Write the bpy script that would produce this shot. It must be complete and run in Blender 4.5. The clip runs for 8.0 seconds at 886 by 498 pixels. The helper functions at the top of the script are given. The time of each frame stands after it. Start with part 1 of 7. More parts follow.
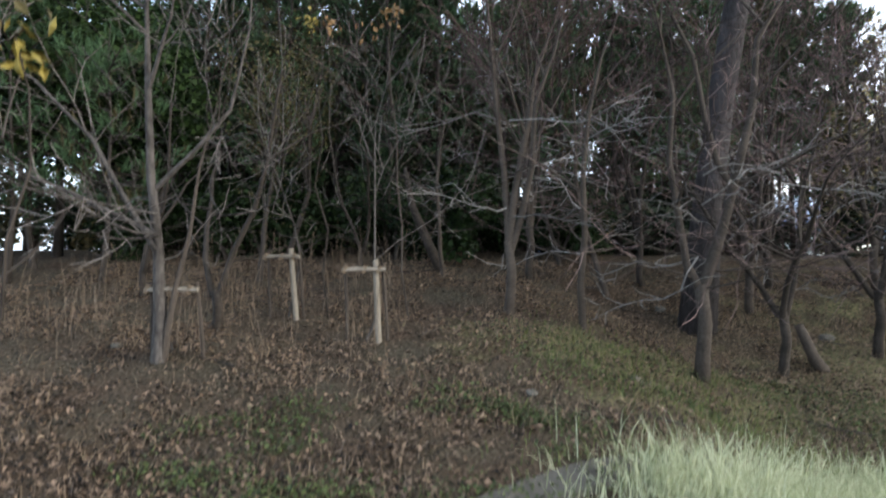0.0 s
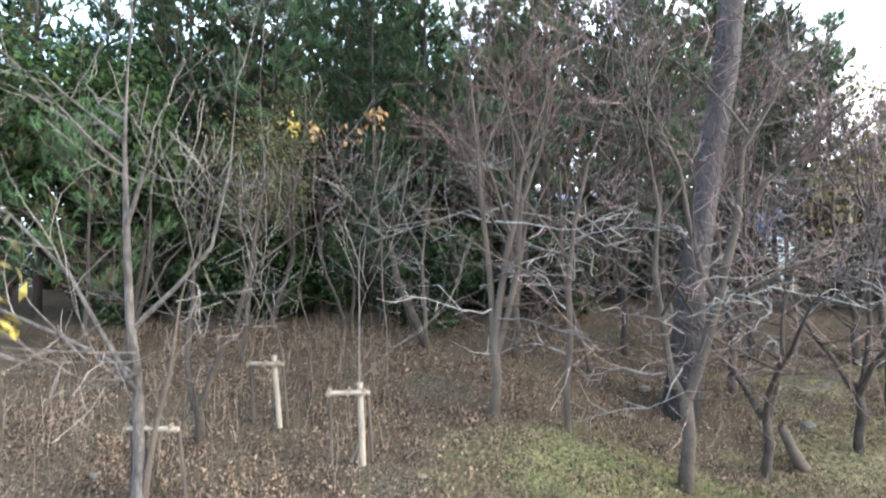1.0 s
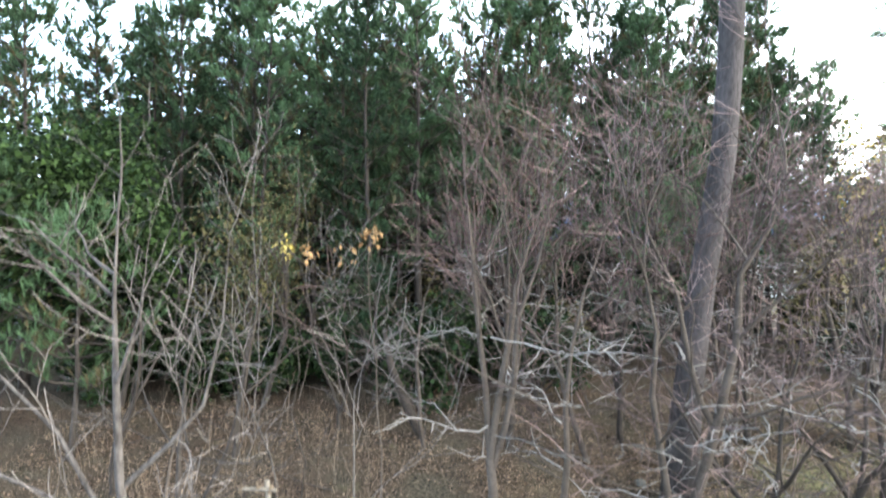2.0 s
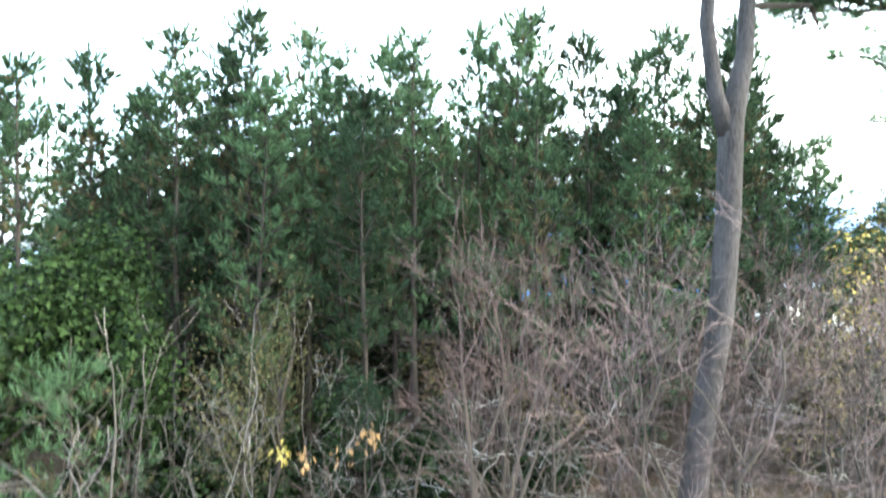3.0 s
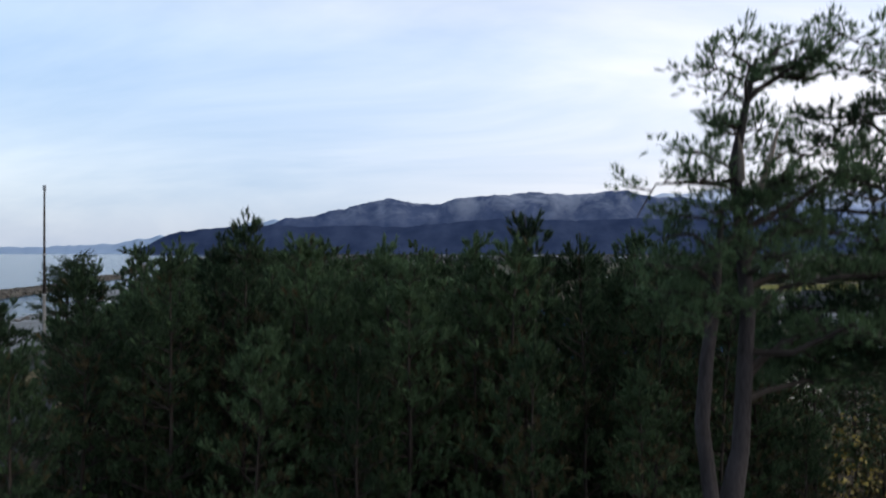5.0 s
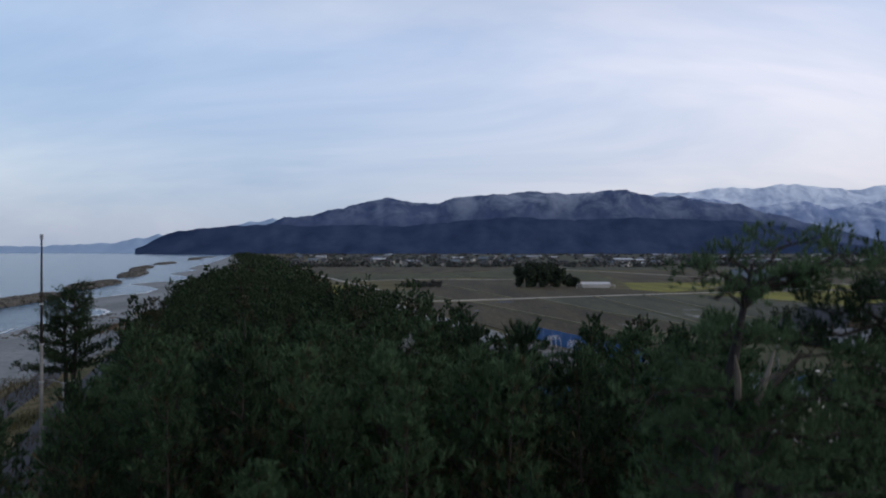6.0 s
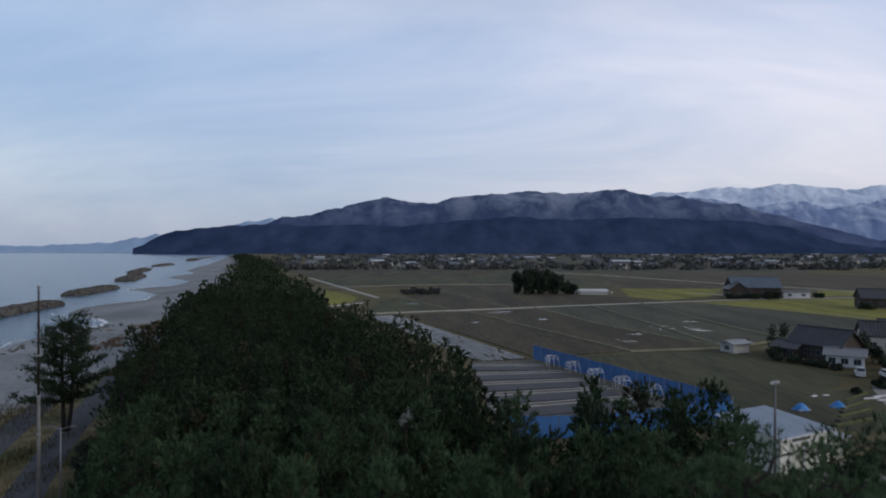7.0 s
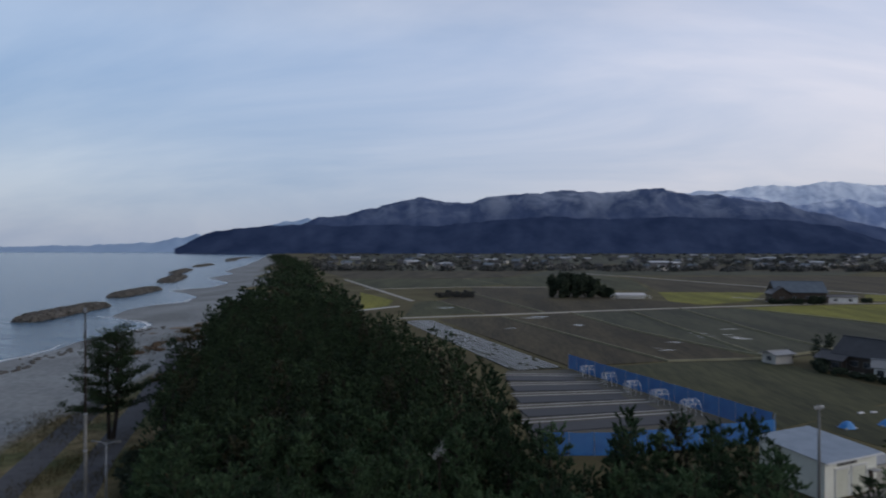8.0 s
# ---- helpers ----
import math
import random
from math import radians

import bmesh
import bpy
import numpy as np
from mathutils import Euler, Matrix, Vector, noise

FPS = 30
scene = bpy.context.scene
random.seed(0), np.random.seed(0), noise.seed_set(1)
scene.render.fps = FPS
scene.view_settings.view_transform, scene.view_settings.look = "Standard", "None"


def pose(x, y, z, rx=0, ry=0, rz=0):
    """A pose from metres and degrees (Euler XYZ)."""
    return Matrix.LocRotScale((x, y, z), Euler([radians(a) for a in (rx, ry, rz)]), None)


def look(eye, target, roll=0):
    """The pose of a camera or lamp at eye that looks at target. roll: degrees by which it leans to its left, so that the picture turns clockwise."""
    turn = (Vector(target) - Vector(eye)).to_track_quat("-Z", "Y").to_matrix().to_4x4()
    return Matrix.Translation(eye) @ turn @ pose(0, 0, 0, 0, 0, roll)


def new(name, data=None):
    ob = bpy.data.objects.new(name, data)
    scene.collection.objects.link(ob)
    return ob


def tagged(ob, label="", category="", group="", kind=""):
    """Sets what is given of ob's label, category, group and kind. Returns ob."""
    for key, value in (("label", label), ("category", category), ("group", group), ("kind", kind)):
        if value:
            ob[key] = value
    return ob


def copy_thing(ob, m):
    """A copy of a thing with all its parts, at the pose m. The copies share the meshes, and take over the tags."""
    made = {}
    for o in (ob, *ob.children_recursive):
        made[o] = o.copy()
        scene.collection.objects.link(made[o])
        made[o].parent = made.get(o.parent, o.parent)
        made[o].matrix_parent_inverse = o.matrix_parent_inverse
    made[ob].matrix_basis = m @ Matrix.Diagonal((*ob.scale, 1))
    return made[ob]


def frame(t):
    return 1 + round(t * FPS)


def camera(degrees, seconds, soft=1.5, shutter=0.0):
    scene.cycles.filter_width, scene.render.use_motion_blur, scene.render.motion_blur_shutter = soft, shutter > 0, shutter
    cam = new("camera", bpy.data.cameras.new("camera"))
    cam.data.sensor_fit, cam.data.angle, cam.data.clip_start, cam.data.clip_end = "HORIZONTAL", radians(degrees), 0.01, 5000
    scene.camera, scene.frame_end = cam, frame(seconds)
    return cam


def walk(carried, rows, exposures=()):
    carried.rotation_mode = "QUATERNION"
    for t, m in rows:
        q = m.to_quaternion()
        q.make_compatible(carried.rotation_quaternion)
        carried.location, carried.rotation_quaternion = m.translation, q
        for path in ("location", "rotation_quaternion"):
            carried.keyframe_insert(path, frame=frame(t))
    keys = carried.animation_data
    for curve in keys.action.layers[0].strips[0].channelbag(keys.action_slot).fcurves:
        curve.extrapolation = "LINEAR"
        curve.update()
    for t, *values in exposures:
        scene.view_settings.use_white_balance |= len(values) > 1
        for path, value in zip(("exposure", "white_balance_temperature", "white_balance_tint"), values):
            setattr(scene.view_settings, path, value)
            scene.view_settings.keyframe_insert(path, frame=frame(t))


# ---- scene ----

# ---- the camera and its flight ----
cam = camera(69.5, 8.0, soft=2.05, shutter=0.5)
# seconds, x, y, z, yaw, pitch
FLIGHT = [
    (0.0, 0.00, -0.21, 1.50, 2.79, 1.09), (0.5, 0.01, -0.19, 2.43, 1.83, 0.55),
    (1.0, 0.01, -0.16, 3.22, 1.53, 0.33), (1.2, 0.01, -0.15, 3.54, 1.36, 0.32),
    (2.3, -0.09, -0.02, 5.74, 0.60, 0.42), (2.5, -0.11, -0.01, 6.31, 0.46, 0.40),
    (3.0, -0.08, -0.01, 8.00, 0.38, 0.29), (3.5, -0.06, 0.01, 9.72, 0.39, 0.26),
    (4.0, -0.02, 0.04, 11.55, 0.43, 0.23), (4.5, 0.00, 0.05, 13.38, 0.36, 0.27),
    (5.0, 0.02, 0.05, 15.36, 0.30, 0.21), (5.2, 0.04, 0.05, 16.20, 0.26, 0.19),
    (6.3, 0.06, 0.07, 20.41, 0.11, 0.06), (6.5, 0.06, 0.07, 21.23, 0.06, 0.05),
    (7.0, 0.08, 0.08, 23.27, 0.00, 0.00), (7.5, 0.13, 0.04, 24.72, -0.11, -0.03),
    (7.6, 0.13, 0.03, 24.90, 0.03, -0.03), (7.7, 0.14, 0.03, 25.02, 0.74, -0.04),
    (7.8, 0.14, 0.02, 25.09, 1.45, -0.04), (7.9, 0.15, 0.02, 25.12, 2.20, -0.05),
    (8.0, 0.15, 0.01, 25.14, 3.11, -0.05),
]
walk(cam, [(t, pose(x, y, z, 90 + pitch, 0, yaw)) for t, x, y, z, yaw, pitch in FLIGHT],
     exposures=[(0.0, 2.38, 7000, 2), (0.5, 3.31, 6800, 2), (1.2, 3.78, 6880, 2), (2.5, 4.0, 7000, -2), (3.0, 4.15, 7000, -6), (3.5, 4.0, 6900, -9), (3.9, 2.68, 6850, -6), (4.2, 1.55, 6900, 3), (4.6, 0.87, 6850, 13), (5.0, 0.8, 6950, 8), (5.4, 0.5, 6800, 10), (6.5, 0.36, 6680, 10), (8.0, 0.17, 6650, 10)])

# ---- world: a high overcast at dusk, brighter on the landward side ----
SUN_ELEVATION, SUN_AZIMUTH = radians(26), radians(108)      # azimuth from straight ahead towards the fields
world = bpy.data.worlds.new("overcast_sky")
scene.world = world
world.use_nodes = True
wn, wl = world.node_tree.nodes, world.node_tree.links
wn.clear()


def wnode(kind, **sockets):
    n = wn.new(kind)
    for key, value in sockets.items():
        n.inputs[key].default_value = value
    return n


sky = wn.new("ShaderNodeTexSky")
sky.sky_type, sky.sun_disc = "NISHITA", False
sky.sun_elevation, sky.sun_rotation = SUN_ELEVATION, SUN_AZIMUTH
sky.air_density, sky.dust_density = 1.6, 0.6
coord = wn.new("ShaderNodeTexCoord")
sep = wn.new("ShaderNodeSeparateXYZ")
wl.new(coord.outputs["Generated"], sep.inputs[0])
high = wn.new("ShaderNodeMath"); high.operation = "MAXIMUM"; high.inputs[1].default_value = 0.0
wl.new(sep.outputs["Z"], high.inputs[0])
lift = wn.new("ShaderNodeMath"); lift.operation = "ADD"; lift.inputs[1].default_value = 0.40
wl.new(high.outputs[0], lift.inputs[0])
spread = wn.new("ShaderNodeVectorMath"); spread.operation = "DIVIDE"
comb = wn.new("ShaderNodeCombineXYZ")
for k in (0, 1, 2):
    wl.new(lift.outputs[0], comb.inputs[k])
wl.new(coord.outputs["Generated"], spread.inputs[0]); wl.new(comb.outputs[0], spread.inputs[1])
turned = wn.new("ShaderNodeMapping")
turned.inputs["Rotation"].default_value = (0, 0, radians(35)); turned.inputs["Scale"].default_value = (0.8, 1.8, 1.0)
wl.new(spread.outputs[0], turned.inputs[0])
clouds = wnode("ShaderNodeTexNoise", Scale=1.0, Detail=6.0, Roughness=0.55, Distortion=0.6)
wl.new(turned.outputs[0], clouds.inputs["Vector"])
ramp = wn.new("ShaderNodeValToRGB")
ramp.color_ramp.elements[0].position, ramp.color_ramp.elements[0].color = 0.30, (0.29, 0.38, 0.59, 1)
ramp.color_ramp.elements[1].position, ramp.color_ramp.elements[1].color = 0.66, (0.555, 0.575, 0.72, 1)
wl.new(clouds.outputs["Fac"], ramp.inputs[0])
side = wn.new("ShaderNodeMapRange")                        # bluer away from the hidden sun, paler towards it
side.inputs["From Min"].default_value, side.inputs["From Max"].default_value = -0.75, 0.75
side.interpolation_type = "SMOOTHSTEP"
wl.new(sep.outputs["X"], side.inputs["Value"])
cast = wn.new("ShaderNodeMix"); cast.data_type = "RGBA"
cast.inputs["A"].default_value, cast.inputs["B"].default_value = (0.77, 0.92, 1.0, 1), (1.24, 1.20, 1.14, 1)
wl.new(side.outputs["Result"], cast.inputs["Factor"])
tinted = wn.new("ShaderNodeMix"); tinted.data_type = "RGBA"; tinted.blend_type = "MULTIPLY"; tinted.inputs["Factor"].default_value = 1.0
wl.new(ramp.outputs[0], tinted.inputs["A"]); wl.new(cast.outputs["Result"], tinted.inputs["B"])
dim = wn.new("ShaderNodeMix"); dim.data_type = "RGBA"; dim.blend_type = "MULTIPLY"
dim.inputs["Factor"].default_value = 1.0; dim.inputs["B"].default_value = (0.10, 0.10, 0.10, 1)
wl.new(sky.outputs[0], dim.inputs["A"])
cover = wn.new("ShaderNodeMix"); cover.data_type = "RGBA"; cover.inputs["Factor"].default_value = 0.84
wl.new(dim.outputs["Result"], cover.inputs["A"]); wl.new(tinted.outputs["Result"], cover.inputs["B"])
zenith = wn.new("ShaderNodeMapRange")                      # thicker, darker cloud overhead than at the horizon
zenith.inputs["From Min"].default_value, zenith.inputs["From Max"].default_value = 0.0, 1.0
zenith.inputs["To Min"].default_value, zenith.inputs["To Max"].default_value = 1.15, 0.28
zenith.interpolation_type = "SMOOTHSTEP"
wl.new(high.outputs[0], zenith.inputs["Value"])
back = wnode("ShaderNodeBackground", Strength=1.0)
low = wn.new("ShaderNodeMapRange")                         # grey haze along the horizon
low.inputs["From Min"].default_value, low.inputs["From Max"].default_value = 0.0, 0.30
low.inputs["To Min"].default_value, low.inputs["To Max"].default_value = 0.67, 1.06
wl.new(high.outputs[0], low.inputs["Value"])
both = wn.new("ShaderNodeMath"); both.operation = "MULTIPLY"
wl.new(zenith.outputs["Result"], both.inputs[0]); wl.new(low.outputs["Result"], both.inputs[1])
wl.new(cover.outputs["Result"], back.inputs[0]); wl.new(both.outputs[0], back.inputs["Strength"])
wout = wn.new("ShaderNodeOutputWorld")
wl.new(back.outputs[0], wout.inputs[0])

sun_data = bpy.data.lights.new("sun", "SUN")
sun_data.energy, sun_data.angle, sun_data.color = 0.75, radians(25), (1.0, 0.95, 0.9)
sun = new("sun", sun_data)
sun_from = Vector((math.cos(SUN_ELEVATION) * math.sin(SUN_AZIMUTH), math.cos(SUN_ELEVATION) * math.cos(SUN_AZIMUTH), math.sin(SUN_ELEVATION)))
sun.matrix_world = look(sun_from * 100, (0, 0, 0))


# ---- materials ----
def material(name, dark, light, rough=0.85, scale=4.0, fine=40.0, bump=0.3, metal=0.0, spec=0.3, per_object=0.0, per_island=0.0, coat=0.0, stretch=(1, 1, 1), world_space=False, thin=0.0, span=0.2):
    """A surface that varies between two colours at two scales, with a fine relief."""
    m = bpy.data.materials.new(name)
    m.use_nodes = True
    n, l = m.node_tree.nodes, m.node_tree.links
    b = n["Principled BSDF"]
    b.inputs["Roughness"].default_value, b.inputs["Metallic"].default_value = rough, metal
    b.inputs["Specular IOR Level"].default_value, b.inputs["Coat Weight"].default_value = spec, coat
    if world_space:
        place = n.new("ShaderNodeNewGeometry").outputs["Position"]
    else:
        place = n.new("ShaderNodeTexCoord").outputs["Object"]
    mp = n.new("ShaderNodeMapping"); mp.inputs["Scale"].default_value = stretch
    l.new(place, mp.inputs[0])
    big = n.new("ShaderNodeTexNoise"); big.inputs["Scale"].default_value = scale; big.inputs["Detail"].default_value = 5
    small = n.new("ShaderNodeTexNoise"); small.inputs["Scale"].default_value = fine; small.inputs["Detail"].default_value = 4
    l.new(mp.outputs[0], big.inputs["Vector"]); l.new(mp.outputs[0], small.inputs["Vector"])
    add = n.new("ShaderNodeMath"); add.operation = "MULTIPLY_ADD"; add.inputs[1].default_value = 0.45
    l.new(small.outputs["Fac"], add.inputs[0])
    half = n.new("ShaderNodeMath"); half.operation = "MULTIPLY"; half.inputs[1].default_value = 0.55
    l.new(big.outputs["Fac"], half.inputs[0]); l.new(half.outputs[0], add.inputs[2])
    value = add.outputs[0]
    for amount, node, socket in ((per_object, "ShaderNodeObjectInfo", "Random"), (per_island, "ShaderNodeNewGeometry", "Random Per Island")):
        if amount:
            r = n.new(node)
            off = n.new("ShaderNodeMath"); off.operation = "MULTIPLY_ADD"; off.inputs[1].default_value = amount
            sub = n.new("ShaderNodeMath"); sub.operation = "SUBTRACT"; sub.inputs[1].default_value = amount / 2
            l.new(r.outputs[socket], off.inputs[0]); l.new(value, off.inputs[2]); l.new(off.outputs[0], sub.inputs[0])
            value = sub.outputs[0]
    ramp = n.new("ShaderNodeValToRGB")
    ramp.color_ramp.elements[0].position, ramp.color_ramp.elements[0].color = 0.5 - span, (*dark, 1)
    ramp.color_ramp.elements[1].position, ramp.color_ramp.elements[1].color = 0.5 + span, (*light, 1)
    l.new(value, ramp.inputs[0]); l.new(ramp.outputs[0], b.inputs["Base Color"])
    if bump:
        bp = n.new("ShaderNodeBump"); bp.inputs["Strength"].default_value = bump; bp.inputs["Distance"].default_value = 0.02
        l.new(small.outputs["Fac"], bp.inputs["Height"]); l.new(bp.outputs[0], b.inputs["Normal"])
    if thin:                                               # leaves and needles let some light through
        t = n.new("ShaderNodeBsdfTranslucent"); l.new(ramp.outputs[0], t.inputs["Color"])
        mix = n.new("ShaderNodeMixShader"); mix.inputs[0].default_value = thin
        l.new(b.outputs[0], mix.inputs[1]); l.new(t.outputs[0], mix.inputs[2])
        l.new(mix.outputs[0], n["Material Output"].inputs["Surface"])
    return m


M = {
    "pine_bark": material("pine_bark", (0.013, 0.011, 0.011), (0.054, 0.047, 0.049), 0.95, 2.5, 22.0, 1.0, stretch=(1, 1, 0.3), span=0.14),
    "young_bark": material("young_bark", (0.020, 0.016, 0.014), (0.060, 0.049, 0.042), 0.95, 2.0, 18.0, 0.8, stretch=(1, 1, 0.35)),
    "grey_bark": material("grey_bark", (0.026, 0.022, 0.020), (0.112, 0.098, 0.091), 0.9, 2.5, 20.0, 0.8, per_object=0.2, stretch=(1, 1, 0.4), span=0.14),
    "dark_bark": material("dark_bark", (0.019, 0.0145, 0.012), (0.072, 0.057, 0.047), 0.9, 3.0, 25.0, 0.6, per_object=0.3),
    "twig": material("twig", (0.034, 0.029, 0.027), (0.20, 0.175, 0.165), 0.9, 1.2, 15.0, 0.0, per_object=0.4, per_island=0.3),
    "pale_twig": material("pale_twig", (0.45, 0.44, 0.43), (0.72, 0.71, 0.70), 0.9, 1.2, 15.0, 0.0),
    "red_twig": material("red_twig", (0.022, 0.015, 0.014), (0.128, 0.083, 0.076), 0.9, 1.2, 15.0, 0.0, per_object=0.3, per_island=0.3),
    "grey_twig": material("grey_twig", (0.085, 0.079, 0.076), (0.26, 0.243, 0.234), 0.85, 2.0, 20.0, 0.0, per_object=0.4),
    "mauve_twig": material("mauve_twig", (0.034, 0.024, 0.023), (0.205, 0.142, 0.135), 0.9, 1.2, 15.0, 0.0, per_object=0.3, per_island=0.4),
    "needle": material("needle", (0.026, 0.048, 0.026), (0.100, 0.166, 0.084), 0.7, 0.8, 9.0, 0.0, spec=0.15, per_object=0.45, per_island=0.35, thin=0.5),
    "wood_needle": material("wood_needle", (0.013, 0.023, 0.014), (0.057, 0.092, 0.046), 0.7, 0.28, 6.0, 0.0, spec=0.1, per_object=0.0, per_island=0.15, thin=0.42, span=0.15),
    "dull_needle": material("dull_needle", (0.010, 0.013, 0.007), (0.046, 0.048, 0.022), 0.7, 0.4, 3.0, 0.0, per_island=0.3, thin=0.3),
    "dry_needle": material("dry_needle", (0.024, 0.028, 0.013), (0.098, 0.080, 0.038), 0.7, 0.5, 3.0, 0.0, per_object=0.3, per_island=0.3, thin=0.3),
    "withered_leaf": material("withered_leaf", (0.026, 0.025, 0.010), (0.090, 0.077, 0.028), 0.7, 0.8, 5.0, 0.0, per_island=0.3, thin=0.3),
    # One evergreen leaf in two tones: brighter in the open, darkened for deep shade.
    "bright_leaf": material("bright_leaf", (0.004, 0.009, 0.004), (0.040, 0.070, 0.022), 0.62, 0.6, 5.0, 0.0, spec=0.12, per_island=0.5, thin=0.35),
    "shade_leaf": material("shade_leaf", (0.003, 0.007, 0.003), (0.026, 0.050, 0.015), 0.6, 0.6, 5.0, 0.0, spec=0.2, per_island=0.4, thin=0.3),
    "yellow_leaf": material("yellow_leaf", (0.085, 0.072, 0.018), (0.29, 0.225, 0.05), 0.6, 1.0, 6.0, 0.0, per_island=0.8),
    "orange_leaf": material("orange_leaf", (0.12, 0.07, 0.03), (0.26, 0.155, 0.07), 0.7, 1.0, 6.0, 0.0, per_island=0.8),
    "olive_leaf": material("olive_leaf", (0.028, 0.027, 0.010), (0.10, 0.080, 0.030), 0.7, 1.0, 6.0, 0.0, per_island=0.8),
    "litter_leaf": material("litter_leaf", (0.011, 0.008, 0.006), (0.180, 0.124, 0.090), 0.8, 0.9, 4.0, 0.0, per_island=1.0, span=0.17),
    # Grass made pale: the brighter light of the open side is in its colour.
    "lit_pale_grass": material("lit_pale_grass", (0.27, 0.30, 0.17), (0.62, 0.64, 0.45), 0.75, 0.8, 5.0, 0.0, per_island=0.7, thin=0.4),
    "path_stone": material("path_stone", (0.05, 0.046, 0.040), (0.125, 0.115, 0.102), 0.9, 1.5, 30.0, 0.3),
    "town_wall": material("town_wall", (0.13, 0.13, 0.135), (0.34, 0.34, 0.345), 0.8, 0.3, 8.0, 0.0, per_object=1.2),
    "grass_blade": material("grass_blade", (0.05, 0.065, 0.020), (0.16, 0.19, 0.070), 0.7, 0.6, 5.0, 0.0, per_island=0.7, thin=0.4),
    "ivy_leaf": material("ivy_leaf", (0.022, 0.033, 0.011), (0.085, 0.112, 0.038), 0.65, 0.9, 6.0, 0.0, per_island=0.7),
    "dry_grass": material("dry_grass", (0.085, 0.060, 0.042), (0.25, 0.185, 0.13), 0.85, 0.6, 5.0, 0.0, per_island=0.8),
    "red_stalk": material("red_stalk", (0.07, 0.05, 0.035), (0.2, 0.15, 0.11), 0.9, 0.8, 6.0, 0.0, per_island=0.6),
    "stake_wood": material("stake_wood", (0.10, 0.085, 0.068), (0.26, 0.225, 0.185), 0.85, 6.0, 60.0, 0.4, stretch=(1, 1, 0.2), per_object=0.3),
    "hemp_tie": material("hemp_tie", (0.10, 0.07, 0.05), (0.2, 0.15, 0.1), 0.95, 10.0, 80.0, 0.4),
    "concrete": material("concrete", (0.24, 0.235, 0.22), (0.40, 0.39, 0.37), 0.9, 1.5, 30.0, 0.3),
    "asphalt": material("asphalt", (0.055, 0.055, 0.062), (0.11, 0.11, 0.12), 0.9, 0.6, 20.0, 0.3),
    "gravel": material("gravel", (0.16, 0.15, 0.145), (0.30, 0.285, 0.27), 0.95, 0.25, 8.0, 0.5),
    "farm_track": material("farm_track", (0.28, 0.27, 0.24), (0.44, 0.42, 0.38), 0.9, 0.1, 2.0, 0.2),
    "paddy_brown": material("paddy_brown", (0.030, 0.025, 0.015), (0.080, 0.066, 0.037), 0.95, 0.09, 1.2, 0.6, stretch=(1, 0.15, 1), span=0.11),
    "paddy_olive": material("paddy_olive", (0.030, 0.033, 0.015), (0.074, 0.076, 0.035), 0.95, 0.09, 1.2, 0.6, stretch=(1, 0.15, 1), span=0.11),
    "paddy_dark": material("paddy_dark", (0.025, 0.028, 0.017), (0.068, 0.071, 0.042), 0.9, 0.09, 1.2, 0.6, stretch=(1, 0.15, 1), span=0.11),
    "paddy_green": material("paddy_green", (0.100, 0.102, 0.013), (0.225, 0.215, 0.032), 0.95, 0.09, 1.2, 0.6, stretch=(1, 0.15, 1), span=0.11),
    "yard_soil": material("yard_soil", (0.065, 0.062, 0.052), (0.14, 0.132, 0.11), 0.95, 0.08, 2.0, 0.4),
    "ridge_grass": material("ridge_grass", (0.11, 0.105, 0.065), (0.25, 0.235, 0.15), 0.95, 0.3, 4.0, 0.4),
    "puddle": material("puddle", (0.05, 0.055, 0.06), (0.09, 0.095, 0.10), 0.07, 0.3, 4.0, 0.0, spec=0.6),
    "mulch_film": material("mulch_film", (0.018, 0.020, 0.024), (0.048, 0.050, 0.058), 0.6, 0.4, 3.0, 0.3, stretch=(0.2, 1, 1)),
    "silver_film": material("silver_film", (0.38, 0.38, 0.40), (0.72, 0.72, 0.74), 0.5, 0.4, 4.0, 0.4),
    "sand_path": material("sand_path", (0.26, 0.26, 0.26), (0.44, 0.44, 0.44), 0.95, 0.5, 5.0, 0.2),
    "white_pipe": material("white_pipe", (0.62, 0.63, 0.62), (0.82, 0.83, 0.82), 0.4, 2.0, 10.0, 0.0, spec=0.5),
    "white_paint": material("white_paint", (0.46, 0.47, 0.47), (0.66, 0.67, 0.67), 0.6, 0.5, 12.0, 0.1),
    "cream_panel": material("cream_panel", (0.55, 0.56, 0.50), (0.68, 0.69, 0.62), 0.55, 0.6, 10.0, 0.1),
    "shutter": material("shutter", (0.42, 0.43, 0.36), (0.55, 0.56, 0.48), 0.5, 0.6, 10.0, 0.1),
    "roof_metal": material("roof_metal", (0.36, 0.40, 0.45), (0.52, 0.56, 0.61), 0.4, 0.7, 10.0, 0.1, metal=0.2, spec=0.5),
    "roof_tile": material("roof_tile", (0.022, 0.023, 0.027), (0.058, 0.060, 0.068), 0.45, 0.7, 8.0, 0.3, spec=0.5, per_object=0.3),
    "roof_blue": material("roof_blue", (0.075, 0.10, 0.13), (0.14, 0.175, 0.215), 0.5, 0.5, 8.0, 0.2, per_object=0.3),
    "dark_wood": material("dark_wood", (0.032, 0.025, 0.021), (0.085, 0.065, 0.052), 0.85, 1.0, 14.0, 0.3, stretch=(1, 1, 0.2)),
    "plaster": material("plaster", (0.36, 0.34, 0.31), (0.54, 0.52, 0.48), 0.85, 0.4, 8.0, 0.1, per_object=0.6),
    "window_glass": material("window_glass", (0.02, 0.025, 0.03), (0.05, 0.055, 0.065), 0.12, 1.0, 5.0, 0.0, spec=0.6),
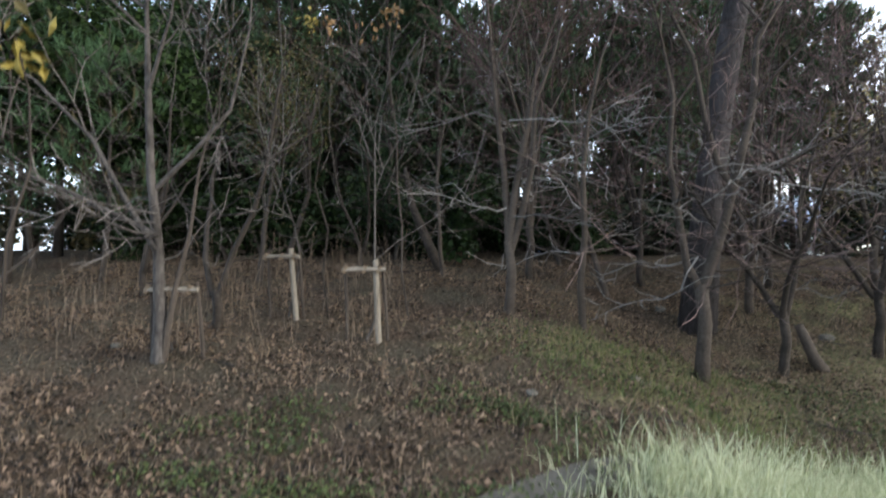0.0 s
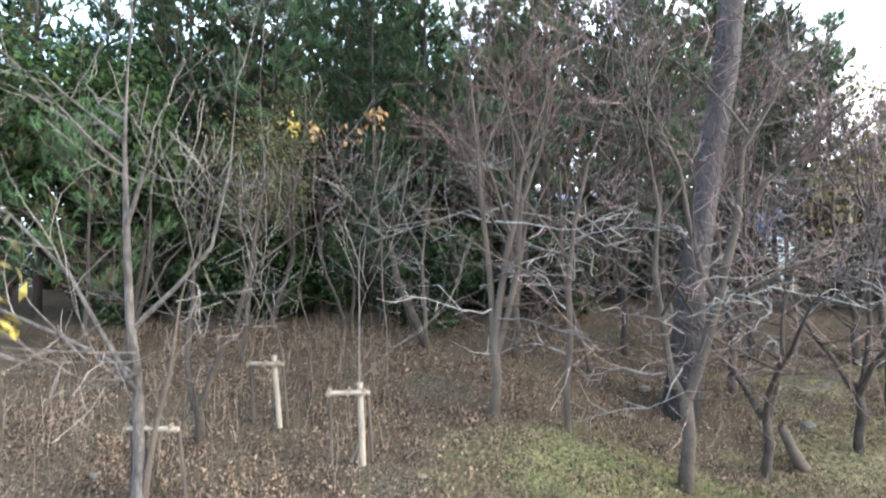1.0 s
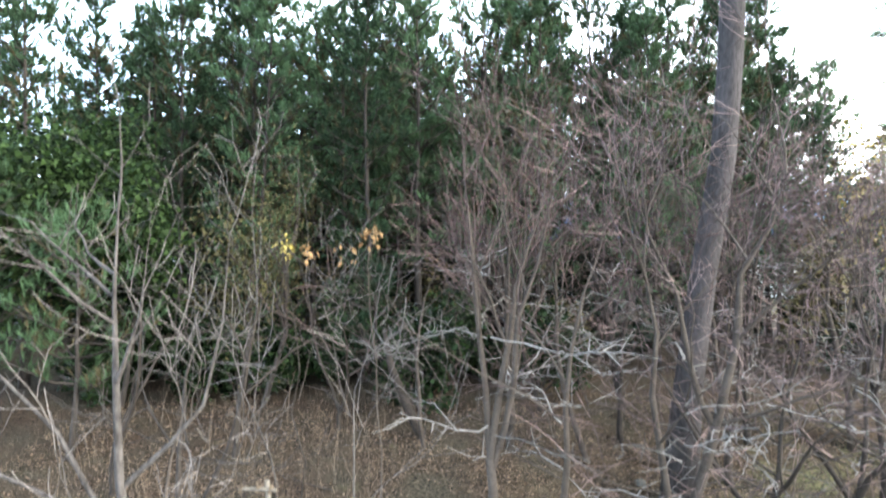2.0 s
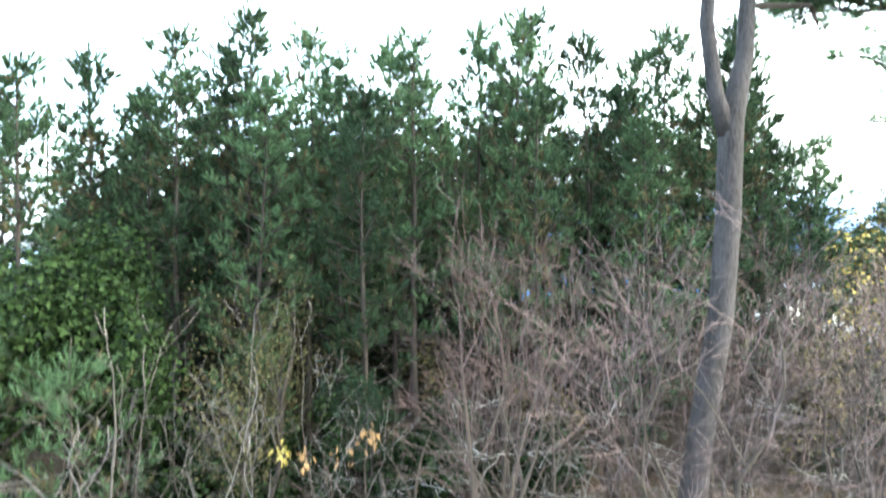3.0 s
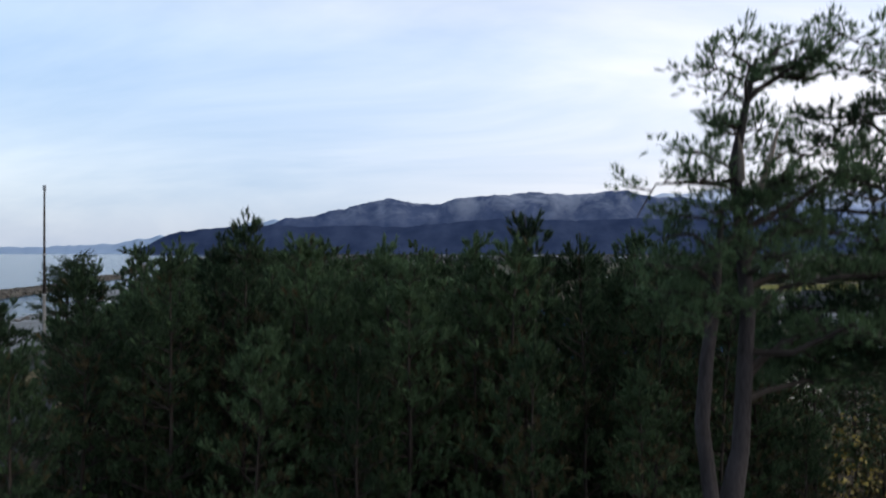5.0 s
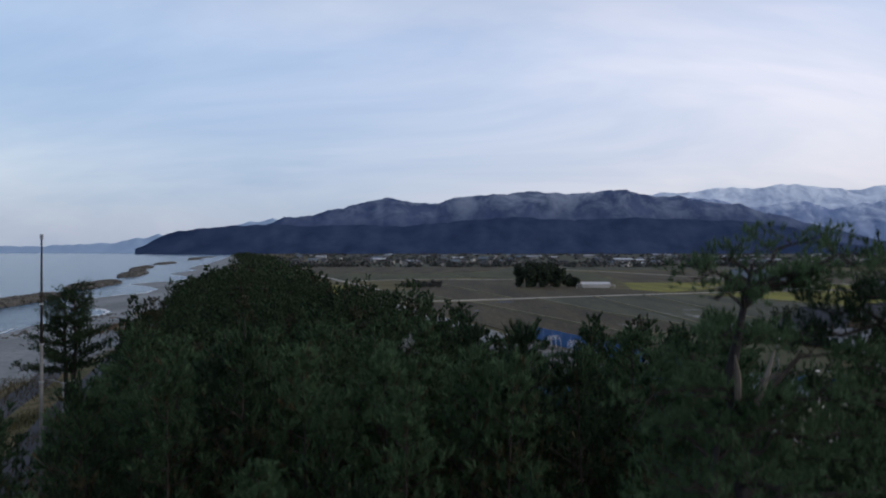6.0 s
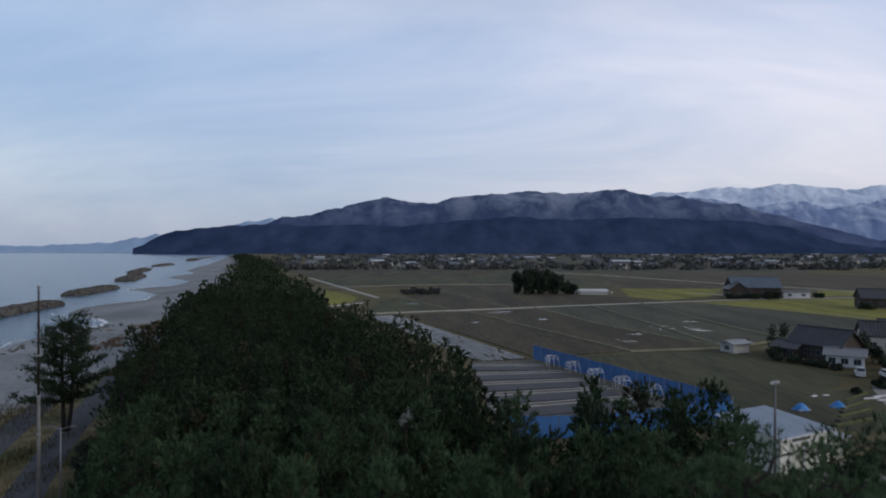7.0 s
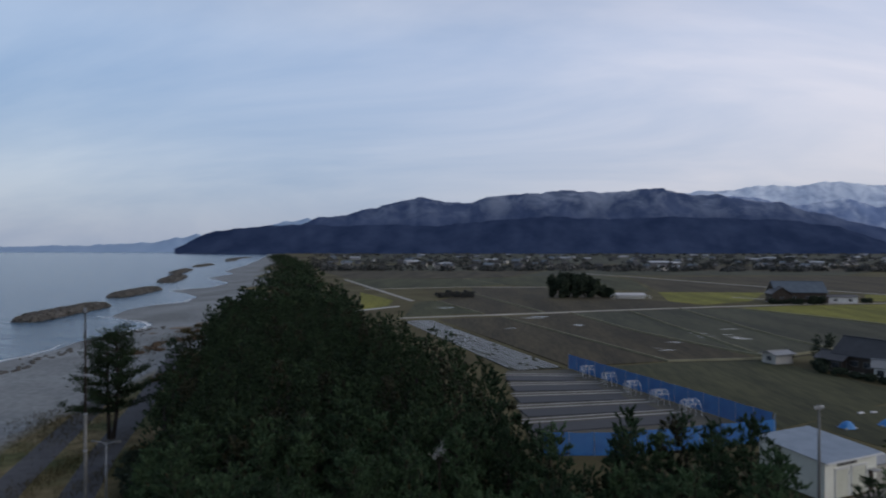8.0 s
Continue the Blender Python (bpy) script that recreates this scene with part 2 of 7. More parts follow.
    "sign_ink": material("sign_ink", (0.05, 0.05, 0.05), (0.10, 0.10, 0.10), 0.6, 3.0, 20.0, 0.0),
    "tyre": material("tyre", (0.015, 0.015, 0.015), (0.04, 0.04, 0.04), 0.8, 5.0, 40.0, 0.2),
    "steel": material("steel", (0.20, 0.21, 0.22), (0.36, 0.37, 0.38), 0.45, 3.0, 25.0, 0.1, metal=0.6),
    # Ditch soil and weeds, darkened by the shade of the bank beside it.
    "ditch": material("ditch", (0.012, 0.013, 0.009), (0.035, 0.034, 0.022), 0.95, 0.4, 5.0, 0.4),
    "pole_concrete": material("pole_concrete", (0.085, 0.085, 0.082), (0.22, 0.22, 0.21), 0.8, 1.0, 15.0, 0.2),
    "red_lens": material("red_lens", (0.35, 0.02, 0.02), (0.5, 0.04, 0.03), 0.3, 3.0, 20.0, 0.0),
    "tarp": material("tarp", (0.03, 0.16, 0.42), (0.07, 0.27, 0.60), 0.5, 1.2, 8.0, 0.4),
    "rock": material("rock", (0.03, 0.03, 0.028), (0.10, 0.096, 0.09), 0.9, 0.5, 6.0, 0.6, per_island=0.5),
    "armour_block": material("armour_block", (0.046, 0.044, 0.041), (0.135, 0.128, 0.118), 0.9, 0.3, 4.0, 0.5, per_island=0.5),
    "driftwood": material("driftwood", (0.16, 0.13, 0.10), (0.34, 0.30, 0.26), 0.9, 1.0, 12.0, 0.4),
    "clump_leaf": material("clump_leaf", (0.012, 0.022, 0.014), (0.04, 0.055, 0.03), 0.8, 0.1, 1.0, 0.0, per_island=0.6),
    "far_leaf": material("far_leaf", (0.040, 0.046, 0.046), (0.085, 0.086, 0.082), 0.9, 0.05, 0.5, 0.0, per_island=0.8),
    "foam": material("foam", (0.55, 0.58, 0.60), (0.80, 0.82, 0.84), 0.8, 0.4, 3.0, 0.1),
}


def net_material(name, dark, light, cover):
    """Netting or thin sheeting: cloth with an open weave that covers a share of what lies behind it."""
    m = bpy.data.materials.new(name)
    m.use_nodes = True
    n, l = m.node_tree.nodes, m.node_tree.links
    b = n["Principled BSDF"]
    b.inputs["Roughness"].default_value = 0.7
    noise_ = n.new("ShaderNodeTexNoise"); noise_.inputs["Scale"].default_value = 0.6
    l.new(n.new("ShaderNodeTexCoord").outputs["Object"], noise_.inputs["Vector"])
    ramp = n.new("ShaderNodeValToRGB")
    ramp.color_ramp.elements[0].color, ramp.color_ramp.elements[1].color = (*dark, 1), (*light, 1)
    l.new(noise_.outputs["Fac"], ramp.inputs[0]); l.new(ramp.outputs[0], b.inputs["Base Color"])
    clear = n.new("ShaderNodeBsdfTransparent")
    mix = n.new("ShaderNodeMixShader"); mix.inputs[0].default_value = cover
    l.new(clear.outputs[0], mix.inputs[1]); l.new(b.outputs[0], mix.inputs[2])
    l.new(mix.outputs[0], n["Material Output"].inputs["Surface"])
    return m


def water_material():
    m = bpy.data.materials.new("sea_water")
    m.use_nodes = True
    n, l = m.node_tree.nodes, m.node_tree.links
    b = n["Principled BSDF"]
    b.inputs["Base Color"].default_value = (0.008, 0.060, 0.122, 1)
    b.inputs["Roughness"].default_value, b.inputs["IOR"].default_value = 0.18, 1.33
    pos = n.new("ShaderNodeNewGeometry")
    h = None
    for scale, stretch, rise in ((0.05, (0.6, 1.6, 1), 1.0), (0.35, (0.7, 1.4, 1), 0.45)):
        mp = n.new("ShaderNodeMapping"); mp.inputs["Scale"].default_value = stretch
        mp.inputs["Rotation"].default_value = (0, 0, radians(20))
        l.new(pos.outputs["Position"], mp.inputs[0])
        t = n.new("ShaderNodeTexNoise"); t.inputs["Scale"].default_value = scale; t.inputs["Detail"].default_value = 5
        l.new(mp.outputs[0], t.inputs["Vector"])
        bp = n.new("ShaderNodeBump"); bp.inputs["Strength"].default_value = rise; bp.inputs["Distance"].default_value = 1.4
        l.new(t.outputs["Fac"], bp.inputs["Height"])
        if h:
            l.new(h.outputs[0], bp.inputs["Normal"])
        h = bp
    l.new(h.outputs[0], b.inputs["Normal"])
    return m


def ground_material():
    """Leaf litter and thin turf, sand towards the sea, by masks kept on the mesh."""
    m = bpy.data.materials.new("ground_cover")
    m.use_nodes = True
    n, l = m.node_tree.nodes, m.node_tree.links
    b = n["Principled BSDF"]
    b.inputs["Roughness"].default_value, b.inputs["Specular IOR Level"].default_value = 0.95, 0.15
    pos = n.new("ShaderNodeNewGeometry").outputs["Position"]

    def tex(scale, detail=6):
        t = n.new("ShaderNodeTexNoise"); t.inputs["Scale"].default_value = scale; t.inputs["Detail"].default_value = detail
        l.new(pos, t.inputs["Vector"])
        return t.outputs["Fac"]

    def two(fac, a, c, lo=0.35, hi=0.65):
        r = n.new("ShaderNodeValToRGB")
        r.color_ramp.elements[0].position, r.color_ramp.elements[1].position = lo, hi
        r.color_ramp.elements[0].color, r.color_ramp.elements[1].color = (*a, 1), (*c, 1)
        l.new(fac, r.inputs[0])
        return r.outputs[0]

    def mixed(fac, a, c):
        x = n.new("ShaderNodeMix"); x.data_type = "RGBA"
        l.new(fac, x.inputs["Factor"]); l.new(a, x.inputs["A"]); l.new(c, x.inputs["B"])
        return x.outputs["Result"]

    def mask(name, jitter, scale):
        a = n.new("ShaderNodeAttribute"); a.attribute_name = name
        w = n.new("ShaderNodeMath"); w.operation = "MULTIPLY_ADD"; w.inputs[1].default_value = jitter
        l.new(tex(scale), w.inputs[0]); l.new(a.outputs["Fac"], w.inputs[2])
        r = n.new("ShaderNodeMapRange"); r.inputs["From Min"].default_value = 0.3 + jitter / 2; r.inputs["From Max"].default_value = 0.7 + jitter / 2
        l.new(w.outputs[0], r.inputs["Value"])
        return r.outputs["Result"]

    litter = mixed(two(tex(0.9), (0, 0, 0), (1, 1, 1)), two(tex(26), (0.010, 0.007, 0.005), (0.105, 0.070, 0.048), 0.42, 0.60), two(tex(34), (0.012, 0.010, 0.007), (0.095, 0.078, 0.054), 0.42, 0.60))
    turf = two(tex(16), (0.034, 0.034, 0.017), (0.125, 0.115, 0.060), 0.4, 0.6)
    sand = mixed(two(tex(0.035), (0, 0, 0), (1, 1, 1)), two(tex(0.8), (0.222, 0.236, 0.242), (0.342, 0.360, 0.366)), two(tex(1.2), (0.145, 0.152, 0.154), (0.235, 0.244, 0.246)))
    dune = mixed(two(tex(0.09), (0, 0, 0), (1, 1, 1), 0.42, 0.58), two(tex(0.5), (0.14, 0.108, 0.055), (0.26, 0.205, 0.110)), two(tex(0.6), (0.045, 0.055, 0.022), (0.11, 0.115, 0.05)))
    plain = two(tex(0.03), (0.07, 0.06, 0.03), (0.125, 0.11, 0.055))
    c = mixed(mask("turf", 1.7, 1.3), litter, turf)
    c = mixed(mask("plain", 0.2, 0.2), c, plain)
    c = mixed(mask("dune", 0.4, 0.25), c, dune)
    c = mixed(mask("sand", 0.25, 0.12), c, sand)
    l.new(c, b.inputs["Base Color"])
    bp = n.new("ShaderNodeBump"); bp.inputs["Strength"].default_value = 0.7; bp.inputs["Distance"].default_value = 0.03
    l.new(tex(25), bp.inputs["Height"]); l.new(bp.outputs[0], b.inputs["Normal"])
    return m


def mountain_material(name, dark, light, snow_from, snow_to, snow_amount):
    """Wooded slopes, the haze of distance mixed into their colours, with patches of snow from a given height upwards.
    """
    m = bpy.data.materials.new(name)
    m.use_nodes = True
    n, l = m.node_tree.nodes, m.node_tree.links
    b = n["Principled BSDF"]
    b.inputs["Roughness"].default_value, b.inputs["Specular IOR Level"].default_value = 1.0, 0.0
    g = n.new("ShaderNodeNewGeometry")
    t = n.new("ShaderNodeTexNoise"); t.inputs["Scale"].default_value = 0.006; t.inputs["Detail"].default_value = 8; t.inputs["Roughness"].default_value = 0.65
    l.new(g.outputs["Position"], t.inputs["Vector"])
    r = n.new("ShaderNodeValToRGB")
    r.color_ramp.elements[0].position, r.color_ramp.elements[1].position = 0.35, 0.7
    r.color_ramp.elements[0].color, r.color_ramp.elements[1].color = (*dark, 1), (*light, 1)
    l.new(t.outputs["Fac"], r.inputs[0])
    s = n.new("ShaderNodeSeparateXYZ"); l.new(g.outputs["Position"], s.inputs[0])
    h = n.new("ShaderNodeMapRange"); h.inputs["From Min"].default_value, h.inputs["From Max"].default_value = snow_from, snow_to
    l.new(s.outputs["Z"], h.inputs["Value"])
    t2 = n.new("ShaderNodeTexNoise"); t2.inputs["Scale"].default_value = 0.008; t2.inputs["Detail"].default_value = 9; t2.inputs["Roughness"].default_value = 0.68; t2.inputs["Distortion"].default_value = 0.5
    run = n.new("ShaderNodeMapping"); run.inputs["Scale"].default_value, run.inputs["Rotation"].default_value = (0.8, 0.5, 1.1), (0, radians(24), 0)
    l.new(g.outputs["Position"], run.inputs[0]); l.new(run.outputs[0], t2.inputs["Vector"])
    k = n.new("ShaderNodeMapRange"); k.inputs["From Min"].default_value, k.inputs["From Max"].default_value = (0.34, 0.62) if snow_amount > 0.9 else (0.44, 0.62)
    l.new(t2.outputs["Fac"], k.inputs["Value"])
    f = n.new("ShaderNodeMath"); f.operation = "MULTIPLY"; l.new(h.outputs["Result"], f.inputs[0]); l.new(k.outputs["Result"], f.inputs[1])
    f2 = n.new("ShaderNodeMath"); f2.operation = "MULTIPLY"; f2.inputs[1].default_value = snow_amount; l.new(f.outputs[0], f2.inputs[0])
    x = n.new("ShaderNodeMix"); x.data_type = "RGBA"; x.inputs["B"].default_value = (0.74, 0.82, 0.94, 1)
    l.new(f2.outputs[0], x.inputs["Factor"]); l.new(r.outputs[0], x.inputs["A"])
    l.new(x.outputs["Result"], b.inputs["Base Color"])
    return m


M["blue_net"] = net_material("blue_net", (0.012, 0.10, 0.34), (0.03, 0.21, 0.54), 0.80)
M["hoop_film"] = net_material("hoop_film", (0.55, 0.60, 0.62), (0.74, 0.78, 0.80), 0.12)
M["sea_water"], M["ground_cover"] = water_material(), ground_material()


# ---- mesh helpers ----
class Shape:
    """Vertices and faces gathered for one mesh."""

    def __init__(self):
        self.v, self.f = [], []

    def add(self, verts, faces):
        k = len(self.v)
        self.v.extend(tuple(p) for p in verts)
        self.f.extend(tuple(i + k for i in face) for face in faces)
        return self

    def box(self, x0, y0, z0, x1, y1, z1, m=None):
        p = [Vector((x, y, z)) for z in (z0, z1) for x, y in ((x0, y0), (x1, y0), (x1, y1), (x0, y1))]
        if m is not None:
            p = [m @ q for q in p]
        return self.add(p, [(3, 2, 1, 0), (4, 5, 6, 7), (0, 1, 5, 4), (1, 2, 6, 5), (2, 3, 7, 6), (3, 0, 4, 7)])

    def tube(self, points, radii, n=6, cap=True):
        pts = [Vector(p) for p in points]
        rings = []
        side = None
        for i, p in enumerate(pts):
            d = (pts[min(i + 1, len(pts) - 1)] - pts[max(i - 1, 0)])
            d = d.normalized() if d.length > 1e-9 else Vector((0, 0, 1))
            if side is None:
                side = d.orthogonal().normalized()
            side = (side - d * side.dot(d))
            side = side.normalized() if side.length > 1e-6 else d.orthogonal().normalized()
            other = d.cross(side)
            rings.append([p + (side * math.cos(6.28319 * k / n) + other * math.sin(6.28319 * k / n)) * radii[i] for k in range(n)])
        faces = [(i * n + k, i * n + (k + 1) % n, (i + 1) * n + (k + 1) % n, (i + 1) * n + k) for i in range(len(pts) - 1) for k in range(n)]
        if cap:
            faces += [tuple(range(n))[::-1], tuple((len(pts) - 1) * n + k for k in range(n))]
        return self.add([q for ring in rings for q in ring], faces)

    def prism(self, outline, z0, z1):
        """An upright block over a flat outline given anticlockwise; z1 may be a list."""
        n = len(outline)
        tops = z1 if isinstance(z1, (list, tuple)) else [z1] * n
        return self.add([(x, y, z0) for x, y in outline] + [(x, y, t) for (x, y), t in zip(outline, tops)],
                        [tuple(range(n))[::-1], tuple(range(n, 2 * n))] + [(i, (i + 1) % n, n + (i + 1) % n, n + i) for i in range(n)])

    def mesh(self, name, mat, smooth=False):
        me = bpy.data.meshes.new(name)
        me.from_pydata(self.v, [], self.f)
        me.materials.append(mat)
        if smooth:
            me.polygons.foreach_set("use_smooth", [True] * len(me.polygons))
        me.update()
        return me


def tri_mesh(name, verts, mat):
    """A mesh of loose triangles: every three vertices make one."""
    me = bpy.data.meshes.new(name)
    n = len(verts)
    me.vertices.add(n); me.loops.add(n); me.polygons.add(n // 3)
    me.vertices.foreach_set("co", np.asarray(verts, dtype=np.float32).ravel())
    me.loops.foreach_set("vertex_index", np.arange(n, dtype=np.int32))
    me.polygons.foreach_set("loop_start", np.arange(0, n, 3, dtype=np.int32))
    me.materials.append(mat)
    me.update(calc_edges=True)
    return me


def shared_tri_mesh(name, verts, faces, mat, smooth=False):
    """A mesh from arrays of vertices and triangles."""
    me = bpy.data.meshes.new(name)
    verts, faces = np.asarray(verts, dtype=np.float32), np.asarray(faces, dtype=np.int32)
    me.vertices.add(len(verts)); me.loops.add(faces.size); me.polygons.add(len(faces))
    me.vertices.foreach_set("co", verts.ravel())
    me.loops.foreach_set("vertex_index", faces.ravel())
    me.polygons.foreach_set("loop_start", np.arange(0, faces.size, faces.shape[1], dtype=np.int32))
    if smooth:
        me.polygons.foreach_set("use_smooth", np.ones(len(faces), dtype=bool))
    me.materials.append(mat)
    me.update(calc_edges=True)
    return me


def thing(name, at, turn=0.0, label="", category="", group="", kind=""):
    ob = new(name)
    ob.matrix_world = pose(*at, 0, 0, turn)
    return tagged(ob, label, category, group, kind)


def part(name, shape, mat, parent, label="", smooth=False):
    """Links a Shape or a ready mesh as one mesh object under a thing or a part, in the parent's own axes."""
    ob = new(name, shape.mesh(name, M[mat], smooth) if isinstance(shape, Shape) else shape)
    ob.parent = parent
    return tagged(ob, label)


def setting(name, shape, mat, label="", category="", smooth=False):
    ob = new(name, shape.mesh(name, M[mat], smooth) if isinstance(shape, Shape) else shape)
    return tagged(ob, label, category, "", "structure")


def smoothstep(a, b, x):
    t = np.clip((x - a) / (b - a), 0, 1)
    return t * t * (3 - 2 * t)


# ---- the lie of the land ----
FIELD_Z, SEA_Z = 0.5, -2.4
SHORE_Y = [-5000, 0, 100, 145, 171, 200, 212, 232, 250, 287, 318, 360, 403, 450, 506, 580, 675, 800, 1013, 1500, 2026, 3000, 4000, 5200]
SHORE_X = [-100, -100, -106, -113, -116, -117, -112, -122, -148, -159, -149, -160, -198, -188, -200, -250, -262, -320, -372, -520, -683, -1000, -1310, -1700]


FINE_Y = np.concatenate([np.linspace(-5000, 0, 20)[:-1], np.arange(0, 720, 2.0), np.linspace(720, 5200, 200)])
FINE_X = np.interp(FINE_Y, SHORE_Y, SHORE_X)
for _ in range(10):                                        # round the cusps off
    FINE_X[1:-1] = (FINE_X[:-2] + 2 * FINE_X[1:-1] + FINE_X[2:]) / 4
FINE_X = FINE_X + 1.6 * np.sin(FINE_Y * 0.16) * np.sin(FINE_Y * 0.043 + 1)


def shore_x(y):
    return np.interp(y, FINE_Y, FINE_X)


def land(x, y):
    """The height of the ground."""
    x, y = np.asarray(x, dtype=float), np.asarray(y, dtype=float)
    rise = np.interp(y, [-1e4, 1.5, 4.5, 8, 10, 13, 17, 22, 28, 48, 1e4], [-0.45, -0.42, -0.22, 0.40, 0.70, 1.28, 1.74, 1.85, 1.7, 0.5, 0.5])
    dip = 0.95 * smoothstep(0.4, 4.2, x) * (1 - 0.85 * smoothstep(10.5, 16, y)) * smoothstep(2.5, 8, y) * (1 - smoothstep(30, 46, x))
    mound = rise - dip
    bumps = 0.06 * np.sin(1.7 * x + 0.6 * y) * np.sin(1.3 * y - 0.4 * x) + 0.03 * np.sin(4.1 * x - 1.1) * np.sin(3.7 * y + 0.5)
    mound = mound + bumps * smoothstep(2, 5, y) * (1 - smoothstep(25, 45, y))
    road = 0.0
    h = mound + (road - mound) * smoothstep(-18, -34, x - 0) * (1 - smoothstep(110, 180, y))
    s = x - shore_x(y)
    beach = np.interp(s, [-4000, -60, 0, 12, 30, 55], [-9, -5, -2.4, -1.75, -0.7, 0.0])
    k = smoothstep(62, 44, s)
    return h * (1 - k) + np.minimum(beach, h + 0.2) * k


def land_z(x, y):
    return float(land(x, y))


BELT_LEFT = ([17, 33, 47, 56, 100, 147, 298, 610, 900, 1500], [-14, -18.5, -24, -29, -46, -61, -100, -190, -292, -500])
BELT_RIGHT = ([17, 24, 30, 40, 45, 53, 66, 86, 100, 168, 271, 400, 610, 900, 1500], [9, 11, 6.0, 5.0, 4.4, 3.4, 1.0, -6.5, -11, -34, -68, -105, -166, -264, -470])


def axis_lines(steps):
    out = []
    for a, b, d in steps:
        out += list(np.arange(a, b - 1e-6, d))
    out.append(steps[-1][1])
    return np.array(out)


def build_ground():
    xs = axis_lines([(-4950, -1000, 250), (-1000, -400, 40), (-400, -230, 6), (-230, -60, 3), (-60, -20, 2), (-20, 20, 0.4), (20, 50, 1.5), (50, 200, 10), (200, 800, 50), (800, 4950, 250)])
    ys = axis_lines([(-4950, -500, 300), (-500, -30, 25), (-30, 0, 3), (0, 20, 0.4), (20, 50, 1.2), (50, 440, 3.5), (440, 700, 9), (700, 1500, 40), (1500, 4950, 150)])
    X, Y = np.meshgrid(xs, ys)
    Z = land(X, Y)
    nx, ny = len(xs), len(ys)
    idx = np.arange(nx * ny).reshape(ny, nx)
    quads = np.stack([idx[:-1, :-1], idx[:-1, 1:], idx[1:, 1:], idx[1:, :-1]], -1).reshape(-1, 4)
    me = shared_tri_mesh("ground", np.stack([X, Y, Z], -1).reshape(-1, 3), quads, M["ground_cover"], True)
    s = X - shore_x(Y)
    shade = smoothstep(-1.5, 1.5, X - np.interp(Y, *BELT_LEFT)) * smoothstep(4.0, 1.0, X - np.interp(Y, *BELT_RIGHT)) * (Y > 17)
    masks = {
        "sand": smoothstep(50, 38, s),
        "dune": smoothstep(72, 58, s) * smoothstep(36, 46, s) * (1 - shade),
        "plain": smoothstep(44, 52, Y) * smoothstep(40, 70, s) * (1 - shade) + smoothstep(40, 60, X) * (1 - smoothstep(44, 52, Y)),
        "turf": np.clip(0.5 * smoothstep(4.2, 6.0, X) * smoothstep(17, 12, Y) * smoothstep(8, 10, Y) + 0.6 * smoothstep(0.0, 2.6, X) * smoothstep(8, 4, np.abs(X - 3.2)) * smoothstep(12, 9, Y) + 0.55 * np.exp(-((X - 1.0) ** 2 / 3 + (Y - 8.6) ** 2 / 1.2)) + 0.3 * np.exp(-((X + 1.6) ** 2 + (Y - 5.6) ** 2) / 0.8), 0, 1),
    }
    for name, values in masks.items():
        a = me.attributes.new(name, "FLOAT", "POINT")
        a.data.foreach_set("value", np.ascontiguousarray(values, dtype=np.float32).ravel())
    return tagged(new("ground", me), "brown leaf litter and thin turf running out to fields and sand", "ground", "", "structure")


build_ground()
sea = Shape()
sea.add([(-4950, -4950, SEA_Z), (-60, -4950, SEA_Z), (-60, 300, SEA_Z), (-120, 600, SEA_Z), (-1150, 4950, SEA_Z), (-4950, 4950, SEA_Z)], [(0, 1, 2, 3, 4, 5)])
setting("water", sea, "sea_water", "calm grey-blue sea under an overcast sky", "sea")


# ---- mountains ----
def mountain_range(name, mat, label, base_y, depth, px, py, seed, spur, category="mountain"):
    """A range whose crest line is given as bearings (px) and heights (py) on a wide plan; spurs run down its face."""
    cols, rows = 260, 40
    bear = np.linspace(px[0], px[-1], cols)
    crest = np.interp(bear, px, py)
    verts = np.zeros((rows + 1, cols, 3))
    for j in range(rows + 1):
        f = j / rows                              # 0 at the foot, 0.6 on the crest, 1 at the back
        y = base_y + depth * f
        x = bear * y
        up = smoothstep(0, 0.62, np.array(f)) if f <= 0.62 else 1 - 0.75 * smoothstep(0.62, 1.0, np.array(f))
        crest_y = base_y + depth * 0.62
        for i in range(cols):
            r = noise.fractal(Vector((x[i] * spur, y * spur * 0.35, seed)), 1.0, 2.1, 5)
            r2 = noise.fractal(Vector((x[i] * spur * 4, y * spur * 3, seed + 7)), 1.0, 2.1, 4)
            near = 1 - abs(f - 0.62) / 0.62
            face = (1 - near) * min(1.0, f * 5)
            jag = noise.fractal(Vector((bear[i] * 45, seed, 0.5)), 1.0, 2.0, 4) * 0.0022
            top = (crest[i] + jag) * crest_y + 24
            h = top * (float(up) + 0.30 * r * face + 0.03 * r2 * min(1, f * 5))
            verts[j, i] = (x[i], y, max(h, 0) + 0.4 - 6.0 * (f < 0.01))
    idx = np.arange((rows + 1) * cols).reshape(rows + 1, cols)
    quads = np.stack([idx[:-1, :-1], idx[:-1, 1:], idx[1:, 1:], idx[1:, :-1]], -1).reshape(-1, 4)
    ob = new(name, shared_tri_mesh(name, verts.reshape(-1, 3), quads, mat, True))
    return tagged(ob, label, category, "", "structure")


def crest(text):
    """Crest line as bearing and elevation, both as tangents, from a table of thousandths."""
    rows = [tuple(float(q) / 1000 for q in pair.split(",")) for pair in text.split()]
    return [a for a, _ in rows], [b for _, b in rows]


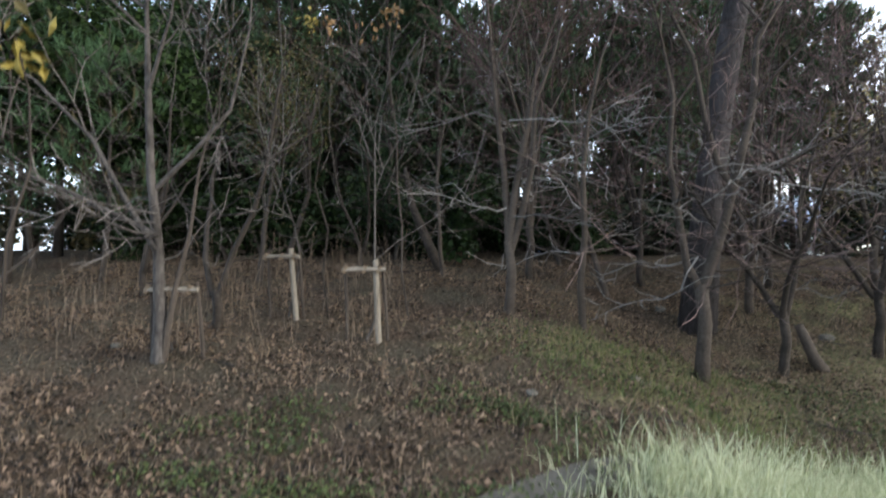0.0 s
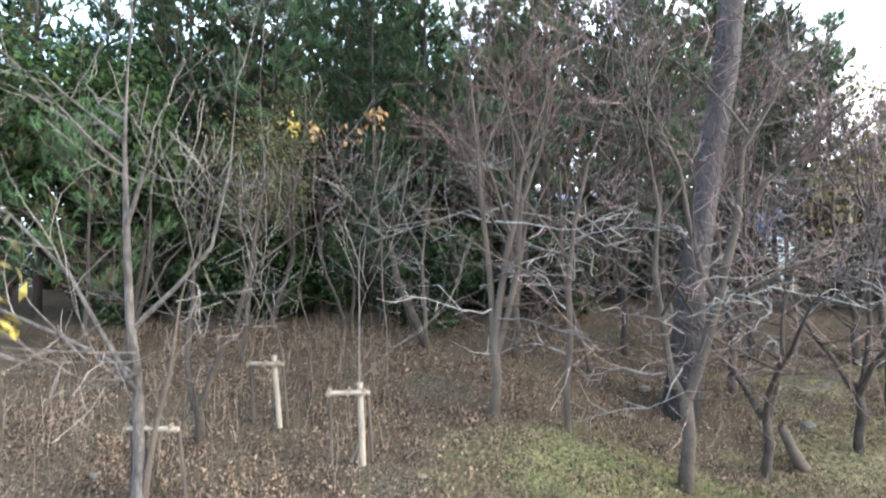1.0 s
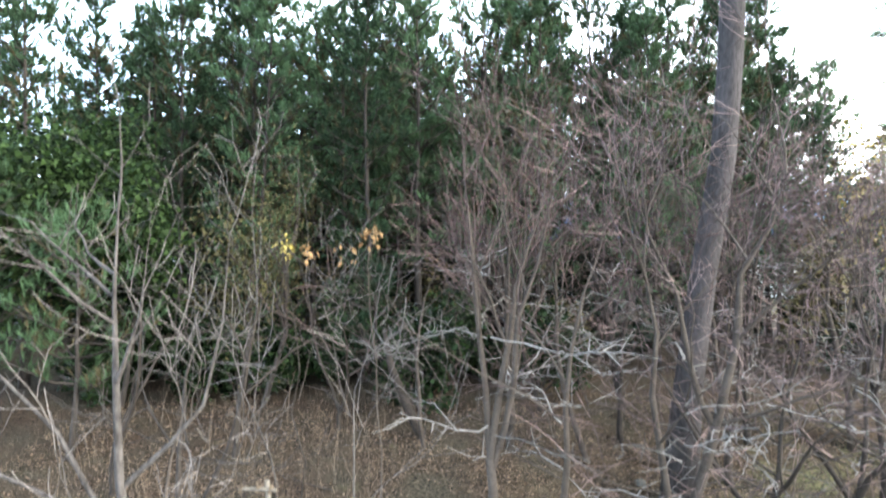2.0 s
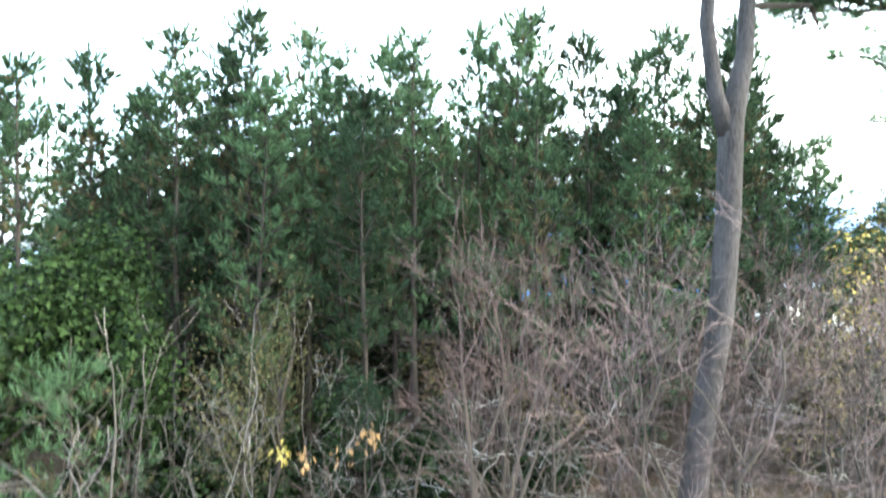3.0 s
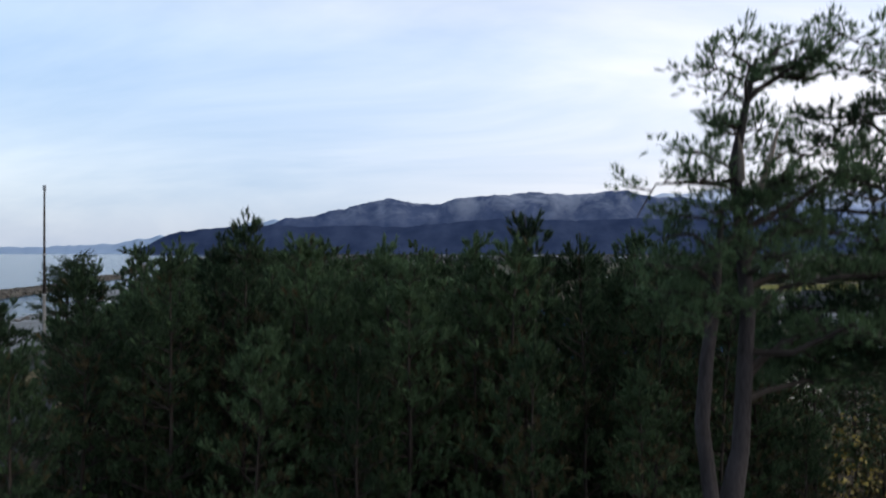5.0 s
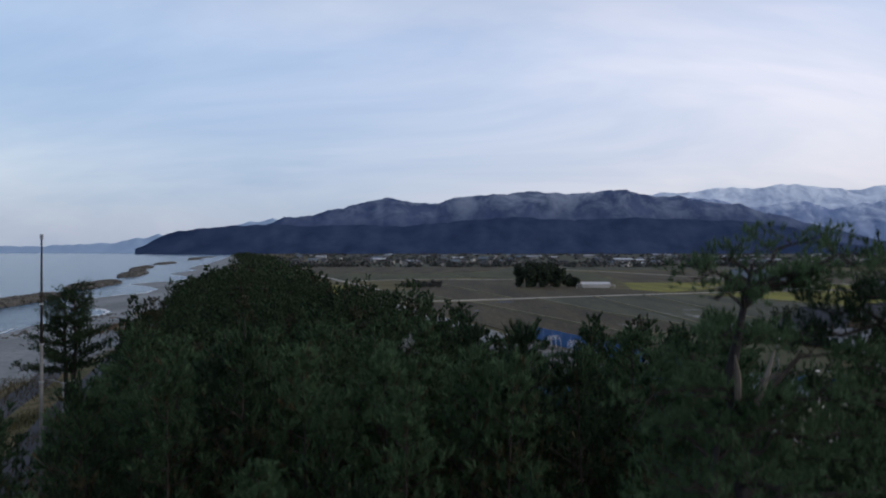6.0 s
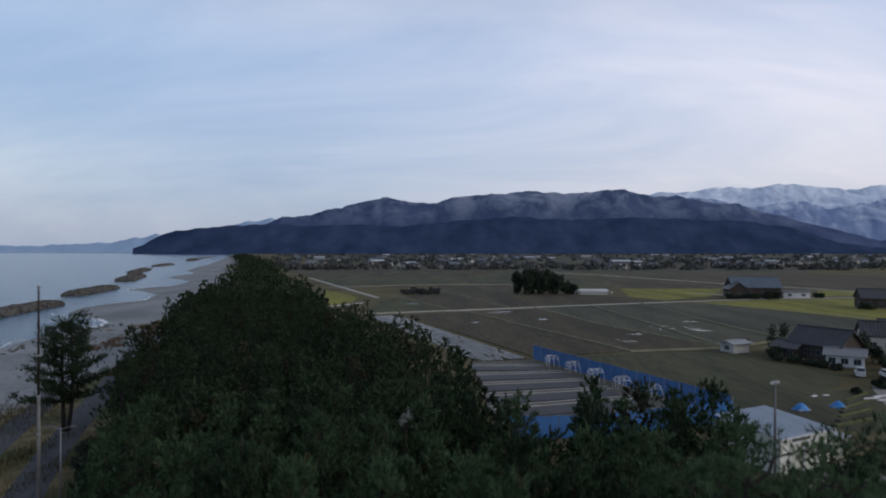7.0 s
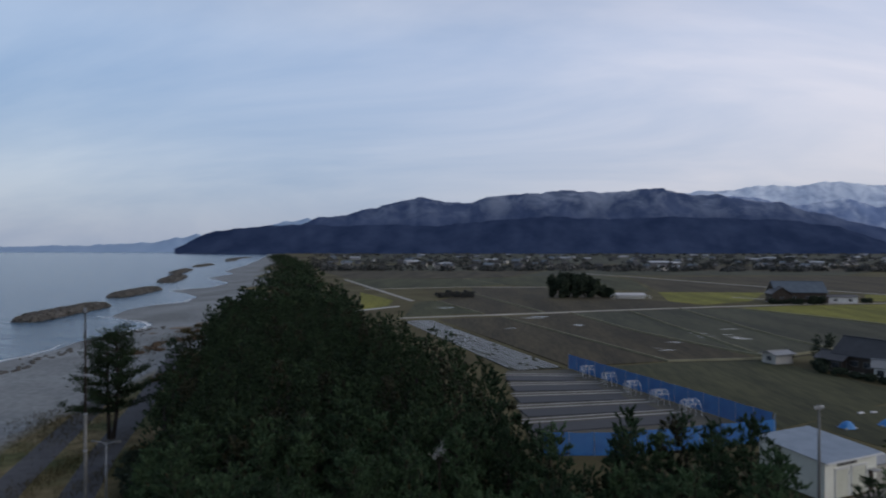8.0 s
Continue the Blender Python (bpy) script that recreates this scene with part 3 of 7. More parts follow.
# Peaks: bare rock lightened to pale blue, so the colours carry haze.
snowy = mountain_material("hazy_snow_peaks", (0.22, 0.30, 0.47), (0.36, 0.45, 0.62), 60, 330, 0.97)
# Ridge and foothills: blue haze of the distance is put into the colours.
upper = mountain_material("hazy_slopes", (0.042, 0.066, 0.136), (0.092, 0.124, 0.215), 150, 390, 0.28)
lower = mountain_material("hazy_foothills", (0.026, 0.042, 0.090), (0.050, 0.072, 0.136), 900, 1000, 0.0)
# Shoulder: painted between ridge and peaks, with haze in the base colours.
shoulder = mountain_material("hazy_shoulder", (0.14, 0.20, 0.36), (0.24, 0.32, 0.50), 90, 360, 0.75)
# Cape: haze over the bay painted as a colour close to the sky's.
hazy = mountain_material("hazy_cape", (0.30, 0.41, 0.57), (0.34, 0.45, 0.61), 900, 1000, 0.0)

LOW_X, LOW_H = crest("-486,-1 -473,5 -455,17 -437,24 -402,30 -358,35 -322,36 -269,40 -234,35 -163,38 -74,35 14,42 103,50 191,46 280,49 368,48 457,44 545,33 607,14 634,7 669,3 694,2 811,2 988,2")
UP_X, UP_H = crest("-322,20 -304,29 -251,49 -207,53 -189,61 -163,63 -127,73 -92,81 -57,75 -12,71 14,81 67,84 138,90 191,87 227,90 271,93 315,84 368,81 457,69 545,47 634,25 687,12 811,20")
SNOW_X, SNOW_H = crest("191,63 227,82 297,85 368,88 430,97 483,95 545,103 581,97 634,93 694,100 811,104 988,91")
CAPE_X, CAPE_H = crest("-959,2 -694,4 -605,6 -517,10 -481,17 -450,23 -428,17 -393,6 -358,27 -344,34 -304,43 -269,47 -234,38 -198,20")
mountain_range("mountain_foothills", lower, "wooded foothills above the coastal plain, dark blue haze in their colour", 3000, 600, LOW_X, LOW_H, 3.0, 0.004)
mountain_range("mountain_ridge", upper, "wooded ridge dusted with snow behind the foothills, blue haze in its colour", 3500, 700, UP_X, UP_H, 11.0, 0.0035)
mountain_range("mountain_peaks", snowy, "high snow-covered peaks under low cloud, pale haze in their colour", 4100, 700, SNOW_X, SNOW_H, 23.0, 0.003)
mountain_range("mountain_cape", hazy, "distant cape across the bay, pale haze in its colour", 4300, 400, CAPE_X, CAPE_H, 31.0, 0.003, "headland")
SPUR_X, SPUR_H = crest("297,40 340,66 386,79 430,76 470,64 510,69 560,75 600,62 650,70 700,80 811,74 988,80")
mountain_range("mountain_shoulder", shoulder, "shoulder of the mountains streaked with snow, blue haze in its colour", 3800, 600, SPUR_X, SPUR_H, 41.0, 0.004)


# ---- pines ----
def frames_to(dirs):
    """For each direction, two axes across it."""
    d = dirs / np.maximum(np.linalg.norm(dirs, axis=1, keepdims=True), 1e-9)
    ref = np.where(np.abs(d[:, 2:3]) < 0.9, np.array([[0.0, 0.0, 1.0]]), np.array([[1.0, 0.0, 0.0]]))
    a = np.cross(d, ref); a /= np.linalg.norm(a, axis=1, keepdims=True)
    return d, a, np.cross(d, a)


def shoots(centres, dirs, length, body, reach, width, count, rng):
    """Plump blunt shoots like candles: a close brush that swells towards its end, roughened all along by needles that stand out from it."""
    n = len(centres)
    d, a, b = frames_to(dirs)
    grown = length * rng.uniform(0.6, 1.2, (n, 1))
    bend = rng.normal(0, 0.09, (n, 3)) * grown
    turn = rng.uniform(0, 6.283, n)
    ring = []
    for k in range(3):
        out = a * np.cos(turn + k * 2.094)[:, None] + b * np.sin(turn + k * 2.094)[:, None]
        ring.append(centres + bend + d * grown * rng.uniform(0.66, 0.92, (n, 1)) + out * body * rng.uniform(0.8, 1.25, (n, 1)))
    end = centres + bend * 1.1 + d * grown * 1.04
    faces = [np.stack(q, 1) for k in range(3) for q in ((centres, ring[k - 2], ring[k]), (ring[k], ring[k - 2], end))]
    brush = np.stack(faces, 1).reshape(-1, 3)
    if not count:
        return brush
    ang = rng.uniform(0, 6.283, (n, count)); along = rng.uniform(0.0, 1.0, (n, count)) ** 0.8
    size = rng.uniform(0.6, 1.15, (n, count)) * reach
    lean = (1.3 - 0.55 * along ** 3) * rng.uniform(0.7, 1.1, (n, count))
    c, s = np.cos(ang)[..., None], np.sin(ang)[..., None]
    out = a[:, None, :] * c + b[:, None, :] * s
    half = (b[:, None, :] * c - a[:, None, :] * s) * width * 0.5
    root = centres[:, None, :] + d[:, None, :] * (along * grown)[..., None] + bend[:, None, :] * (along ** 2)[..., None]
    way = out * np.sin(lean)[..., None] + d[:, None, :] * np.cos(lean)[..., None]
    tip = root + (way + rng.normal(0, 0.12, way.shape)) * size[..., None]
    return np.concatenate([brush, np.stack([root - half, root + half, tip], 2).reshape(-1, 3)])


def pine_skeleton(rng, height, crown_base, radius, bend=0.25, step=0.64, limbs=(3, 4)):
    """Trunk line, branch lines with radii, and the shoots (place and direction)."""
    k = 9
    sway = rng.normal(0, bend * 0.35, (k + 1, 2)).cumsum(0) * 0.35
    trunk = np.column_stack([sway[:, 0], sway[:, 1], np.linspace(0, height, k + 1)])
    trunk[0, :2] = 0

    def on_trunk(z):
        return np.array([np.interp(z, trunk[:, 2], trunk[:, i]) for i in range(3)])

    branches, places, ways = [], [], []
    z = crown_base
    turn = rng.uniform(0, 6.28)
    while z < height - 0.6:
        f = (z - crown_base) / (height - crown_base)
        reach = radius * (0.80 + 0.45 * f if f < 0.3 else 0.82 * (1 - ((f - 0.3) / 0.7) ** 1.15) + 0.12)
        for _ in range(rng.integers(limbs[0], limbs[1] + 1)):
            turn += 2.4 + rng.normal(0, 0.25)
            n = max(0.35, reach * rng.uniform(0.6, 1.12))
            rise = 0.12 + 0.5 * f + rng.normal(0, 0.1)
            out = np.array([math.cos(turn), math.sin(turn), 0])
            root = on_trunk(z + rng.normal(0, 0.08))
            pts = [root]
            for j in range(1, 4):
                g = j / 3
                pts.append(root + out * n * g + np.array([0, 0, n * (rise * g + 0.28 * g * g)]) + rng.normal(0, 0.05, 3) * n * 0.5)
            branches.append((pts, [0.012 + 0.012 * n, 0.011 + 0.008 * n, 0.010 + 0.003 * n, 0.006]))
            pts = np.array(pts)
            ends = [(pts[3], out)]
            for _ in range(int(n * 1.9 + rng.uniform(0.3, 1.3))):
                g = rng.uniform(0.3, 0.95)
                base = np.array([np.interp(g, [0, 1 / 3, 2 / 3, 1], pts[:, i]) for i in range(3)])
                a = turn + rng.choice([-1, 1]) * rng.uniform(0.5, 1.3)
                w = np.array([math.cos(a), math.sin(a), rng.uniform(0.2, 0.8)])
                end = base + w * rng.uniform(0.25, 0.6) * min(1.0, 0.4 + n * 0.4)
                branches.append(([base, end], [0.011, 0.006]))
                ends.append((end, w))
            for g in rng.uniform(0.1, 0.8, 1):
                ends.append((np.array([np.interp(g, [0, 1 / 3, 2 / 3, 1], pts[:, i]) for i in range(3)]), out * 0.3))
            for end, w in ends:
                for _ in range(rng.integers(2, 5)):
                    side = rng.normal(0, 1, 3)
                    places.append(end + side * 0.035 - w * rng.uniform(0, 0.16))
                    ways.append(w * 0.45 + side * 0.36 + np.array([0, 0, 0.85]))
        z += step * rng.uniform(0.75, 1.25) * (1.15 - 0.4 * f)
    for j in range(9):                                     # the leader and the candles round it
        places.append(on_trunk(height - 0.4) + np.array([rng.normal(0, 0.05), rng.normal(0, 0.05), -0.13 * j]))
        ways.append(np.array([rng.normal(0, 0.05 + 0.09 * j), rng.normal(0, 0.05 + 0.09 * j), 1.0]))
    return trunk, branches, np.array(places), np.array(ways)


def pine(at, height, crown_base, radius, seed, thick=0.12, label="", group="", dry=0.15, shoot=0.36, body=0.050, reach=0.19, width=0.025, count=27, dead=True, step=0.60):
    rng = np.random.default_rng(seed)
    trunk, branches, places, ways = pine_skeleton(rng, height, crown_base, radius, step=step)
    ob = thing("pine_tree", at, 0, label, "pine tree", group)
    s = Shape()
    s.tube(trunk, [thick * (1.35 if i == 0 else 1.0) * (1 - 0.88 * i / (len(trunk) - 1)) for i in range(len(trunk))], 8)
    part("trunk", s, "young_bark", ob, "dark brown cracked bark", True)
    s = Shape()
    for pts, radii in branches:
        s.tube(pts, radii, 3, False)
    if dead:
        for _ in range(14):
            z = rng.uniform(min(1.2, crown_base), crown_base + 1.0); a = rng.uniform(0, 6.28); n = rng.uniform(0.4, 1.3)
            c = np.array([np.interp(z, trunk[:, 2], trunk[:, 0]), np.interp(z, trunk[:, 2], trunk[:, 1]), z])
            s.tube([c, c + np.array([math.cos(a), math.sin(a), 0.15]) * n * 0.5, c + np.array([math.cos(a + 0.2), math.sin(a + 0.2), 0.1]) * n], [0.014, 0.01, 0.005], 3, False)
    tagged(part("branch_mass", s, "young_bark", ob), kind="stuff")
    inside = (np.hypot(places[:, 0], places[:, 1]) < 0.6 * radius) & (places[:, 2] < 0.75 * height)   # old needles brown inside the crown first
    brown = rng.uniform(size=len(places)) < np.where(inside, 2.2 * dry, 0.25 * dry)
    tagged(part("foliage", tri_mesh("needles", shoots(places[~brown], ways[~brown], shoot, body, reach, width, count, rng), M["needle"]), "needle", ob, "dense green needle shoots"), kind="stuff")
    if brown.any():
        tagged(part("dry_foliage", tri_mesh("dry_needles", shoots(places[brown], ways[brown], shoot, body, reach, width, count, rng), M["dry_needle"]), "dry_needle", ob, "browned needle shoots"), kind="stuff")
    return ob


# The edge of the wood facing the clearing: place, height of the top above the sea-side datum.
EDGE_PINES = [(-12.3, 21.5, 15.2), (-10.4, 22.0, 14.0), (-9.0, 20.8, 15.3), (-7.9, 23.0, 15.7), (-7.0, 22.0, 16.9), (-5.0, 22.4, 15.8), (-3.7, 21.0, 14.6),
              (-1.1, 20.2, 14.9), (0.9, 22.0, 16.0), (1.8, 21.5, 16.1), (3.1, 22.5, 16.6), (5.0, 22.0, 16.0), (6.8, 21.6, 16.1), (8.6, 21.2, 15.8), (9.9, 22.6, 15.9),
              (-14.6, 20.0, 13.6), (-10.9, 16.0, 12.9), (-16.5, 23.0, 13.5), (11.8, 24.0, 14.0), (-2.4, 18.6, 12.6), (2.6, 18.8, 13.0), (5.9, 18.4, 12.2), (-5.9, 18.9, 13.2)]
PINE_LABEL = "young black pine with dense upright green shoots in the wood"
patterns, inner = [], []
for i in range(9):
    h = 13.0 + 0.45 * (i % 5)
    patterns.append(pine((EDGE_PINES[i][0], EDGE_PINES[i][1], land_z(*EDGE_PINES[i][:2]) - 0.1), h, 2.7 + 0.35 * (i % 4), 1.9 + 0.14 * (i % 3), 100 + i, 0.10 + 0.01 * (i % 4), PINE_LABEL, "pines of the coastal wood"))
INNER_AT = [(-6.2, 26.5), (-1.4, 25.2), (3.9, 26.4), (-10.6, 26.0), (7.6, 25.6), (0.9, 28.3)]
for i, (x, y) in enumerate(INNER_AT):
    inner.append(pine((x, y, land_z(x, y) - 0.1), 13.0 + 0.45 * (i % 5), 4.6 + 0.3 * (i % 3), 1.95 + 0.14 * (i % 3), 140 + i, 0.12, PINE_LABEL, "pines of the coastal wood", shoot=0.40, body=0.062, reach=0.20, width=0.036, count=13, step=0.66))


def stand_pine(i, x, y, top, rng):
    """A copy of one of the pine patterns, scaled so that its top reaches the given height."""
    deep = (y > 25 and -13 < x < 8) or y > 29
    choice = inner if deep else patterns
    ob = choice[i % len(choice)]
    z = land_z(x, y) - 0.1
    h = 13.0 + 0.45 * (i % len(choice) % 5)
    k = (top + 0.05 - z) / h
    return copy_thing(ob, pose(x, y, z, rng.normal(0, 1.5), rng.normal(0, 1.5), rng.uniform(0, 360)) @ Matrix.Diagonal((0.5 + 0.5 * k, 0.5 + 0.5 * k, k, 1)))


rng = np.random.default_rng(5)
for i, (x, y, top) in enumerate(EDGE_PINES):
    if i >= len(patterns):
        stand_pine(i * 4 + 1, x, y, top, rng)


for i, (x, y, h, w) in enumerate([(-7.3, 12.0, 5.4, 1.5), (-9.3, 12.1, 6.2, 1.7), (-4.9, 15.6, 4.6, 1.2), (-1.9, 15.2, 3.8, 1.1)]):
    pine((x, y, land_z(x, y) - 0.1), h, 1.0 + 0.5 * (i < 2), w, 170 + i, 0.06, "bushy young pine at the edge of the clearing", "young pines by the clearing", shoot=0.30, body=0.022, reach=0.17, width=0.017, count=22, dead=False, step=0.5)


def in_wood(x, y):
    """The belt of pines along the coast, and the strip of it that reaches towards the sheds."""
    ragged = 0.02 * max(0.0, y - 60) if y < 300 else 4.8
    left = np.interp(y, *BELT_LEFT) + ragged * (math.sin(y / 7.3) + 0.7 * math.sin(y / 19 + 1))
    right = np.interp(y, *BELT_RIGHT) + ragged * (math.sin(y / 9.1 + 2) + 0.6 * math.sin(y / 23))
    belt = left < x < right
    strip = 30 < y < 42 and 0.21 * y < x < min(0.47 * y, 15 + (42 - y) * 0.2)
    return belt or strip


# nearer pines, each a tree of its own
spots = []
def free(x, y, gap):
    return all((x - a) ** 2 + (y - b) ** 2 > gap * gap for a, b in spots)


spots += [(x, y) for x, y, _ in EDGE_PINES] + INNER_AT
tries = 0
while len(spots) < 104 and tries < 20000:
    tries += 1
    y = 22.5 + 19 * rng.uniform() ** 1.1
    x = rng.uniform(-22, 17)
    if in_wood(x, y) and free(x, y, 2.2):
        spots.append((x, y))
        edge = min(1.0, max(0.0, (x - np.interp(y, [17, 33, 47, 56, 100], [-14, -18.5, -24, -29, -46])) / 6))
        stand_pine(rng.integers(0, 900), x, y, 11.8 + 2.8 * edge + (rng.normal(0.3, 0.3) if x > 6 else rng.normal(0, 0.8)), rng)


for i, (x, y, top) in enumerate([(12.2, 24.0, 12.2), (14.4, 24.8, 12.5), (16.6, 24.2, 10.1), (18.2, 26.4, 10.2), (13.4, 27.2, 12.9), (15.8, 28.0, 12.9), (19.6, 23.2, 8.4), (20.4, 27.6, 10.0), (17.6, 21.8, 10.4), (11.2, 20.6, 10.0), (21.8, 25.0, 8.2), (24.6, 40.5, 9.6), (27.0, 41.5, 9.9), (28.8, 43.5, 9.6), (25.6, 37.5, 9.2), (22.8, 36.0, 9.4), (29.6, 46.5, 9.5), (26.6, 45.2, 9.6)]):
    stand_pine(i * 2, x, y, top, rng)
for i, ob in enumerate(patterns):
    k = (EDGE_PINES[i][2] + 0.05 - ob.location.z) / (13.0 + 0.45 * (i % 5))
    ob.scale = (0.5 + 0.5 * k, 0.5 + 0.5 * k, k)


def far_pines(name, count, y0, y1, power, tufts, size, label, gap):
    """Pines farther along the belt in one mesh: stems and crowns of shoots."""
    r = np.random.default_rng(int(y0))
    tris, dull, stems, got, tries, taken = [], [], Shape(), 0, 0, set()
    while got < count and tries < count * 60:
        tries += 1
        y = y0 + (y1 - y0) * r.uniform() ** power
        mid = np.interp(y, [40, 168, 298, 610, 900, 1500], [-12, -52, -84, -178, -278, -485])
        x = mid + r.uniform(-60, 60)
        if not in_wood(x, y):
            continue
        cell = (int(x // gap), int(y // gap))
        if cell in taken:
            continue
        taken.add(cell)
        got += 1
        z = land_z(x, y)
        h = 12.5 + r.normal(0, 1.2)
        n = tufts
        edge = np.interp(y, *BELT_RIGHT) - x
        h -= 2.0 * float(smoothstep(7, 1, x - np.interp(y, *BELT_LEFT))) * (y < 400)   # lower towards the sea wind
        low = 4.5 if edge > 5 else 1.6                      # the outer row is clothed nearly to the ground
        f = r.uniform(0, 1, n) ** 0.75
        a = r.uniform(0, 6.283, n)
        rad = r.uniform(1.7, 2.6) * np.where(f < 0.3, 0.75 + f * 0.8, 0.98 * (1 - (np.maximum(f - 0.3, 0) / 0.7) ** 1.3) + 0.02) * np.sqrt(r.uniform(0.35, 1, n)) * (1 + 0.22 * np.sin(3 * a + 9 * f + x)) + 0.12
        c = np.column_stack([x + np.cos(a) * rad, y + np.sin(a) * rad, z + low + (h - low) * f])
        d = np.column_stack([np.cos(a) * 0.55, np.sin(a) * 0.55, np.ones(n)]) + r.normal(0, 0.25, (n, 3))
        (dull if r.uniform() < 0.13 else tris).append(shoots(c, d, size * 0.8, size * (0.24 if y0 > 100 else 0.21), size * 0.46, size * 0.20, 0 if y0 > 100 else 5, r))
        if y < 140:
            stems.tube([(x, y, z - 0.1), (x, y, z + h * 0.8)], [0.14, 0.05], 4, False)
    ob = new(name, tri_mesh(name, np.concatenate(tris), M["wood_needle"]))
    tagged(ob, label, "pine wood", "", "stuff")
    tagged(part("dull_crowns", tri_mesh("dull_needles", np.concatenate(dull), M["dull_needle"]), "dull_needle", ob, "crowns of duller olive-brown needles"), kind="stuff")
    if stems.v:
        part("stems", stems, "pine_bark", ob)
    return ob


far_pines("pine_wood", 520, 38, 150, 1.2, 105, 0.68, "dense dark green canopy of the coastal pine belt", 2.4)
far_pines("distant_pine_wood", 650, 145, 1400, 2.0, 22, 1.7, "far end of the dark pine belt along the beach", 3.5)


# ---- the old forked pine and its neighbour ----
def old_pine(at, stems, seed, label, extra_limbs=(), stubs=(), bark="pine_bark"):
    """A tall old pine: stems given as lines with radii; tufted limbs in layers near the top."""
    r = np.random.default_rng(seed)
    ob = thing("old_pine_tree", at, 0, label, "pine tree")
    s, limbs, places, ways = Shape(), Shape(), [], []

    def limb(root, out, n, rise, tufts):
        pts = [root + out * n * g + np.array([0, 0, n * (rise * g + 0.16 * math.sin(3.0 * g))]) + r.normal(0, 0.06, 3) * n * (g > 0) for g in (0, 0.25, 0.5, 0.75, 1.0)]
        limbs.tube(pts, [0.040 * n ** 0.5, 0.033 * n ** 0.5, 0.026 * n ** 0.5, 0.018, 0.010], 5, False)
        P = np.array(pts)
        for _ in range(max(5, int(n * 5.2))):                       # side boughs, each with a few rounded tufts
            g = r.uniform(0.2, 1.0)
            b = np.array([np.interp(g, [0, .25, .5, .75, 1], P[:, i]) for i in range(3)])
            a = r.uniform(0, 6.28)
            w = out * 0.6 + np.array([math.cos(a), math.sin(a), 0.1 + 0.45 * r.uniform()]); w /= np.linalg.norm(w)
            m = r.uniform(0.3, 0.85)
            bow = np.array([0, 0, -0.10 * m + 0.05])
            limbs.tube([b, b + w * m * 0.5 + bow, b + w * m], [0.015, 0.011, 0.006], 4, False)
            for q in (0.62, 1.0):
                c = b + w * m * q + (bow if q < 1 else 0)
                for _ in range(tufts // 2):
                    e = r.normal(0, 1, 3)
                    places.append(c + e * 0.075); ways.append(e * 0.55 + w * 0.5 + np.array([0, 0, 0.75]))

    for line, radii, crown_from in stems:
        s.tube(line, radii, 10)
        L = np.array(line)
        top = L[-1, 2]
        z, a = crown_from, r.uniform(0, 6.28)
        while z < top:
            f = (z - crown_from) / (top - crown_from)
            root = np.array([np.interp(z, L[:, 2], L[:, i]) for i in range(3)])
            for _ in range(r.integers(2, 4)):
                a += 2.2 + r.normal(0, 0.4)
                n = (2.1 if f < 0.6 else (0.8 if f < 0.76 else 1.5)) * r.uniform(0.55, 1.05)
                n *= 0.6 if math.cos(a) < -0.2 else 1.0
                limb(root, np.array([math.cos(a), math.sin(a), 0]), n, 0.10 + 0.3 * f + r.normal(0, 0.08), 13)
            z += r.uniform(0.4, 0.75)
    for root, out, n, rise in extra_limbs:
        out = np.array(out, dtype=float); out /= np.linalg.norm(out)
        limb(np.array(root, dtype=float), out, n, rise, 13)
    for p, q in stubs:
        part("dead_stub", Shape().tube([p, tuple((np.array(p) + np.array(q)) / 2 + np.array([0.03, 0, 0.02])), q], [0.06, 0.05, 0.015], 6), "stake_wood", ob, "bleached broken limb")
    part("trunk", s, bark, ob, "tall bare grey trunk", True)
    tagged(part("branch_mass", limbs, "young_bark", ob), kind="stuff")
    tagged(part("foliage", tri_mesh("needles", shoots(np.array(places), np.array(ways), 0.13, 0.022, 0.13, 0.017, 15, r), M["needle"]), "needle", ob, "tufts of dark green needles"), kind="stuff")
    return ob


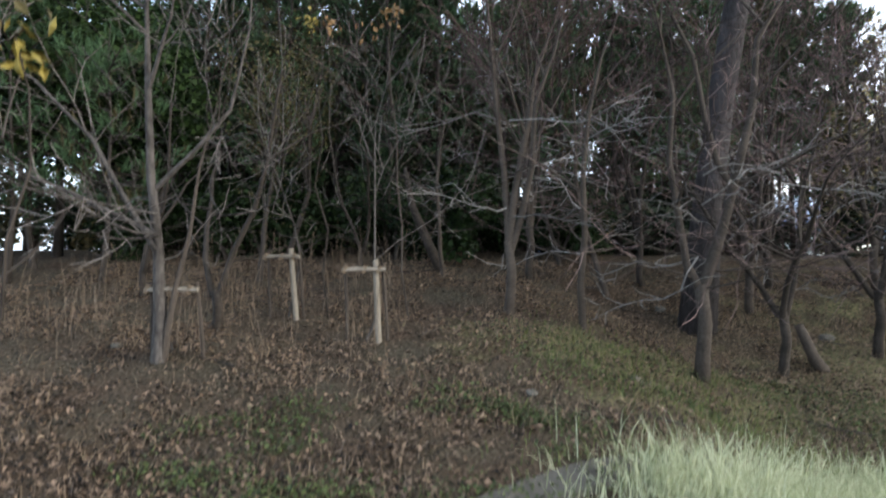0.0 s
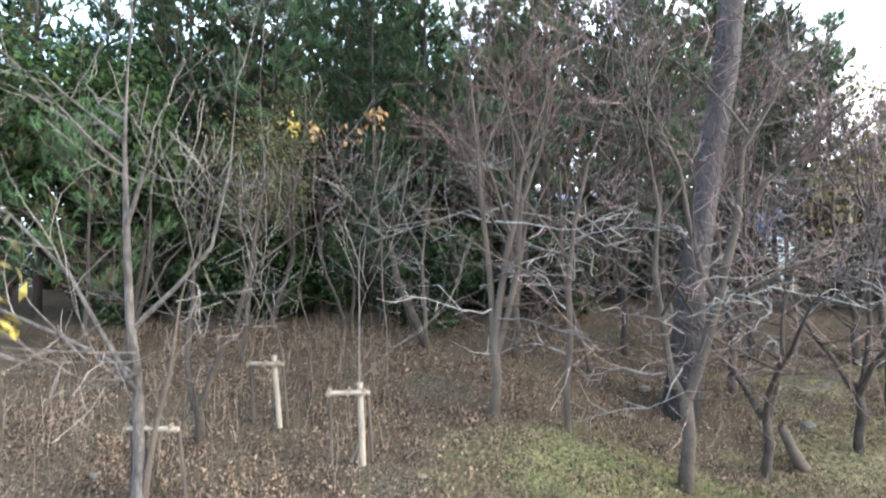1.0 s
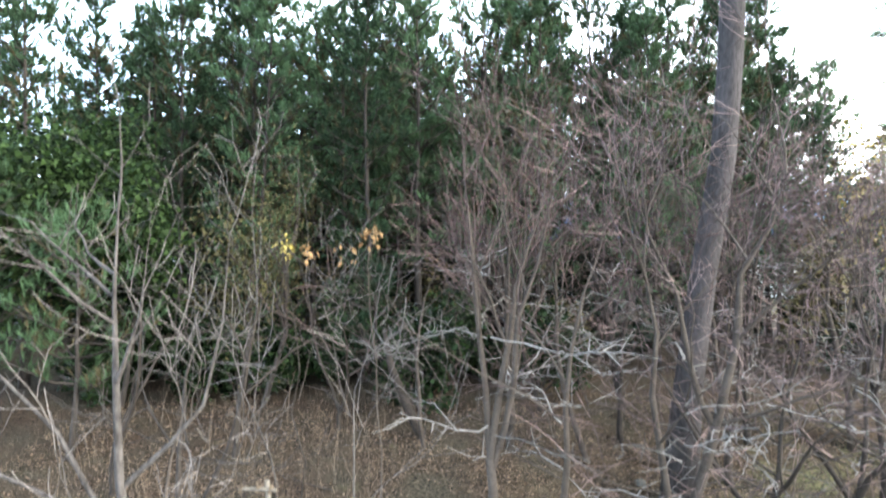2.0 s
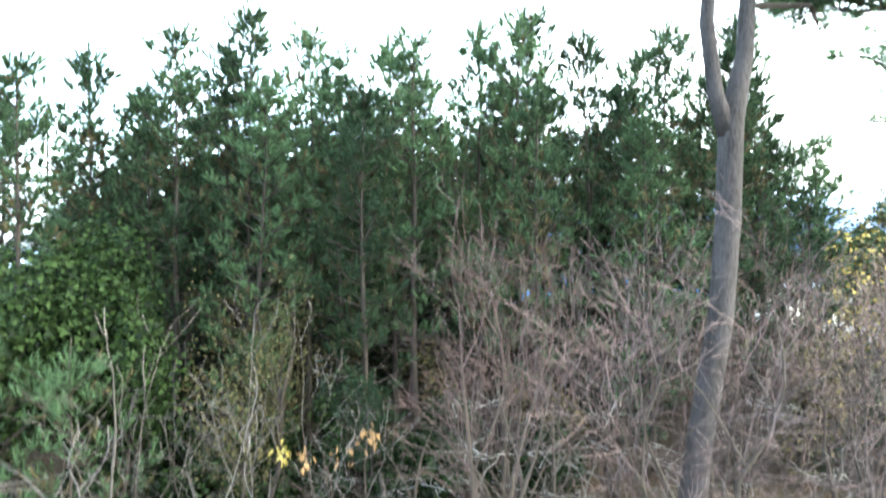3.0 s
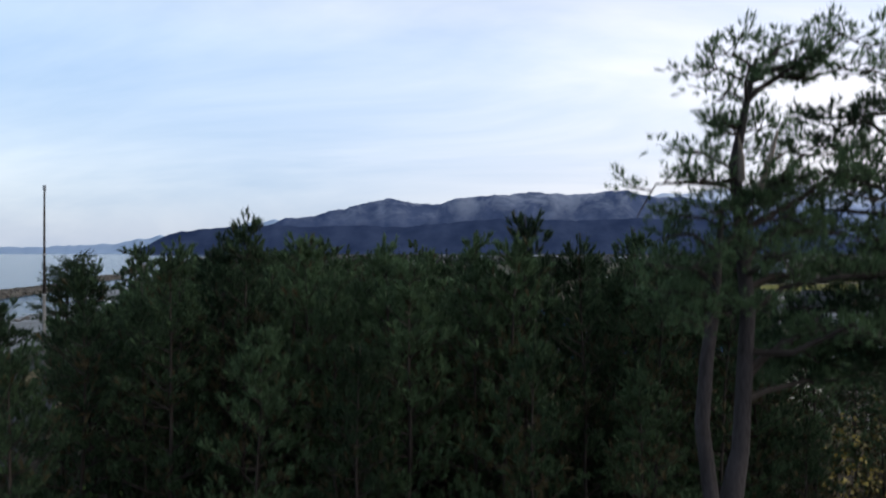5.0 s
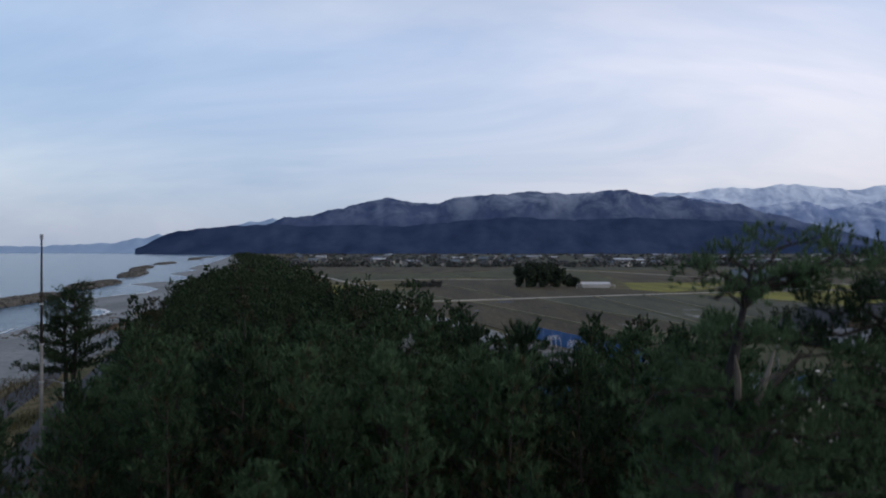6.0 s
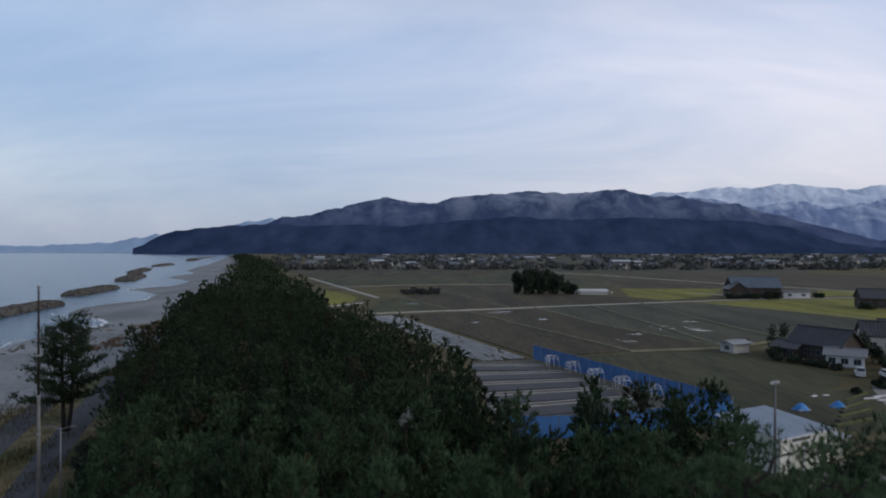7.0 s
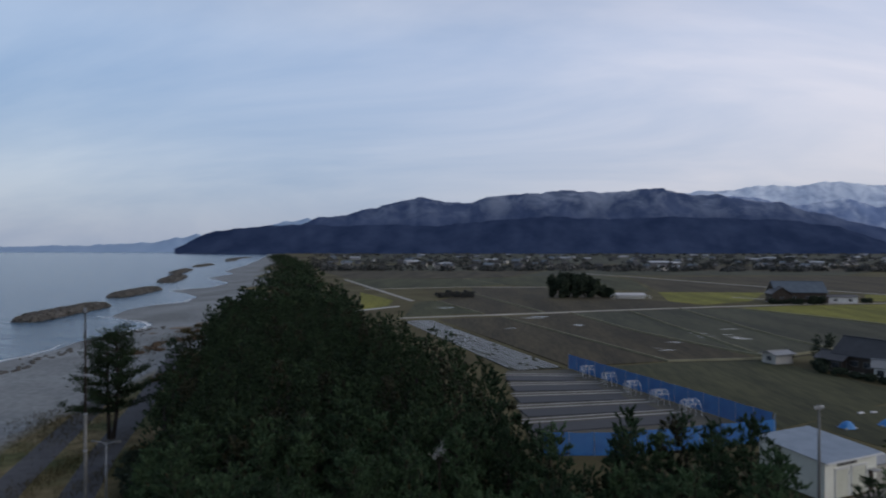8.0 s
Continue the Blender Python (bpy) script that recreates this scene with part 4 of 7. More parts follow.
PINE_X, PINE_Y = 5.1, 11.8
pz = land_z(PINE_X, PINE_Y) - 0.1
old_pine((PINE_X, PINE_Y, 0), [
    ([(-1.01, 0, pz), (-0.80, 0, 2.5), (-0.50, 0, 4.7), (-0.14, 0, 6.8), (0.0, 0, 8.6), (0.06, 0, 10.4), (0.36, 0.1, 11.7), (0.50, 0.1, 14.3), (0.30, 0.2, 17), (0.75, 0.3, 19.0)], [0.36, 0.26, 0.235, 0.225, 0.225, 0.225, 0.155, 0.13, 0.10, 0.03], 14.2),
    ([(0.02, 0, 10.1), (-0.27, -0.1, 10.9), (-0.43, -0.1, 12.2), (-0.30, 0, 13.4), (-0.15, 0, 14.4), (-0.08, 0, 15.4), (0.0, 0, 16.3)], [0.18, 0.14, 0.13, 0.12, 0.10, 0.07, 0.03], 14.0)],
    501, "tall old pine with a forked grey trunk and flat-topped crown",
    [((0.45, 0.1, 12.6), (1, 0.5, 0), 3.0, -0.05), ((0.48, 0.1, 13.2), (1, 0.1, 0), 3.2, 0.05), ((0.46, 0.1, 13.0), (1, 0.6, 0), 3.0, -0.02), ((0.48, 0.1, 13.5), (1, -0.4, 0), 3.2, 0.0), ((0.5, 0.1, 14.7), (1, 0.25, 0), 3.2, 0.02), ((0.5, 0.1, 15.8), (1, -0.1, 0), 2.9, 0.05), ((0.5, 0.1, 14.2), (1, -0.2, 0), 3.0, 0.12), ((0.5, 0.1, 15.2), (1, 0.4, 0), 2.8, 0.1), ((-0.15, 0, 14.5), (-1, -0.2, 0), 1.0, 0.0), ((0.3, 0.1, 16.7), (-1, -0.1, 0), 1.8, -0.35),
     ((0.4, 0.2, 16.4), (1, 0.1, 0), 2.6, 0.25), ((0.6, 0.3, 18.3), (1, 0, 0), 2.2, 0.1), ((0.6, 0.3, 18.5), (0.8, -0.5, 0), 1.9, 0.15), ((0.5, 0.3, 18.6), (-1, 0.2, 0), 0.8, 0.1)],
    [((0.2, -0.3, 16.6), (0.08, -0.45, 17.4)), ((0.55, -0.2, 16.4), (0.75, -0.5, 17.5)), ((0.6, -0.3, 16.9), (0.9, -0.5, 17.1))])
P2X, P2Y = 9.6, 13.4
pz2 = land_z(P2X, P2Y) - 0.1
old_pine((P2X, P2Y, pz2), [([(0, 0, 0), (-0.1, 0, 4), (0.1, 0, 8), (0.0, 0, 12), (0.2, 0, 15.6), (0.1, 0, 18.0)], [0.30, 0.23, 0.20, 0.17, 0.11, 0.03], 12.6)],
         502, "tall old pine with layered dark green boughs beside the clearing",
         [((0, 0, 16.5), (-1, 0.1, 0), 2.3, 0.05), ((0.1, 0, 16.9), (-1, -0.3, 0), 2.0, 0.05), ((0.1, 0, 17.4), (-1, 0.2, 0), 1.8, 0.0), ((0.2, 0, 16.0), (-0.6, 0.8, 0), 2.2, 0.05), ((0.1, 0, 17.0), (-0.5, -0.9, 0), 2.0, 0.05), ((0.1, 0, 15.2), (-1, 0.4, 0), 2.4, 0.05), ((0, 0, 12.3), (-1, 0.15, 0), 2.9, -0.05), ((0, 0, 12.0), (-1, -0.2, 0), 2.6, -0.08), ((0, 0, 12.6), (-0.8, 0.6, 0), 2.6, 0.0), ((0, 0, 12.2), (-0.7, -0.8, 0), 2.4, -0.05), ((0, 0, 12.4), (-1, 0, 0), 2.6, 0.0), ((0, 0, 12.9), (-0.5, -1, 0), 2.4, 0.0), ((0, 0, 15.4), (-1, -0.3, 0), 2.4, 0.1), ((0, 0, 12.8), (-1, 0.3, 0), 2.8, 0.15), ((0, 0, 13.6), (-1, -0.3, 0), 2.8, 0.1), ((0, 0, 14.6), (-1, 0.1, 0), 2.4, 0.1), ((0, 0, 13.2), (0.3, -1, 0), 2.4, 0.1)])
P3X, P3Y = 14.8, 21.2
old_pine((P3X, P3Y, land_z(P3X, P3Y) - 0.1), [([(0, 0, 0), (0.2, 0, 4), (0.1, 0, 8), (0.4, 0, 12), (0.5, 0, 15.6)], [0.26, 0.2, 0.17, 0.12, 0.03], 10.6)],
         503, "old pine with layered boughs at the end of the wood",
         [((0.4, 0, 12.2), (-1, 0, 0), 2.6, 0.25)], (), "young_bark")


# ---- bare broadleaf trees ----
def bare_tree(at, seed, height, stems, trunk_r, bark="grey_bark", twigs="twig", label="", group="", spread=0.5, levels=4, lean=(0, 0), density=1.0, fork_at=0.0, low=5, pale=0, lines=(), vigour=0.75):
    """A leafless tree: stems that branch again and again down to thin twigs."""
    r = random.Random(seed)
    ob = thing("bare_tree", at, 0, label, "tree", group)
    thick, thin = Shape(), Shape()

    def grow(p, d, n, rad, level):
        k = 5 if level == 0 else (4 if level < 3 else 3)
        pts, radii = [p.copy()], [rad]
        q, w = p.copy(), d.copy()
        end = rad * (0.35 if level < levels else 0.5)
        for i in range(k):
            w = (w + Vector((r.gauss(0, 1), r.gauss(0, 1), r.gauss(0, 0.6))) * (0.15 if level < 2 else 0.12) + Vector((0, 0, 0.06 if level < 3 else 0.035))).normalized()
            q = q + w * (n / k)
            pts.append(q.copy()); radii.append(max(0.0046, rad + (end - rad) * (i + 1) / k))
        (thick if rad > 0.012 else thin).tube(pts, radii, 7 if rad > 0.05 else (5 if rad > 0.012 else 3), False)
        if level < levels:
            sprout(pts, n, rad, level, int((4.2, 4.4, 3.6, 2.6, 2.4)[level] * density + r.random()))

    def sprout(pts, n, rad, level, count):
        k = len(pts) - 1
        for c in range(count):
            g = r.uniform(0.28 if level == 0 else 0.2, 1.0) if c else 1.0
            i = min(k - 1, int(g * k)); f = g * k - i
            base = pts[i].lerp(pts[i + 1], min(f, 1.0))
            axis = (pts[i + 1] - pts[i]).normalized()
            side = axis.orthogonal().normalized()
            side.rotate(Matrix.Rotation(r.uniform(0, 6.283), 3, axis))
            tilt = r.uniform(0.35, 0.95) * (0.6 + spread)
            if c == 0:
                tilt *= 0.4
            way = (axis * math.cos(tilt) + side * math.sin(tilt)).normalized()
            m = n * r.uniform(0.42, 0.72) * (1.15 - 0.35 * g) * (1.0 if level < 1 else 1.15)
            grow(base, way, m, max(0.0056, rad * (1 - 0.55 * g) * r.uniform(0.42, 0.62)), level + 1)

    start = Vector((0, 0, -0.12))
    if fork_at:
        thick.tube([start, Vector((0.03, 0.02, fork_at * 0.25)), Vector((0.05, -0.03, fork_at * 0.6)), Vector((0, 0, fork_at + 0.05))], [trunk_r * 1.3, trunk_r * 1.05, trunk_r, trunk_r * 0.95], 9)
        start = Vector((0, 0, fork_at - 0.05))
    for line in lines:                                     # stems with a course of their own: across, up, radius
        pts = [Vector((x, r.gauss(0, 0.05) * (k > 0), z)) for k, (x, z, _) in enumerate(line)]
        thick.tube(pts, [q for _, _, q in line], 9, False)
        sprout(pts, (pts[-1] - pts[0]).length * vigour, line[1][2], 0, int(6 * density))
    for i in range(stems):
        a = 6.283 * i / stems + r.uniform(-0.4, 0.4)
        tilt = (0.10 if stems == 1 else r.uniform(0.18, 0.42)) * (0.5 + spread)
        d = Vector((math.cos(a) * tilt + lean[0], math.sin(a) * tilt + lean[1], 1)).normalized()
        grow(start + Vector((math.cos(a), math.sin(a), 0)) * trunk_r * 0.6 * (stems > 1), d, (height - fork_at) * r.uniform(0.55, 0.66), trunk_r * (1 if stems == 1 else 0.72), 0)
    for _ in range(low):
        z = r.uniform(0.25, 0.5) * height * 0.6
        a = r.uniform(0, 6.283)
        grow(Vector((math.cos(a) * 0.05, math.sin(a) * 0.05, max(z, fork_at))), Vector((math.cos(a), math.sin(a), r.uniform(-0.1, 0.25))).normalized(), r.uniform(0.8, 1.7), 0.016, levels - 2)
    for i in range(pale):                                  # long crooked lower boughs, bleached and nearly level
        z, a, n = r.uniform(0.24, 0.85) * height * 0.7, 6.283 * (i + 0.8 * r.random()) / pale, r.uniform(1.1, 2.4)
        d = Vector((math.cos(a), math.sin(a), 0))
        q, w = Vector((0, 0, z)) + d * 0.04, (d + Vector((0, 0, r.uniform(-0.1, 0.5)))).normalized()
        pts = [q.copy()]
        for k in range(8):
            w = (w + Vector((r.gauss(0, 0.28), r.gauss(0, 0.28), r.gauss(0, 0.30) - 0.04))).normalized()
            w = (w + d * 0.25).normalized()
            q = q + w * n / 8
            pts.append(q.copy())
        s = Shape().tube(pts, [0.014, 0.0125, 0.011, 0.0095, 0.008, 0.007, 0.006, 0.005, 0.004], 5, False)
        for k in (2, 3, 4, 5, 6, 7):
            e = d * r.uniform(0.1, 0.4) + Vector((r.gauss(0, 0.28), r.gauss(0, 0.28), r.uniform(-0.2, 0.35)))
            turn = Vector((r.gauss(0, 0.06), r.gauss(0, 0.06), r.gauss(0, 0.08)))
            s.tube([pts[k], pts[k] + e * 0.5 + turn, pts[k] + e * 1.1], [0.0085, 0.0065, 0.004], 4, False)
        part("pale_bough", s, "grey_twig", ob, "thin bleached crooked bough")
    part("trunk", thick, bark, ob, "", True)
    tagged(part("twig_mass", thin, twigs, ob), kind="stuff")
    return ob


def on_land(x, y, sink=0.0):
    return (x, y, land_z(x, y) - sink)


BARE = "leafless grey tree with fine branching twigs on the mound"
ta = bare_tree(on_land(-3.72, 7.2), 11, 6.2, 0, 0.072, "grey_bark", "twig", "pale leafless tree with long spreading branches beside a stake", "", 0.8, 3, density=0.85, vigour=0.55, lines=[
    [(0.0, -0.15, 0.115), (0.0, 0.35, 0.085), (-0.05, 1.35, 0.060), (-0.11, 2.15, 0.052), (-0.13, 3.15, 0.040), (-0.19, 4.2, 0.024), (-0.16, 5.2, 0.010)],
    [(-0.06, 1.3, 0.036), (-0.51, 2.03, 0.030), (-0.85, 2.63, 0.024), (-1.56, 3.35, 0.016), (-2.1, 3.7, 0.008)],
    [(-0.08, 1.5, 0.030), (-1.0, 1.95, 0.023), (-2.0, 2.36, 0.014), (-2.5, 2.75, 0.007)],
    [(-0.10, 2.0, 0.034), (0.45, 2.5, 0.026), (0.85, 2.96, 0.021), (1.05, 3.9, 0.012), (1.15, 4.9, 0.006)]])
part("side_stem", Shape().tube([(0.05, -0.02, -0.1), (0.10, -0.02, 0.35), (0.19, 0.02, 0.9), (0.33, 0.05, 1.5), (0.42, 0.1, 2.3), (0.62, 0.15, 3.1)], [0.05, 0.042, 0.034, 0.026, 0.017, 0.006], 8), "dark_bark", ta)
part("side_stem", Shape().tube([(-0.06, 0.02, -0.1), (-0.09, 0.02, 0.4), (-0.06, 0.0, 0.8)], [0.05, 0.04, 0.012], 8), "dark_bark", ta, "short dark broken stem")
tb = bare_tree(on_land(-3.75, 8.9), 12, 6.0, 2, 0.07, "dark_bark", "twig", "dark leafless tree with two leaning stems behind the stake", "", 0.6, 4, (-0.05, 0), density=0.72, fork_at=0.5)
td = bare_tree(on_land(0.54, 9.9), 13, 7.4, 1, 0.075, "dark_bark", "red_twig", "tall leafless tree with reddish twigs on the mound", "bare trees of the clearing", 0.5, 4, density=0.85, fork_at=1.1, pale=7, lines=[
    [(0.02, 1.0, 0.062), (-0.06, 2.2, 0.050), (-0.19, 3.3, 0.038), (-0.28, 4.4, 0.026), (-0.4, 5.6, 0.012)],
    [(0.03, 0.95, 0.060), (0.22, 1.6, 0.052), (0.37, 2.3, 0.044), (0.42, 3.3, 0.034), (0.75, 4.2, 0.022), (1.0, 5.4, 0.010)]])
tc = bare_tree(on_land(1.72, 10.0), 14, 6.8, 1, 0.065, "dark_bark", "red_twig", BARE, "bare trees of the clearing", 0.6, 4, density=1.1, pale=5)
te = bare_tree(on_land(3.24, 9.1), 15, 6.8, 0, 0.098, "dark_bark", "mauve_twig", "leafless tree that forks low into crooked grey stems", "", 0.62, 4, density=1.0, fork_at=1.3, pale=7, lines=[
    [(0.0, 1.25, 0.070), (-0.20, 1.65, 0.056), (-0.44, 3.15, 0.043), (-0.38, 4.05, 0.032), (-0.55, 5.0, 0.020), (-0.5, 5.8, 0.009)],
    [(0.02, 1.25, 0.085), (0.28, 2.10, 0.076), (0.51, 2.95, 0.066), (0.71, 3.88, 0.052), (0.87, 4.9, 0.038), (1.26, 5.6, 0.024), (1.45, 6.3, 0.010)],
    [(0.44, 2.75, 0.052), (0.24, 3.08, 0.046), (0.08, 3.7, 0.040), (-0.08, 4.62, 0.032), (-0.48, 5.5, 0.022), (-0.55, 6.2, 0.010)]])
tf = bare_tree(on_land(4.75, 9.9), 16, 5.8, 3, 0.072, "dark_bark", "mauve_twig", "low leafless tree with thick spreading dark limbs", "", 0.9, 4, density=0.85, fork_at=1.0, pale=4)
for i, (x, y, k, src) in enumerate([(6.6, 10.6, 1.0, tf), (7.9, 11.8, 0.78, te), (9.0, 10.2, 0.9, tf), (6.3, 13.8, 0.95, td), (2.7, 12.8, 1.0, tc), (-0.6, 12.6, 0.75, tc), (1.1, 12.6, 0.95, td), (3.6, 13.8, 0.92, td),
                                    (8.4, 13.6, 0.78, te), (10.6, 11.8, 0.95, tf), (-5.9, 10.9, 0.9, tb), (11.5, 14.4, 0.78, te), (5.4, 12.6, 0.8, te), (-2.4, 13.4, 0.8, tb), (2.0, 14.6, 0.9, tc),
                                    (10.2, 15.6, 0.78, te), (7.2, 15.8, 0.85, tc)]):
    c = copy_thing(src, pose(*on_land(x, y), 0, 0, 67 * i + 20) @ Matrix.Diagonal((k, k, k, 1)))
    tagged(c, BARE, "tree", "bare trees of the clearing")


bare_tree(on_land(-1.9, 34.0), 19, 13.6, 3, 0.05, "young_bark", "pale_twig", "slim dead tree with a bleached top among the pines", "", 0.5, 2, density=1.3, fork_at=12.2, low=0)


# ---- saplings tied to stakes ----
def sapling(at, seed, height):
    return bare_tree(at, seed, height, 1, 0.022, "grey_bark", "twig", "thin leafless sapling tied to a wooden stake frame", "staked saplings", 0.4, 3, density=0.9, low=0)


def stake_frame(at, turn, width, height, label, pale=0.26, lean=-0.05):
    """A short rail lashed to one stout pale post and two thin brown ones."""
    ob = thing("stake_frame", at, turn, label, "tree stake", "stake frames for saplings")
    if pale is not None:
        x = width * pale
        part("post", Shape().tube([(x - lean, 0.03, -0.25), (x - lean * 0.4, 0.02, height * 0.5), (x, 0, height + 0.09)], [0.042, 0.040, 0.038], 10), "stake_wood", ob, "stout pale round post")
    for x, d in ((-width * 0.46, 0.03), (width * 0.42, 0.08)):
        part("brown_post", Shape().tube([(x + d, 0.10, -0.25), (x + d * 0.5, 0.07, height * 0.5), (x, 0.045, height + 0.05)], [0.027, 0.025, 0.023], 8), "dark_wood", ob, "thin dark brown post")
    part("crossbar", Shape().tube([(-width / 2, -0.045, height - 0.04), (0, -0.048, height - 0.03), (width / 2, -0.045, height - 0.035)], [0.029, 0.031, 0.029], 9), "stake_wood", ob, "weathered round rail")
    for x in (-width * 0.46, 0.0, width * 0.34):
        part("tie", Shape().tube([(x - 0.022, -0.04, height - 0.075), (x + 0.022, -0.04, height + 0.01)], [0.036, 0.036], 8), "hemp_tie", ob, "brown rope lashing")
    return ob


stake_frame(on_land(-1.45, 8.2), 4, 0.56, 1.02, "weathered wooden stake frame on the leaf litter")
stake_frame(on_land(-2.88, 9.3), -6, 0.56, 0.98, "pale leaning wooden stake frame on the leaf litter", 0.22, -0.10)
stake_frame(on_land(-3.60, 7.28), -3, 0.66, 0.86, "wooden stake frame beside a pale leafless tree", None)
sapling(on_land(-1.5, 8.35), 71, 4.6)
sapling(on_land(-2.85, 9.45), 72, 4.2)


# ---- fields, tracks and ditches ----
def field(name, mat, pts, label, z=FIELD_Z + 0.03):
    area = sum(a[0] * b[1] - b[0] * a[1] for a, b in zip(pts, pts[1:] + pts[:1]))
    s = Shape().prism(pts if area > 0 else pts[::-1], FIELD_Z - 0.2, z)
    return setting(name, s, mat, label, "field")


def strip_shape(line, width, z0, z1, taper=0.0):
    """A low bank or track along a line."""
    pts = [Vector((x, y)) for x, y in line]
    left, right = [], []
    for i, p in enumerate(pts):
        d = (pts[min(i + 1, len(pts) - 1)] - pts[max(i - 1, 0)]).normalized()
        n = Vector((-d.y, d.x)) * width / 2
        left.append(p + n); right.append(p - n)
    s = Shape()
    k = len(pts)
    inner = 1 - taper
    v = [(*q, z0) for q in left] + [(*q, z0) for q in right]
    v += [(*(p + (q - p) * inner), z1) for p, q in zip(pts, left)] + [(*(p + (q - p) * inner), z1) for p, q in zip(pts, right)]
    f = []
    for i in range(k - 1):
        f += [(2 * k + i, 3 * k + i, 3 * k + i + 1, 2 * k + i + 1), (i, 2 * k + i, 2 * k + i + 1, i + 1), (k + i, k + i + 1, 3 * k + i + 1, 3 * k + i)]
    f += [(0, k, 3 * k, 2 * k), (k - 1, 3 * k - 1, 4 * k - 1, 2 * k - 1)]
    return s.add(v, f)


def bank(line, width=0.9, height=0.35):
    d = (Vector(line[-1]) - Vector(line[0])).normalized()
    off = Vector((-d.y, d.x)) * (width * 0.5 + 0.45)
    if off.x < 0:
        off = -off
    # Dark strip for the ditch; the bank's shadow side is in its colour.
    setting("shaded_ditch", strip_shape([(x + off.x, y + off.y) for x, y in line], 0.9, FIELD_Z - 0.1, FIELD_Z + 0.045, 0.1), "ditch", "weedy ditch along a paddy bank, the bank's shade in its dark colour", "ditch")
    return setting("field_bank", strip_shape(line, width, FIELD_Z - 0.1, FIELD_Z + height, 0.4), "ridge_grass", "dry grassy bank between paddies", "bank")


def lane(name, line, width, mat, label, z=FIELD_Z, lift=0.12):
    return setting(name, strip_shape(line, width, z - 0.3, z + lift, 0.05), mat, label, "road")


STUBBLE, OLIVE = "brown paddy field after the harvest", "dull olive paddy field with wet patches"
field("paddy_field", "paddy_brown", [(-14, 222), (8.5, 230.3), (41.3, 141.9), (19.5, 134.5)], STUBBLE)
field("paddy_field", "paddy_brown", [(9.5, 230), (35, 246), (47, 191.5), (59, 160.5), (63.5, 147), (42, 142.6)], STUBBLE)
field("paddy_field", "paddy_dark", [(36, 246.5), (59, 255.5), (64.8, 151), (60, 160.5), (48, 191.5)], OLIVE)
field("paddy_field", "paddy_dark", [(60.5, 255.8), (82, 265), (83, 182.5), (86, 161.5), (66, 151)], OLIVE)
field("paddy_field", "paddy_dark", [(83.5, 265.5), (104, 269), (124.3, 228), (136, 197), (122, 168), (88, 161.5), (84.6, 182.5)], OLIVE)
field("grass_field", "paddy_olive", [(42, 140.8), (64, 145), (69, 128), (72, 116), (66, 106), (41.5, 89.5), (20.5, 131.5)], "dull green grass field beside the blue net")
GREEN = "yellow-green field of winter crop"
field("green_field", "paddy_green", [(-65.7, 356), (-39.5, 301), (-38.5, 272), (-46.6, 254.5)], GREEN)
field("green_field", "paddy_olive", [(-28, 294), (-21.2, 300), (1.0, 244), (-26.5, 229)], "olive field of winter crop")
field("green_field", "paddy_green", [(101.4, 365), (159.7, 365), (128, 306), (99.7, 285), (89, 303)], GREEN)
field("green_field", "paddy_green", [(107.5, 270.5), (134.5, 281.5), (177.2, 290.5), (210, 296), (139.8, 201), (127.6, 232)], GREEN)
field("green_field", "paddy_green", [(207.5, 354), (231, 330), (216.9, 312), (181, 308.5)], GREEN)
field("paddy_field", "paddy_brown", [(3.3, 240.5), (24.5, 249), (-2.6, 346), (-19, 303)], STUBBLE)
field("paddy_field", "paddy_brown", [(26.5, 249.5), (96, 276), (87.5, 304), (62, 330), (44, 404), (-4, 404), (-1, 347)], STUBBLE)
field("paddy_field", "paddy_olive", [(-67, 386), (-5, 413), (16, 436), (-11, 520), (-102, 510)], OLIVE)
field("paddy_field", "paddy_brown", [(-104, 516), (-11, 524), (28, 560), (75, 715), (-171, 685)], STUBBLE)
field("paddy_field", "paddy_dark", [(-172, 692), (75, 722), (103, 980), (-230, 915)], OLIVE)
field("paddy_field", "paddy_olive", [(18, 434), (44, 413), (100, 372), (120, 500), (112, 590), (34, 556), (-8, 520)], OLIVE)
field("paddy_field", "paddy_brown", [(103, 370), (160, 370), (182, 414), (131, 560), (123, 500)], STUBBLE)
field("paddy_field", "paddy_brown", [(188, 418), (208, 384), (228, 340), (420, 480), (330, 590), (150, 560)], STUBBLE)
field("paddy_field", "paddy_dark", [(34, 562), (112, 598), (330, 600), (420, 700), (140, 722), (80, 715)], OLIVE)
field("paddy_field", "paddy_brown", [(80, 725), (420, 706), (560, 900), (110, 980)], STUBBLE)
field("town_ground", "paddy_dark", [(-210, 1080), (300, 1000), (1100, 1000), (2400, 2940), (-700, 2960)], "dark ground among the houses of the far town")
field("green_field", "paddy_green", [(440, 560), (560, 640), (620, 760), (470, 690)], GREEN)

for line in ([(8.9, 230.2), (41.6, 142)], [(35.5, 246.6), (47.5, 191.5), (59.5, 160.3), (65.4, 149)], [(59.8, 255.8), (65.4, 149.6)], [(82.8, 265.6), (83.9, 182.5), (86.8, 161)],
             [(-20.1, 301.3), (2.3, 240.4)], [(-2, 347.1), (25.5, 249.1)], [(-10.8, 517.9), (17.5, 435.4)]):
    bank(line)
bank([(41.3, 141.5), (64, 145.8), (88, 161)], 1.6)
bank([(104.9, 270), (125.4, 228.1), (137.8, 198)], 1.6, 0.45)
lane("farm_road", [(-27, 224), (0.6, 235.2), (55, 257.3), (101.1, 275), (137.3, 287.3), (181.1, 297), (225, 304)], 2.6, "farm_track", "pale concrete farm road between the paddies")
